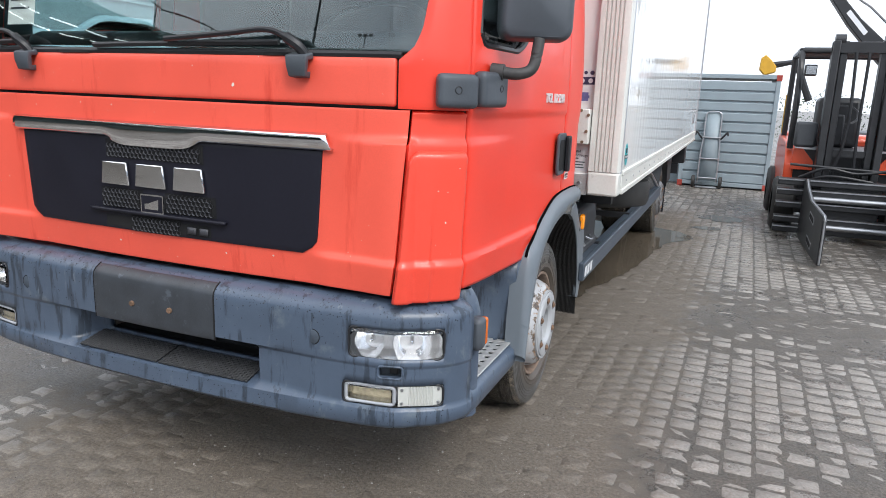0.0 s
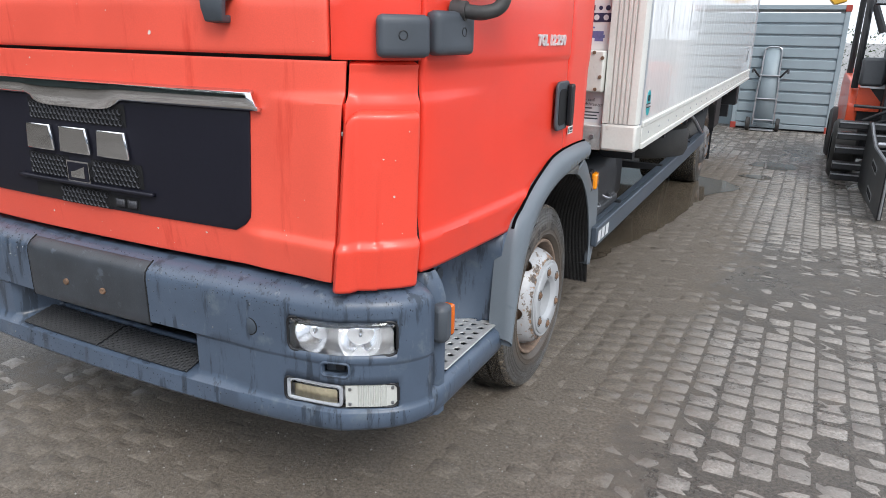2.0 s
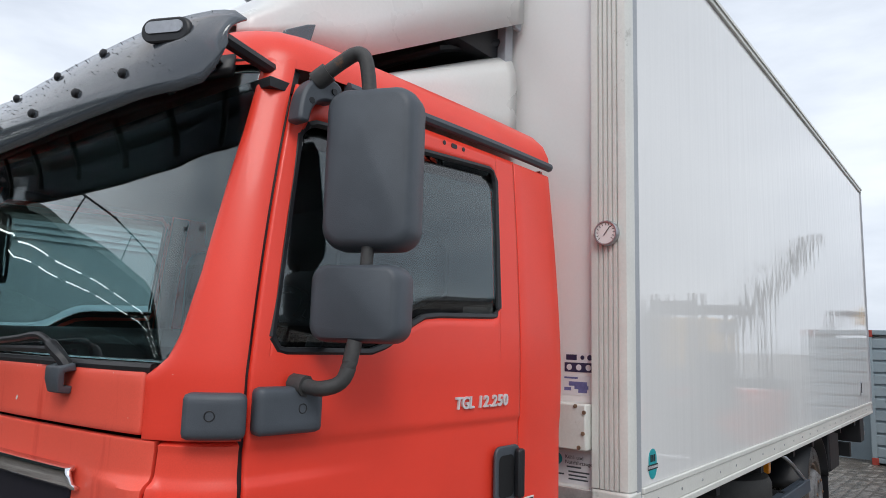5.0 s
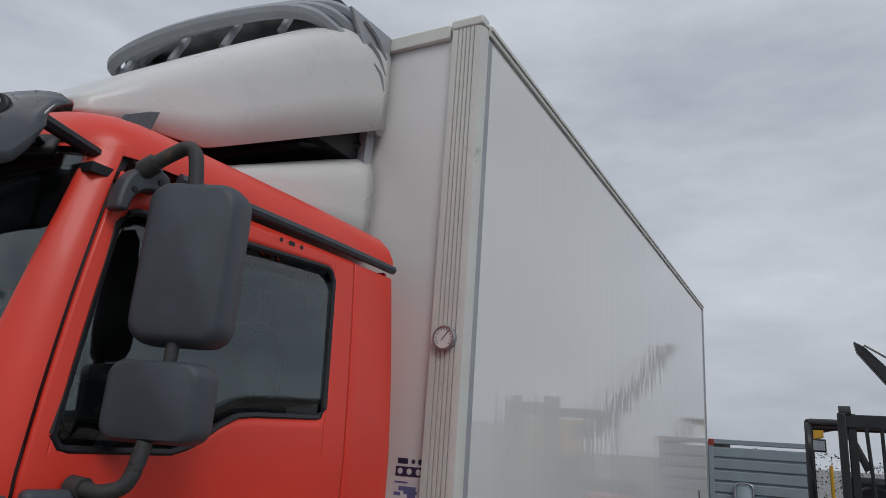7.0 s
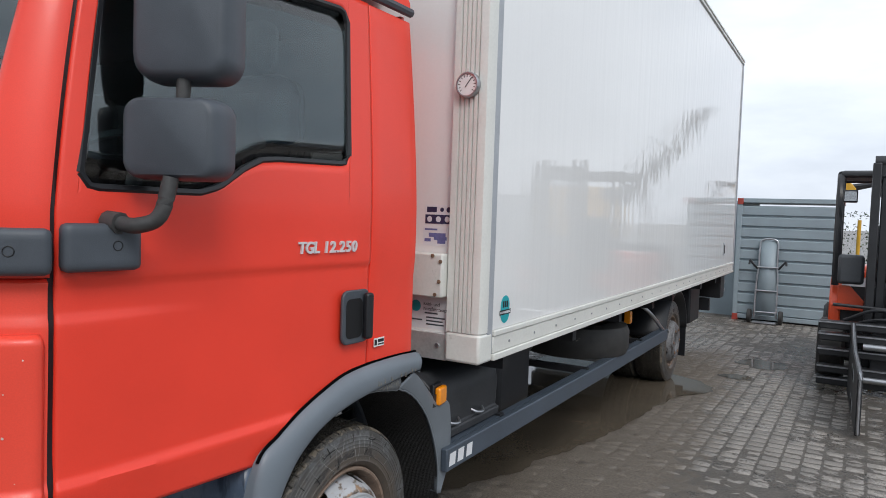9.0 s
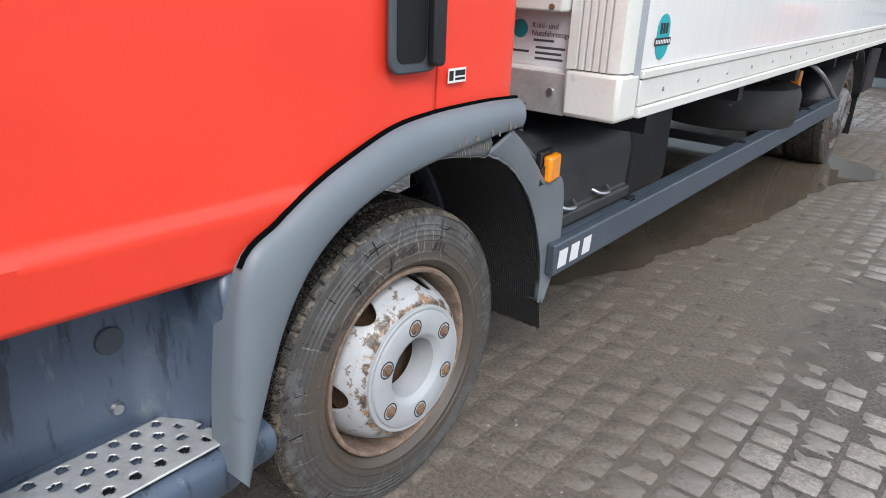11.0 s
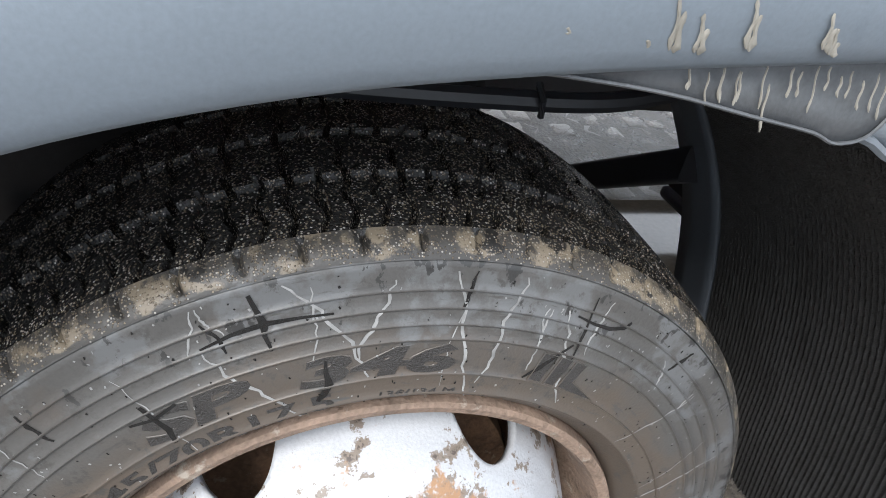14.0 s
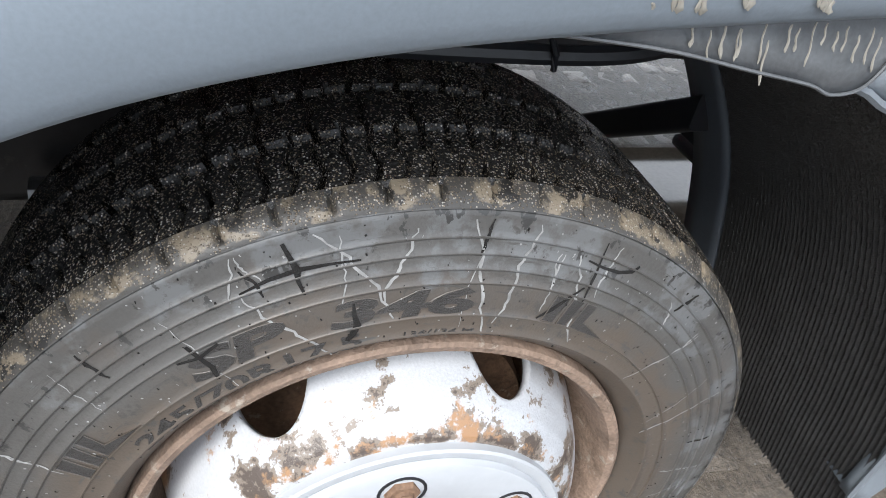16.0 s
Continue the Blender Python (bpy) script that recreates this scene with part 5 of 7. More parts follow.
# badge: three bright slabs and a framed plate on the grille
for x0, x1, z0, z1 in ((-0.235, -0.105, 1.055, 1.135), (-0.078, 0.058, 1.055, 1.135), (0.088, 0.222, 1.055, 1.135)):
    cxm = (x0 + x1) / 2
    pts = [(a * (x1 - x0) / 2, b * (z1 - z0) / 2) for a, b in ((-1, -1), (1, -1), (0.86, 1), (-0.86, 1))]
    part("badge_slab", prism(pts, lambda a, b, d, c=cxm, zz=(z0 + z1) / 2: shell(c + a, zz + b, 0.008 + d), 0.012), CHROME, grille, "plain chrome badge slab", bevel=0.004)
part("emblem_frame", prism(rounded(0.10, 0.066, 0.004), lambda a, b, d: shell(-0.006 + a, 1.0 + b, 0.008 + d), 0.010), CHROME, grille, "small chrome emblem frame")
part("emblem_field", prism(rounded(0.09, 0.056, 0.003), lambda a, b, d: shell(-0.006 + a, 1.0 + b, 0.0185 + d), 0.001), SATIN, grille)
part("emblem_shape", prism([(-0.03, -0.018), (0.03, -0.018), (0.032, 0.018), (0.014, 0.012), (-0.012, 0.002), (-0.03, 0.0)], lambda a, b, d: shell(-0.006 + a, 1.0 + b, 0.0197 + d), 0.001), CHROME, grille)


def honeycomb(x0, x1, z0, z1, cell=0.018):
    """Wire-like hexagon lattice over a stretch of the grille."""
    bm = bmesh.new()
    dx, dz = cell, cell * 0.86
    n = 0
    z = z0
    row = 0
    while z < z1:
        x = x0 + (dx / 2 if row % 2 else 0)
        while x < x1:
            c = Vector((x, z))
            ring = [(c.x + 0.52 * dx * math.cos(radians(30 + 60 * k)), c.y + 0.52 * dx * math.sin(radians(30 + 60 * k))) for k in range(6)]
            inn = [(c.x + 0.40 * dx * math.cos(radians(30 + 60 * k)), c.y + 0.40 * dx * math.sin(radians(30 + 60 * k))) for k in range(6)]
            vo = [bm.verts.new(shell(a, b, 0.012)) for a, b in ring]
            vi = [bm.verts.new(shell(a, b, 0.009)) for a, b in inn]
            for k in range(6):
                bm.faces.new((vo[k], vo[(k + 1) % 6], vi[(k + 1) % 6], vi[k]))
            x += dx
        z += dz
        row += 1
    return bm


MESHM = mat("grey_mesh_plastic", (0.045, 0.047, 0.055), 0.4, var=0.1)
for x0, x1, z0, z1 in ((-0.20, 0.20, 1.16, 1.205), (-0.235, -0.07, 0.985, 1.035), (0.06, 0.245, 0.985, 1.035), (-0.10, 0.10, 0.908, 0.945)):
    # flat black sheet on the panel paints the shade behind the mesh
    part("mesh_recess", skin(x0 - 0.015, x1 + 0.015, z0 - 0.012, z1 + 0.008, 16, 3, out=0.0075), GAP_SHADE, grille)
    tagged(part("honeycomb_mesh", honeycomb(x0, x1, z0, z1), MESHM, grille, "fine grey honeycomb mesh"), kind="stuff")
part("grille_slat", skin(-0.30, 0.30, 0.958, 0.968, 24, 2, out=0.022), SATIN, grille, "black grille slat", solid=0.018)
# slot depth painted as a black sheet, no real recess
part("slot_recess", skin(-0.235, 0.235, 0.905, 0.945, 20, 2, out=0.0068), GAP_SHADE, grille)
for x in (0.14, 0.19):
    part("slot_latch", skin(x, x + 0.035, 0.912, 0.935, 4, 2, out=0.014), MESHM, grille, solid=0.006)

# bumper fittings
PLUGM = mat("grey_plug_plastic", (0.055, 0.072, 0.095), 0.45, var=0.15, scale=20)
for x in (-0.643, 0.643):
    for z in (0.640, 0.479):
        s = s_x(x)
        p = low_shell(s, 0.0455 if z > 0.57 else 0.0385)
        part("bumper_plug", disc(p.x, p.y + 0.004, z, 0.0235, -0.004, "y"), PLUGM, bumper, "round bumper plug")
        part("plug_gap", spin([(0.0, 0.0262), (-0.0015, 0.0262), (-0.0015, 0.0236)], 28, "y", m=Matrix.Translation((p.x, p.y + 0.002, z))), GAP_SHADE, bumper)
for x in (-0.085, 0.085):
    p = low_shell(x, 0.049)
    part("plate_screw", disc(p.x, p.y + 0.002, 0.645, 0.010, -0.008, "y", 12), RUST, bumper, "rusty plate screw")
AMBERG = mat("amber_tinted_lens", (0.46, 0.40, 0.27), 0.10, var=0.25, scale=18, coat=0.6)
RIBBED = mat("ribbed_white_lens", (0.55, 0.56, 0.53), 0.18, var=0.05, coat=0.6)
SILVER = mat("silver_reflector", (0.84, 0.85, 0.86), 0.18, metal=0.95, var=0.05)
for side in (1, -1):
    a, b = HEAD[:2]
    for k, f in enumerate((0.235, 0.68)):
        sm = a + (b - a) * f
        p = low_shell(side * sm, 0.008)
        q = low_shell(side * sm, 0.10)
        d = (q - p).normalized()
        R = d.to_track_quat("X", "Z").to_matrix().to_4x4()
        T = Matrix.Translation((p.x, p.y, 0.6455)) @ R
        bowl = [(0.026, 0.047 + 0.012 * k), (0.020, 0.0455 + 0.012 * k), (0.0, 0.038 + 0.010 * k), (-0.018, 0.026 + 0.006 * k), (-0.028, 0.012), (-0.030, 0.0)]
        part("reflector", spin(bowl[::-1], 28, m=T), SILVER, bumper, "silver lamp reflector bowl")
        part("bulb", spin([(-0.03, 0.006), (0.0, 0.007), (0.008, 0.005), (0.01, 0.0)], 12, m=T), CHROME, bumper)
    a2, b2, z0, z1 = FOG
    mid = 0.914
    lo, hi = sorted((side * (a2 + 0.004), side * (mid - 0.003)))
    part("fog_reflector", bumper_patch(lo + 0.012, hi - 0.012, z0 + 0.012, z1 - 0.012, -0.030), AMBERG, bumper, "yellowed fog light reflector", solid=0.006)
    part("fog_frame", bezel((a2 + 0.010, mid - 0.008, z0 + 0.007, z1 - 0.007), side, 0.0055, -0.010, 0.0, 0.010), GREYW, bumper, "grey fog light frame")
    part("fog_lens", bumper_patch(lo + 0.006, hi - 0.006, z0 + 0.006, z1 - 0.006, -0.010), LENS, bumper, "clear fog light lens", solid=0.003).visible_shadow = False
    lo, hi = sorted((side * (mid + 0.003), side * (b2 - 0.003)))
    rows = []
    for z in (z0 + 0.004, z1 - 0.004):
        rows.append([low_shell(lo + (hi - lo) * i / 60, 0.037 + (0.0025 if i % 2 and 14 < i < 48 else 0)) + Vector((0, 0, z - 0.9)) for i in range(61)])
    part("indicator_lens", grid(rows), RIBBED, bumper, "ribbed clear indicator lens", smooth=False, solid=0.006)
    for f in (0.09, 0.91):
        for z in (z0 + 0.014, z1 - 0.014):
            p = low_shell(lo + (hi - lo) * f, 0.038)
            part("lens_screw", spin([(0.0, 0.005), (-0.003, 0.005), (-0.004, 0.0)], 10, "y", m=Matrix.Translation((p.x, p.y, z))), STEEL, bumper)
flat_box("paper_tag", -0.235, -0.155, 0.150, 0.153, 0.505, 0.545, WHITE, bumper, "small white paper tag in the bumper opening", 0)
part("intake_pipe", tube([(-0.36, 0.17, 0.545), (0.36, 0.17, 0.515)], 0.012, 8), BLACK, bumper)

BADGE = mat("silver_lettering", (0.72, 0.72, 0.73), 0.3, metal=0.25, var=0.05)
# hinge covers, badge lettering, handle
for side in (1, -1):
    lo, hi = sorted((side * s_of_y(0.150), side * (S_GAP - 0.008)))
    hc = part("hinge_cover", skin(lo, hi, 1.363, 1.462, 8, 4, out=0.042), GREYD, truck, "dark grey hinge cover", solid=0.045, bevel=0.014)
    lo, hi = sorted((side * (S_GAP + 0.008), side * s_of_y(0.42)))
    hc2 = part("hinge_cover", skin(lo, hi, 1.368, 1.474, 8, 4, out=0.044), GREYD, truck, "dark grey hinge cover on the door", solid=0.045, bevel=0.014)
    for y, z, par in ((0.185, 1.415, hc), (0.36, 1.425, hc2)):
        sp = side * s_of_y(y)
        p = shell(sp, z, 0.0425 if par is hc else 0.0445)
        t = (shell(sp + 0.01, z, 0.0) - shell(sp - 0.01, z, 0.0)).normalized() * 0.0105
        part("plug_ring", tube([p + t * math.cos(math.pi * k / 12) + Vector((0, 0, 0.0105 * math.sin(math.pi * k / 12))) for k in range(25)], 0.0013, 6), BLACK, par, "thin dark ring round a screw plug")
    x0 = 1.117
    yy, zz = 1.210, 1.172
    hn = part("door_handle", prism(rounded(0.142, 0.178, 0.028), lambda a, b, d: Vector((side * (x0 + 0.002 + d), yy + a, zz + b)), 0.012), GREYD, truck, "dark grey recessed door handle", bevel=0.004)
    # black sheet on the handle plate paints the shaded hollow
    part("handle_recess", prism(rounded(0.085, 0.13, 0.02), lambda a, b, d: Vector((side * (x0 + 0.0145 + d), yy - 0.012 + a, zz - 0.004 + b)), 0.001), GAP_SHADE, hn)
    part("handle_grip", prism(rounded(0.036, 0.155, 0.012), lambda a, b, d: Vector((side * (x0 + 0.016 + d), yy + 0.047 + a, zz + b)), 0.022), BLACK, hn, bevel=0.006)
    bm = text_mesh("TGL 12.250", 0.049, 0.003, 0.18)
    if side > 0:
        bm.free()
        u0 = 0.0
        for ch, adv in zip("TGL 12.250", (0.027, 0.034, 0.026, 0.014, 0.028, 0.028, 0.013, 0.028, 0.028, 0.028)):
            if ch != " ":
                cm = text_mesh(ch, 0.049, 0.003, 0.10, 0.0012)
                place_text(cm, lambda u, v, w: shell(s_of_y(0.944 + (u0 + u) * 1.08), 1.388 + v, 0.004 + w))
                part("model_letter", cm, BADGE, truck, "raised silver model letter")
            u0 += adv
    else:
        bm.free()
lab = flat_box("small_label", 1.1195, 1.1212, 1.325, 1.385, 1.052, 1.082, WHITE, truck, "small white label with dark bars", 0)
for k, (a, b, c, d) in enumerate(((1.328, 1.342, 1.057, 1.077), (1.348, 1.382, 1.066, 1.077), (1.348, 1.382, 1.057, 1.062))):
    flat_box("label_bar", 1.1213, 1.1217, a, b, c, d, BLACK, lab, "", 0)

# paint chips on the pale red front, rain on the bumper and hood
CHIP = mat("bare_pale_primer", (0.70, 0.62, 0.56), 0.6, var=0.15, scale=200)
WETD = mat("rain_drop", (0.045, 0.055, 0.07), 0.04, var=0.1, coat=0.6)
rng = random.Random(63)
chips = bmesh.new()
for k in range(120):
    s, z = rng.uniform(-0.86, 1.08), rng.uniform(0.80, 1.50)
    if (abs(s) < 0.70 and 0.89 < z < 1.285) or (1.34 < z < 1.372) or 0.86 < s < 0.95:
        continue
    r = 0.0011 + 0.0026 * rng.random() ** 5
    lift = 0.0012 if s < 0.9 else (0.0262 if z < 1.2 else 0.0012)
    ring = [shell(s + r * rng.uniform(0.6, 1.3) * math.cos(q * math.pi / 3), z + r * rng.uniform(0.6, 1.4) * math.sin(q * math.pi / 3), lift) for q in range(6)]
    chips.faces.new([chips.verts.new(q) for q in ring])
ring = [shell(0.335 + a, 1.408 + b, 0.0012) for a, b in ((-0.006, -0.002), (-0.001, -0.006), (0.005, -0.002), (0.006, 0.004), (0.001, 0.008), (-0.003, 0.003))]
chips.faces.new([chips.verts.new(q) for q in ring])
tagged(part("paint_chip", chips, CHIP, truck, "tiny pale paint chips on the red front", smooth=False), kind="stuff")
rain = bmesh.new()
for k in range(1500):
    s = rng.uniform(-0.85, 1.08)
    z = rng.choice((rng.uniform(0.715, 0.768), rng.uniform(0.58, 0.76), rng.uniform(0.36, 0.43), rng.uniform(0.70, 0.77)))
    p = bumper_point(s, z, 0.0003)
    if any(a - 0.01 < s < b + 0.01 and lo - 0.01 < z < hi + 0.01 for a, b, lo, hi in HOLES):
        continue
    bmesh.ops.create_icosphere(rain, subdivisions=1, radius=0.0006 + 0.0016 * rng.random() ** 2, matrix=Matrix.Translation(p) @ Matrix.Diagonal((1, 1, 0.8 + rng.random(), 1)))
tagged(part("rain_drop", rain, WETD, bumper, "rain drops on the bumper"), kind="stuff")

# wiper brackets and wipers
for x in (-0.58, 0.585):
    p = shell(x, 1.5, 0.02)
    bm = grid([[(p.x - w, p.y - o, z), (p.x + w, p.y - o, z)] for w, o, z in ((0.028, -0.02, 1.435), (0.030, 0.012, 1.438), (0.034, 0.02, 1.47), (0.038, 0.018, 1.50), (0.038, -0.02, 1.51))])
    part("wiper_bracket", bm, GREYD, truck, "dark wiper bracket", solid=0.02, bevel=0.004)
    arm = smooth_path([shell(x + 0.02, 1.495, 0.01), shell(x - 0.01, 1.535, 0.03), shell(x - 0.10, 1.572, 0.035), shell(x - 0.25, 1.562, 0.028), shell(x - 0.50, 1.545, 0.02)], 8)
    w = part("wiper_arm", tube(arm, [0.016] * 12 + [0.009] * (len(arm) - 12), 8), BLACK, truck, "black wiper arm")
    part("wiper_blade", tube([shell(x - 0.08 - 0.75 * k / 12, 1.538 - 0.012 * k / 12, 0.004) for k in range(13)], 0.009, 6), BLACK, w)
for x in (-0.42, 0.45):
    # slots are one dark painted strip on the skin
    part("air_slots", skin(x, x + 0.15, 1.500, 1.508, 10, 1, out=0.0012), GAP_SHADE, truck, "dark strip painted for a row of small air slots")

# paper in the windscreen
part("price_paper", skin(-0.76, -0.60, 1.60, 1.78, 4, 3, out=-0.026), WHITE, truck, "white paper behind the windscreen")
for k in range(4):
    part("paper_bar", skin(-0.745, -0.63, 1.745 - 0.03 * k, 1.752 - 0.03 * k, 3, 1, out=-0.0245), GREYD, truck)

# sun visor
VISOR = mat("smoked_visor_plastic", (0.115, 0.135, 0.160), 0.12, var=0.06, scale=5, coat=0.5, fine=300, bump=0.01)
vb = VISOR.node_tree.nodes["Principled BSDF"]
vb.inputs["Transmission Weight"].default_value = 0.45
VIS_TOP = [(0.0, 2.292), (0.3, 2.310), (0.57, 2.330), (0.87, 2.352), (0.94, 2.357), (0.98, 2.350), (1.0, 2.330)]
VIS_LOW = [(0.0, 2.096), (0.3, 2.104), (0.7, 2.128), (0.90, 2.145), (0.95, 2.160), (0.985, 2.205), (1.0, 2.255)]
rows = []
for k in range(9):
    v = k / 8
    row = []
    for i in range(81):
        f = -1 + 2 * i / 80
        z = lerp_at(VIS_LOW, abs(f)) * (1 - v) + lerp_at(VIS_TOP, abs(f)) * v
        y = 0.028 + 0.072 * f * f + 0.060 * max(0.0, (abs(f) - 0.75) / 0.25) ** 2 + 0.045 * v * v - 0.012 * math.sin(math.pi * v)
        row.append((1.024 * f, y, z))
    rows.append(row)
visor = part("sun_visor", grid(rows), VISOR, truck, "smoked grey sun visor with rain drops", solid=0.006)
for f in (-0.80, -0.58, -0.36, -0.12, 0.12, 0.36, 0.58, 0.80):
    for k, g in ((7, f), (3, f * 0.97 - 0.03)):
        p = Vector(rows[k][int(40 + 40 * g)])
        part("visor_bolt", spin([(0.0, 0.013), (-0.008, 0.012), (-0.012, 0.006), (-0.012, 0.0)], 12, "y", m=Matrix.Translation(p)), BLACK, visor, "black domed visor bolt")
for f in (-0.9, -0.62, -0.32, 0.0, 0.32, 0.62, 0.9):
    s = f * 0.99
    stay = [shell(s, 2.15, 0.118), shell(s, 2.19, 0.10), shell(s, 2.235, 0.045), shell(s, 2.262, 0.012)]
    part("visor_stay", grid([[q + Vector((w, 0, 0)) for w in (-0.013, 0.013)] for q in stay]), BLACK, visor, "black visor stay", solid=0.010)
# added panel that keeps sky light out between visor and cab
back = [[Vector(q) for q in rows[6][4:77]], [shell((-1 + 2 * i / 80) * 1.02, 2.275, 0.004) for i in range(4, 77)]]
part("visor_back", grid(back), VISOR, visor, "smoked panel added behind the visor to block the sky", solid=0.004)
drops = bmesh.new()
rng = random.Random(31)
for k in range(360):
    f, v = rng.uniform(0.0, 0.98) * (1 if k % 4 else -1), rng.random()
    j, i = min(7, int(v * 8)), int(40 + 40 * f)
    p = Vector(rows[j][i]).lerp(Vector(rows[j + 1][i]), rng.random())
    bmesh.ops.create_icosphere(drops, subdivisions=1, radius=rng.uniform(0.0007, 0.0018), matrix=Matrix.Translation(p + Vector((rng.uniform(-0.012, 0.012), -0.001, 0))))
tagged(part("rain_drop", drops, BLACK, visor, "dark rain drops on the visor"), kind="stuff")
for side in (1, -1):
    p = Vector(rows[6][75 if side > 0 else 5])
    bm = prism(rounded(0.13, 0.062, 0.03), lambda a, b, d: Vector((p.x - side * 0.03 + a * 0.9, p.y - 0.012 - d + a * side * 0.42, p.z + b)), 0.014)
    lp = part("visor_lamp", bm, BLACK, visor, "oval position lamp in the visor", bevel=0.004)
    part("lamp_glass", prism(rounded(0.10, 0.030, 0.014), lambda a, b, d: Vector((p.x - side * 0.03 + a * 0.9, p.y - 0.0265 - d + a * side * 0.42, p.z + 0.006 + b)), 0.003), STEEL, lp)
    part("visor_mount", tube([shell(side * (S_SEAM + 0.155), 2.262, -0.01), Vector(rows[4][79 if side > 0 else 1]) + Vector((0, 0.015, 0))], 0.018, 8), BLACK, visor)
    part("roof_fin", prism([(-0.055, -0.02), (0.035, -0.02), (0.062, 0.075), (0.030, 0.062), (-0.055, 0.012)], lambda a, b, d: Vector((side * 0.80 - d, 0.545 + a, 2.462 + b)), 0.014), VISOR, truck, "small grey roof fin", bevel=0.004)


def mirror_shell(cx, cy, cz, w, h, d, yaw, tilt):
    """A rounded mirror housing, its back forward."""
    bm = bmesh.new()
    rings = []
    for t, sc in ((0.0, 0.80), (0.06, 0.90), (0.2, 0.96), (0.5, 1.0), (0.9, 1.0), (1.0, 0.985)):
        rings.append([(a * sc, d * t, b * (1 - (1 - sc) * 0.6)) for a, b in rounded(w, h, min(w, h) * 0.22, 6)])
    grid(rings, bm, close=True)
    bm.faces.new([bm.verts.new(p) for p in rings[0]])
    bmesh.ops.remove_doubles(bm, verts=bm.verts, dist=1e-5)
    bmesh.ops.transform(bm, matrix=pose(cx, cy, cz, tilt, 0, yaw), verts=bm.verts)
    bmesh.ops.recalc_face_normals(bm, faces=bm.faces)
    return bm


MIRG = mat("mirror_glass", (0.85, 0.86, 0.87), 0.02, metal=1.0, var=0.0, bump=0, fine_bump=0)
ARMM = mat("weathered_arm_paint", (0.045, 0.045, 0.045), 0.6, var=0.2, scale=20, fine_bump=0.2, dirt=(0.14, 0.075, 0.04), dirt_amount=0.3, dirt_scale=16)
for side in (1, -1):
    M = Matrix.Diagonal((side, 1, 1, 1))
    def mirrored(bm):
        bmesh.ops.transform(bm, matrix=M, verts=bm.verts)
        if side < 0:
            bmesh.ops.reverse_faces(bm, faces=bm.faces)
        return bm
    asm = part("mirror_arm", mirrored(tube(smooth_path([(1.055, 0.392, 2.222), (1.085, 0.405, 2.245), (1.125, 0.425, 2.276), (1.158, 0.438, 2.292), (1.180, 0.446, 2.278), (1.190, 0.450, 2.235), (1.196, 0.452, 2.18)], 6), 0.019, 10)), ARMM, truck, "grey tubular mirror arm")
    part("lower_arm", mirrored(tube(smooth_path([(1.12, 0.36, 1.475), (1.17, 0.37, 1.472), (1.205, 0.40, 1.495), (1.215, 0.42, 1.58)], 6), 0.018, 10)), ARMM, asm)
    part("arm_link", mirrored(tube([(1.205, 0.455, 1.74), (1.205, 0.46, 1.82)], 0.016, 10)), ARMM, asm)
    part("arm_clamp", mirrored(tube([(1.085, 0.355, 1.478), (1.125, 0.36, 1.475)], 0.025, 10)), ARMM, asm)
    foot = smooth_path([(0.334, 2.108, 0), (0.341, 2.160, 0), (0.358, 2.204, 0), (0.392, 2.236, 0), (0.432, 2.247, 0), (0.470, 2.236, 0), (0.474, 2.212, 0), (0.455, 2.186, 0), (0.418, 2.180, 0), (0.392, 2.166, 0), (0.374, 2.140, 0), (0.366, 2.108, 0)], 3)
    part("arm_bracket", mirrored(prism([(q.x, q.y) for q in foot], lambda a, b, d: Vector((1.030 + d - 0.05 * (b - 2.1), a, b)), 0.050)), GREYD, asm, "grey mirror bracket on the window corner", bevel=0.008)
    part("arm_collar", mirrored(tube([(1.060, 0.394, 2.226), (1.092, 0.408, 2.250)], 0.026, 12)), ARMM, asm, "weathered arm collar")
    for yy, zz in ((0.445, 2.212), (0.372, 2.168)):
        part("bracket_screw", mirrored(disc(1.073, yy, zz, 0.009, 0.005, "x", 12)), BLACK, asm)
    part("mirror_housing", mirrored(mirror_shell(1.215, 0.430, 1.998, 0.235, 0.402, 0.10, 24, 0)), GREYD, asm, "dark grey main mirror housing")
    part("wide_mirror_housing", mirrored(mirror_shell(1.208, 0.412, 1.668, 0.235, 0.185, 0.10, 24, 0)), GREYD, asm, "spotted dark grey wide-angle mirror housing")
    for cz, h in ((2.005, 0.35), (1.668, 0.15)):
        bm = prism(rounded(0.195, h, 0.03), lambda a, b, d: Vector((a, d, b)), 0.004)
        bmesh.ops.transform(bm, matrix=pose(1.215, 0.42, cz, 0, 0, 24) @ Matrix.Translation((0, 0.098, 0)), verts=bm.verts)
        part("mirror_glass", mirrored(bm), MIRG, asm, "mirror glass")

# cab inside
part("headliner", box(-1.0, 1.0, 0.30, 1.54, 2.20, 2.225), BLACK, truck, "dark cab headliner")
CABTRIM = mat("grey_cab_lining", (0.10, 0.10, 0.105), 0.7, var=0.12, scale=8, fine=200, fine_bump=0.2)
for x in (-0.55, 0.55):
    part("headrest", box(x - 0.14, x + 0.14, 1.20, 1.30, 2.0, 2.2), CABTRIM, truck, "dark headrest", bevel=0.04)
part("steering_wheel", spin([(0.0, 0.22), (0.015, 0.235), (0.0, 0.25), (-0.015, 0.235), (0.0, 0.22)], 36, "z", m=pose(0.5, 0.60, 1.60, 38, 0, 0)), BLACK, truck, "black steering wheel")
part("curtain_wall", grid([[(x, 1.50, z) for x in (-1.0, 1.0)] for z in (0.95, 2.2)]), CABTRIM, truck, solid=0.01)

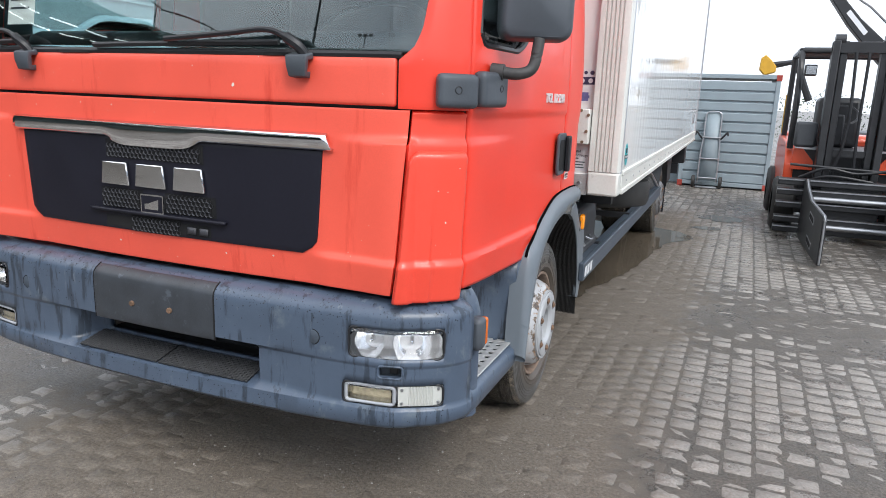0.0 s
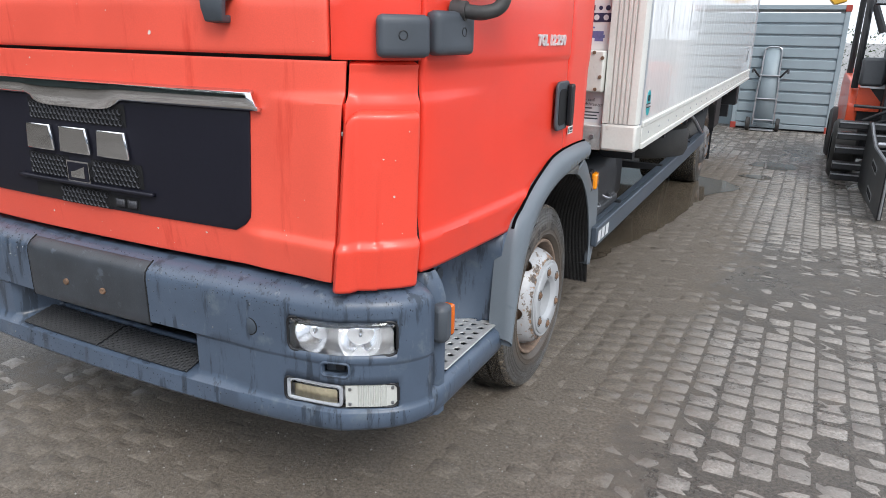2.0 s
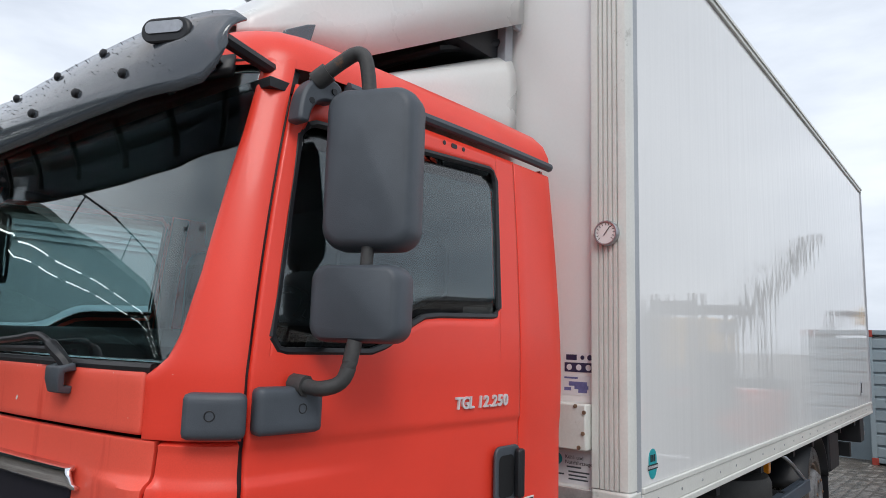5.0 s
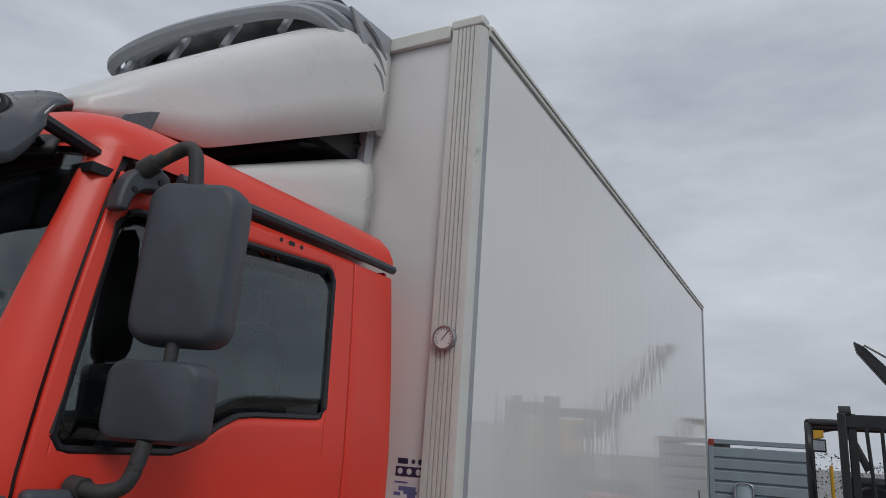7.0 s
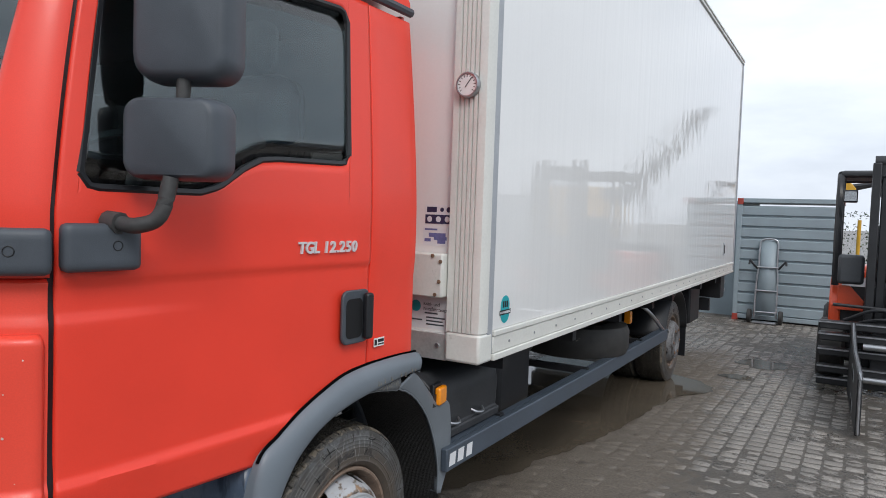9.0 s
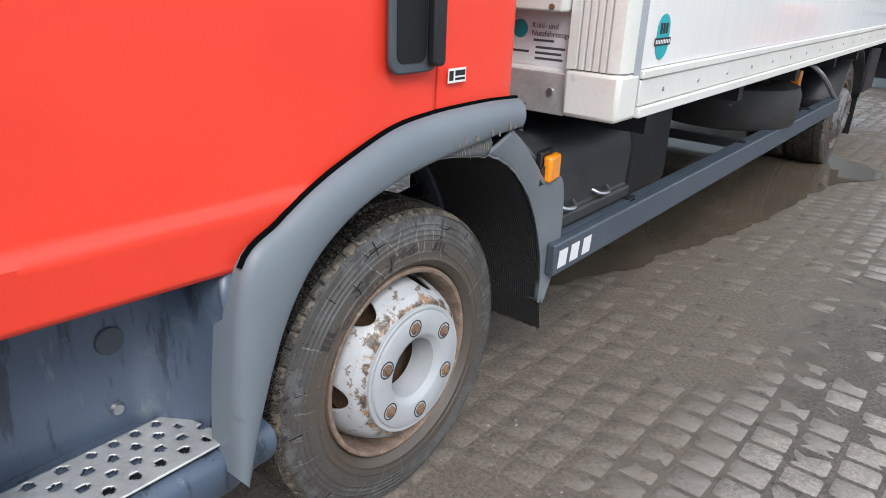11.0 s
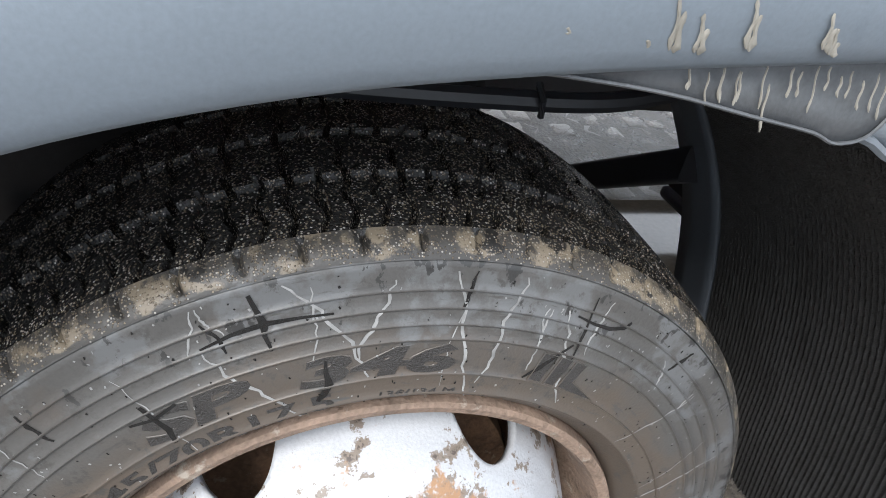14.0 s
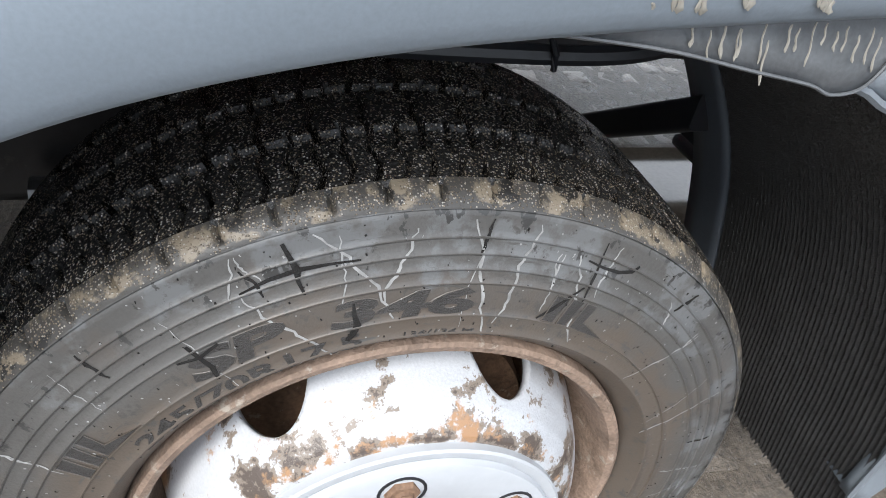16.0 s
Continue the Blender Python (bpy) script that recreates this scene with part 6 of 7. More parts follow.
# ---- cargo body ----
X, Y0, Y1, Z0, Z1 = 1.285, 1.81, 8.45, 0.93, 3.49
cargo = part("cargo_body", box(-X + 0.02, X - 0.02, Y0 + 0.015, Y1, Z0 + 0.01, Z1 - 0.004), WHITE, truck, "white refrigerated cargo body", smooth=False)
for side in (1, -1):
    def sx(a, b):
        return sorted((side * a, side * b))
    part("side_panel", box(*sx(X - 0.019, X), Y0 + 0.10, Y1 - 0.03, Z0 + 0.125, Z1 - 0.06), WHITE, cargo, "glossy white side panel reflecting the yard", smooth=False)
    part("bottom_lip", box(*sx(X - 0.019, X + 0.014), Y0 + 0.098, Y1, Z0, Z0 + 0.028), CREAM, cargo, bevel=0.004)
    part("rivet_rail", box(*sx(X - 0.019, X + 0.006), Y0 + 0.098, Y1, Z0 + 0.030, Z0 + 0.098), CREAM, cargo, "white rivet rail", bevel=0.003)
    part("upper_lip", box(*sx(X - 0.019, X + 0.012), Y0 + 0.098, Y1, Z0 + 0.100, Z0 + 0.123), CREAM, cargo, bevel=0.004)
    part("top_rail", box(*sx(X - 0.03, X + 0.014), Y0 + 0.05, Y1, Z1 - 0.058, Z1), CREAM, cargo, "white roof edge rail", bevel=0.006)
    part("top_rail_lip", box(*sx(X + 0.0145, X + 0.022), Y0 + 0.05, Y1, Z1 - 0.03, Z1 - 0.012), CREAM, cargo)
    part("seal_strip", box(*sx(X - 0.018, X + 0.002), Y0 + 0.052, Y0 + 0.096, Z0 + 0.03, Z1 - 0.062), GREYW, cargo, "grey sealant strip", bevel=0.001)
    part("rear_post", box(*sx(X - 0.018, X + 0.010), Y1 - 0.028, Y1 + 0.02, Z0, Z1), GREYW, cargo, "grey rear door post", bevel=0.004)
    # fluted corner profile
    prof = [(X + 0.003, Y0 + 0.05), (X + 0.003, Y0 + 0.012), (X - 0.006, Y0 - 0.012), (X - 0.03, Y0 - 0.018)]
    for k in range(5):
        u = X - 0.036 - 0.020 * k
        prof += [(u, Y0 - 0.018), (u - 0.002, Y0 - 0.009), (u - 0.006, Y0 - 0.009), (u - 0.008, Y0 - 0.018), (u - 0.0195, Y0 - 0.018)]
    prof += [(X - 0.15, Y0 - 0.018), (X - 0.153, Y0 + 0.012)]
    part("corner_post", grid([[(side * x, y, z) for x, y in prof] for z in (Z0 + 0.12, 2.0, Z1 - 0.03)]), CREAM, cargo, "cream fluted corner profile", angle=25)
    part("corner_foot", box(*sx(X - 0.154, X + 0.004), Y0 - 0.021, Y0 + 0.096, Z0 - 0.002, Z0 + 0.118), CREAM, cargo, "white corner casting", bevel=0.012)
    part("corner_cap", box(*sx(X - 0.16, X + 0.006), Y0 - 0.022, Y0 + 0.05, Z1 - 0.03, Z1 + 0.02), CREAM, cargo, bevel=0.01)
    for k in range(24):
        part("rivet", disc(side * (X + 0.006), Y0 + 0.25 + 0.27 * k, Z0 + 0.062, 0.006, 0.003 * side, "x", 8), STEEL, cargo)
part("top_front_rail", box(-X + 0.17, X - 0.17, Y0 - 0.012, Y0 + 0.014, Z1 - 0.06, Z1 + 0.012), CREAM, cargo, bevel=0.006)
part("front_sill", box(-1.13, 1.13, Y0 - 0.006, Y0 + 0.014, Z0 - 0.005, Z0 + 0.105), ALU, cargo, "bare aluminium front sill", bevel=0.003)
for x in (1.09, 0.95):
    part("sill_bolt", disc(x, Y0 - 0.006, 0.985, 0.010, -0.008, "y", 12), STEEL, cargo)
# dial, stickers, junction box
g = part("temperature_gauge", spin([(0.0, 0.050), (-0.022, 0.050), (-0.026, 0.047), (-0.026, 0.043), (-0.020, 0.0425), (-0.020, 0.0)], 36, "y", m=Matrix.Translation((1.205, Y0 - 0.018, 2.024))), STEEL, cargo, "round dial thermometer")
part("dial_face", disc(1.205, Y0 - 0.0385, 2.024, 0.042, -0.0006, "y", 32), WHITE, g)
for k in range(13):
    a = radians(-130 + 260 * k / 12)
    flat_box("dial_mark", -0.0012, 0.0012, -0.0006, 0.0, 0.030, 0.039, BLACK, g, "", 0).matrix_basis = Matrix.Translation((1.205, Y0 - 0.0395, 2.024)) @ Matrix.Rotation(a, 4, "Y")
flat_box("dial_hand", -0.0016, 0.0016, -0.0006, 0.0, -0.012, 0.034, BLACK, g, "", 0).matrix_basis = Matrix.Translation((1.205, Y0 - 0.0405, 2.024)) @ Matrix.Rotation(radians(38), 4, "Y")
BLUEP = mat("blue_print", (0.14, 0.15, 0.33), 0.4, var=0.2)
TEAL = mat("teal_print", (0.02, 0.36, 0.40), 0.35, var=0.05)
STICK = mat("sticker_white", (0.72, 0.73, 0.75), 0.35, var=0.03)
NAVY = mat("navy_print", (0.035, 0.035, 0.085), 0.4, var=0.1)
yf = Y0 + 0.0148


def sticker(name, x0, x1, z0, z1, m, label, par, lift=0.001):
    return flat_box(name, x0, x1, yf - lift, yf, z0, z1, m, par, label, 0)


st = sticker("sticker", 1.0, 1.128, 1.478, 1.556, STICK, "white and navy sticker with round symbols", cargo)
sticker("sticker_band", 1.001, 1.127, 1.479, 1.516, NAVY, "", st, 0.0016)
sticker("sticker_bar", 1.008, 1.055, 1.526, 1.548, NAVY, "", st, 0.0016)
for x in (1.022, 1.064, 1.106):
    part("sticker_dot", disc(x, yf - 0.0017, 1.4975, 0.012, -0.0006, "y", 16), STICK, st)
part("sticker_dot", disc(1.112, yf - 0.0015, 1.537, 0.011, -0.0006, "y", 16), NAVY, st)
part("sticker_dot", disc(1.080, yf - 0.0015, 1.537, 0.009, -0.0006, "y", 10), NAVY, st)
st2 = sticker("sticker", 0.992, 1.112, 1.388, 1.466, STICK, "white sticker with a blue map", cargo)
for x0, x1, z0, z1 in ((1.000, 1.06, 1.452, 1.459), (1.02, 1.10, 1.424, 1.441), (1.045, 1.106, 1.412, 1.426), (1.062, 1.10, 1.398, 1.413), (1.0, 1.03, 1.405, 1.418)):
    sticker("sticker_map", x0, x1, z0, z1, BLUEP, "", st2, 0.0016)
jb = part("junction_box", box(0.93, 1.128, Y0 - 0.055, Y0 + 0.012, 1.185, 1.360), CREAM, cargo, "cream junction box with rusty screws", bevel=0.006)
for x, z in ((1.085, 1.352), (1.122, 1.33), (1.10, 1.197), (1.117, 1.25)):
    part("box_screw", disc(x, Y0 - 0.055, z, 0.008, -0.005, "y", 10), RUST, jb)
sg = sticker("info_plate", 0.935, 1.122, 1.045, 1.165, STICK, "pale metal information plate", cargo)
place = lambda bm, x, z: place_text(bm, lambda u, v, w: Vector((x + u, yf - 0.0018 - w, z + v)))
part("plate_words", place(text_mesh("K\u00fchl- und", 0.020, 0.0002), 1.005, 1.140), BLACK, sg)
part("plate_words", place(text_mesh("Nutzfahrzeuge", 0.020, 0.0002), 1.005, 1.120), BLACK, sg)
for k, (x0, x1, z) in enumerate(((1.012, 1.075, 1.106), (0.95, 1.0, 1.075), (1.02, 1.11, 1.088), (1.02, 1.10, 1.074), (1.02, 1.105, 1.060))):
    sticker("plate_bar", x0, x1, z, z + 0.006, GREYD, "", sg, 0.0016)
part("plate_emblem", disc(0.968, yf - 0.001, 1.135, 0.024, -0.0008, "y", 20), TEAL, sg)
em = part("round_emblem", prism(rounded(0.082, 0.116, 0.041, 8), lambda a, b, d: Vector((X + 0.0005 + d, 2.02 + a, 1.13 + b)), 0.0012), TEAL, cargo, "teal oval emblem sticker with dark band")
flat_box("emblem_band", X + 0.0018, X + 0.0024, 1.968, 2.072, 1.108, 1.128, BLACK, em, "", 0)
for k in range(9):
    flat_box("emblem_tick", X + 0.0025, X + 0.0029, 1.974 + 0.0107 * k, 1.980 + 0.0107 * k, 1.113, 1.123, STICK, em, "", 0)
for k in range(3):
    flat_box("emblem_mark", X + 0.0018, X + 0.0024, 1.995 + 0.018 * k, 2.008 + 0.018 * k, 1.138, 1.165, BLACK, em, "", 0)
fl = flat_box("flap_latch", X, X + 0.008, 7.66, 7.76, 1.16, 1.30, GREYW, cargo, "small grey side latch", 0.004)
# flat black patch paints the shade in the latch
flat_box("latch_recess", X + 0.008, X + 0.0095, 7.685, 7.735, 1.18, 1.28, GAP_SHADE, fl, "", 0)

# refrigeration unit over the cab: a wedge whose lower edge climbs towards the cargo body
def wedge(y0, y1, top, foot, half, n=20):
    """Sections across the cab from y0 to y1, square-shouldered with rounded edges."""
    rows = []
    for k in range(n + 1):
        y = y0 + (y1 - y0) * k / n
        zt, zb, w = top(y), foot(y), half(y)
        h = zt - zb
        side = [(1.0, 0.0), (1.0, 0.35), (1.0, 0.62), (0.995, 0.78), (0.975, 0.88), (0.93, 0.945), (0.85, 0.975), (0.6, 0.99), (0.3, 1.0)]
        sec = [(w * f, zb + h * g) for f, g in side] + [(0.0, zt)] + [(-w * f, zb + h * g) for f, g in side[::-1]]
        rows.append([(x, y, z) for x, z in sec])
    return grid(rows)


shroud_foot = lambda y: lerp_at([(0.40, 2.47), (0.82, 2.51), (1.79, 3.01)], y)
shroud_top = lambda y: lerp_at([(0.40, 2.485), (0.48, 2.56), (0.62, 2.70), (0.85, 2.90), (1.10, 3.11), (1.35, 3.31), (1.50, 3.41), (1.62, 3.46), (1.79, 3.49)], y)
unit = part("refrigeration_unit", wedge(0.42, 1.795, shroud_top, shroud_foot, lambda y: lerp_at([(0.42, 0.66), (0.6, 0.73), (0.9, 0.775), (1.79, 0.785)], y), 28), FAIR, truck,
            "white refrigeration unit shroud above the cab", solid=0.02)
part("air_deflector", wedge(0.92, 1.79, lambda y: lerp_at([(0.92, 2.47), (1.0, 2.52), (1.79, 2.885)], y), lambda y: 2.42, lambda y: 0.76, 12), FAIR, truck, "white roof air deflector below the cooling unit", solid=0.015)
for k in range(3):
    z, y = 3.36 + 0.07 * k, 1.26 + 0.09 * k
    pts = smooth_path([(-0.62, 1.79, z - 0.08), (-0.60, y + 0.2, z - 0.03), (-0.52, y, z), (0.0, y - 0.06, z + 0.02), (0.62, y, z), (0.74, y + 0.2, z - 0.03), (0.765, 1.79, z - 0.10)], 8)
    part("grille_rib", tube(pts, 0.033, 8), GREYW, unit, "grey curved grille rib")
for x in (-0.5, -0.15, 0.2, 0.55):
    part("rib_web", tube([(x, 1.30, 3.30), (x, 1.42, 3.58)], 0.02, 6), GREYW, unit)
part("unit_core", box(-0.66, 0.66, 1.46, 1.79, 3.30, 3.60), DARKMETAL, unit, "dark condenser behind the ribs", bevel=0.02)
part("unit_underside", box(-0.70, 0.70, 1.45, 1.79, 2.84, 3.0), DARKMETAL, unit, "dark condenser parts")
for side in (1, -1):
    edge = [(1.46, 3.47), (1.795, 3.50), (1.795, 2.975), (1.745, 2.975), (1.66, 3.16), (1.56, 3.36)]
    part("unit_side", prism(edge, lambda a, b, d: Vector((side * (0.775 + d), a, b)), 0.018), GREYW, unit, "grey side frame of the cooling unit", bevel=0.004)
    for k in range(3):
        part("side_louvre", tube(smooth_path([(side * 0.795, 1.56 + 0.05 * k, 3.455 - 0.085 * k), (side * 0.800, 1.66 + 0.03 * k, 3.425 - 0.085 * k), (side * 0.796, 1.755, 3.36 - 0.085 * k)], 4), 0.012, 6), GREYW, unit, "grey louvre ridge")
part("unit_post", box(0.70, 0.745, 1.74, 1.80, 2.80, 3.02), GREYW, unit, bevel=0.004)
part("unit_pipe", tube([(0.25, 1.30, 2.74), (0.60, 1.45, 2.82), (0.70, 1.76, 2.93)], 0.022, 8), BLACK, unit)
for z in (3.10, 3.25, 3.38):
    part("unit_bolt", disc(0.793, 1.775, z, 0.010, 0.006, "x", 10), BLACK, unit)

# ---- under the body ----
part("chassis_rail", box(0.34, 0.42, 1.5, 8.2, 0.60, 0.82), DARKMETAL, truck, "black chassis rail", bevel=0.005)
part("chassis_rail", box(-0.42, -0.34, 1.5, 8.2, 0.60, 0.82), DARKMETAL, truck, "black chassis rail", bevel=0.005)
for y in (2.2, 3.1, 4.0, 4.9, 5.6, 6.9, 7.8):
    part("cross_member", box(-1.2, 1.2, y, y + 0.06, 0.83, 0.925), DARKMETAL, truck)
part("box_floor_edge", box(-1.2, 1.2, 1.86, 8.4, 0.915, 0.93), DARKMETAL, truck)
guard = part("side_guard", box(1.125, 1.155, 1.80, 5.70, 0.468, 0.565), RAILP, truck, "grey-blue steel side guard rail", bevel=0.006)
part("guard_lip", box(1.09, 1.125, 1.80, 5.70, 0.558, 0.566), RAILP, guard)
for k, y in enumerate((1.845, 1.915, 1.99)):
    pts = [(-0.026, -0.026), (0.022, -0.026), (0.028, 0.026), (-0.02, 0.026)]
    part("guard_mark", prism(pts, lambda a, b, d, y=y: Vector((1.1555 + d, y + a, 0.515 + b)), 0.0015), STICK, guard, "plain white painted mark")
part("guard_bracket", tube(smooth_path([(1.13, 5.62, 0.56), (1.05, 5.40, 0.74), (0.9, 5.35, 0.84)], 4), 0.016, 8), STEEL, guard)
for y in (2.35, 3.6, 4.9):
    part("guard_stay", box(0.42, 1.125, y, y + 0.04, 0.535, 0.575), DARKMETAL, guard)
# plain box added to stop light passing under the body
part("under_frame", box(-0.33, 0.33, 2.3, 7.9, 0.48, 0.915), DARKMETAL, truck, "dark box added for driveline and frame, keeping the underbody dark", bevel=0.02)
part("fuel_tank", box(0.45, 0.98, 2.62, 3.05, 0.46, 0.86), DARKMETAL, truck, "black fuel tank", bevel=0.04)
part("far_side_guard", box(-1.155, -1.125, 1.80, 5.70, 0.468, 0.565), RAILP, truck)
bm = bmesh.new()
prof = [(0.62, 0.57), (1.05, 0.575), (1.09, 0.585), (1.09, 0.60), (1.072, 0.605), (1.074, 0.74), (1.060, 0.80), (1.02, 0.832), (0.62, 0.85)]
grid([[(x, y, z) for x, z in prof] for y in (1.775, 1.785, 2.36, 2.375)], bm)
BOXP = mat("dull_black_box_plastic", (0.030, 0.032, 0.036), 0.5, var=0.2, scale=10, fine=300, fine_bump=0.15, dirt=(0.06, 0.062, 0.065), dirt_amount=0.3, dirt_scale=8)
tb = part("battery_box", bm, BOXP, truck, "black plastic battery box cover", solid=0.02, bevel=0.012)
for y in (1.795, 2.375):
    part("box_end", prism([(x, z) for x, z in prof], lambda a, b, d, y=y: Vector((a, y - 0.01 + d, b)), 0.012), BOXP, tb)
for k in range(6):
    part("cover_rib", tube([(0.66, 1.86 + 0.085 * k, 0.850), (1.02, 1.86 + 0.085 * k, 0.833), (1.061, 1.86 + 0.085 * k, 0.80), (1.075, 1.86 + 0.085 * k, 0.74)], 0.008, 6), BOXP, tb)
for y in (1.90, 2.12):
    part("box_latch", tube(smooth_path([(1.08, y, 0.65), (1.11, y + 0.02, 0.635), (1.115, y + 0.07, 0.63), (1.09, y + 0.10, 0.64)], 5), 0.006, 6), STEEL, tb, "bent wire latch")
    part("latch_foot", disc(1.075, y, 0.66, 0.016, 0.012, "x", 12), STEEL, tb)
part("box_strap", box(1.03, 1.082, 2.19, 2.23, 0.62, 0.67), STEEL, tb)
# spare wheel lying flat, tank, rear fender
spare = part("spare_wheel", spin([(-0.11, 0.24), (-0.12, 0.30), (-0.10, 0.375), (-0.06, 0.392), (0.06, 0.392), (0.10, 0.375), (0.12, 0.30), (0.11, 0.24), (0.02, 0.20), (0.0, 0.0)][::-1], 48, "z", m=pose(0.80, 4.25, 0.665)), RUBBER, truck, "spare wheel slung under the body")
part("spare_rim", spin([(0.05, 0.0), (0.05, 0.12), (0.09, 0.16), (0.112, 0.235)], 36, "z", m=pose(0.80, 4.25, 0.665)), GREYW, spare)
for y, x in ((4.86, 1.02), (4.42, 0.92)):
    flat_box("amber_reflector", x - 0.02, x + 0.03, y - 0.03, y + 0.03, 0.70, 0.80, ORANGE, truck, "amber side reflector", 0.006)
part("air_tank", spin([(-0.35, 0.0), (-0.35, 0.09), (-0.30, 0.13), (0.30, 0.13), (0.35, 0.09), (0.35, 0.0)], 28, "y", m=Matrix.Translation((0.62, 3.35, 0.72))), DARKMETAL, truck, "dark air tank")
part("exhaust_shield", box(0.50, 0.80, 2.75, 3.10, 0.55, 0.78), STEEL, truck, "crumpled bright heat shield", bevel=0.03)
for side in (1, -1):
    pts = [(side * 1.09, 6.18 - 0.47 * math.cos(radians(a)), 0.38 + 0.47 * math.sin(radians(a))) for a in range(10, 171, 8)]
    part("rear_fender", grid([[(side * 0.66, p[1], p[2]) for p in pts], [(side * 1.13, p[1], p[2]) for p in pts]]), BLACK, truck, "black plastic rear fender", solid=0.015)
    part("rear_flap", box(*sorted((side * 0.68, side * 1.12)), 6.66, 6.675, 0.16, 0.55), BLACK, truck)
part("rear_box", box(0.72, 1.10, 6.95, 7.45, 0.45, 0.82), DARKMETAL, truck, "black stowage box", bevel=0.02)
part("rear_axle", tube([(-0.8, 6.18, 0.38), (0.8, 6.18, 0.38)], 0.10, 12), DARKMETAL, truck)
part("tail_lift", box(-1.2, 1.2, 8.20, 8.46, 0.62, 0.90), DARKMETAL, truck, "dark folded tail lift", bevel=0.01)
for z in (0.70, 0.80):
    part("lift_bar", tube([(0.6, 8.5, z), (1.2, 8.5, z)], 0.025, 8), STEEL, truck)
part("tail_lamp", box(1.02, 1.16, 7.70, 7.78, 0.52, 0.66), BLACK, truck)
part("under_hose", tube(smooth_path([(0.9, 7.2, 0.80), (1.02, 7.5, 0.70), (1.0, 7.8, 0.78)], 6), 0.02, 8), BLACK, truck)


# ---- yard: container, trolley, forklift, machines behind ----
def container_wall(name, label, m, w=1.46, h=1.93, d=2.4):
    c = thing(name, label, "container", m)
    n = 10
    rows = []
    for k in range(n):
        z0 = 0.10 + (h - 0.2) * k / n
        dz = (h - 0.2) / n
        for f, o in ((0.0, 0.03), (0.10, 0.0), (0.80, 0.0), (0.90, 0.03)):
            rows.append([(0.05, o, z0 + dz * f), (w - 0.05, o, z0 + dz * f)])
    part("corrugated_wall", grid(rows), CONT, c, "grey horizontally ribbed steel wall", smooth=False, solid=0.01)
    for x in (0.0, w - 0.07):
        part("corner_post", box(x, x + 0.07, -0.015, 0.06, 0.02, h), CONT, c, bevel=0.006)
        for z in (0.0, h - 0.10):
            part("corner_casting", box(x - 0.004, x + 0.082, -0.022, 0.08, z, z + 0.10), REDOX, c, "rusty red corner casting", bevel=0.006)
    part("top_beam", box(0.0, w, -0.012, 0.06, h - 0.07, h), CONT, c, bevel=0.006)
    part("bottom_beam", box(0.0, w, -0.012, 0.06, 0.03, 0.10), CONT, c, bevel=0.006)
    part("side_wall", box(w - 0.06, w - 0.02, 0.06, d, 0.05, h - 0.01), CONT, c)
    part("side_wall", box(0.02, 0.06, 0.06, d, 0.05, h - 0.01), CONT, c)
    part("roof_sheet", box(0.0, w, 0.06, d, h - 0.03, h), CONT, c)
    part("floor_beam", box(0.0, w, 0.06, d, 0.0, 0.10), DARKMETAL, c)
    return c


REDOX = mat("red_oxide_steel", (0.33, 0.045, 0.03), 0.6, var=0.2, dirt=(0.15, 0.06, 0.03), dirt_amount=0.2)
container_wall("container", "grey ribbed steel container with red corner castings", pose(0.94, 11.22, 0))
box2 = thing("stacked_panel", "pale grey panel standing behind the container", "panel")
part("panel", box(-2.6, 0.90, 11.7, 11.8, 0, 1.9), CONT, box2)

# steel trolley leaning on the container
tr = thing("sack_trolley", "steel sack trolley leaning on the grey container", "trolley", pose(1.43, 11.05, 0))
lean = lambda x, z, o=0.0: (x, 0.13 * z / 1.3 + o, z)
for sx_ in (-1, 1):
    part("frame_rail", tube(smooth_path([lean(sx_ * 0.155, 0.08), lean(sx_ * 0.15, 0.6), lean(sx_ * 0.13, 0.9), lean(sx_ * 0.125, 1.22), lean(sx_ * 0.08, 1.29), lean(0.0, 1.30)], 5), 0.014, 8), STEEL, tr)
    part("wheel", spin([(-0.03, 0.0), (-0.03, 0.09), (-0.02, 0.105), (0.02, 0.105), (0.03, 0.09), (0.03, 0.0)], 24, m=Matrix.Translation((sx_ * 0.22, -0.02, 0.105))), RUBBER, tr, "black trolley wheel")
    part("handle", tube(smooth_path([lean(sx_ * 0.15, 0.84), lean(sx_ * 0.20, 0.90, -0.04), lean(sx_ * 0.25, 0.96, -0.05), lean(sx_ * 0.26, 0.90, -0.06)], 4), 0.016, 8), BLACK, tr)
part("back_sheet", grid([[lean(x, z, 0.008) for x in (-0.13, 0.13)] for z in (0.12, 0.7, 1.27)]), CONT, tr, "grey back sheet", solid=0.006)
for z in (0.17, 0.50, 0.86):
    part("cross_bar", tube([lean(-0.15, z, -0.012), lean(0.15, z, -0.012)], 0.013, 8), STEEL, tr)
part("toe_plate", box(-0.17, 0.17, -0.14, 0.02, 0.01, 0.03), STEEL, tr, "steel toe plate", bevel=0.004)

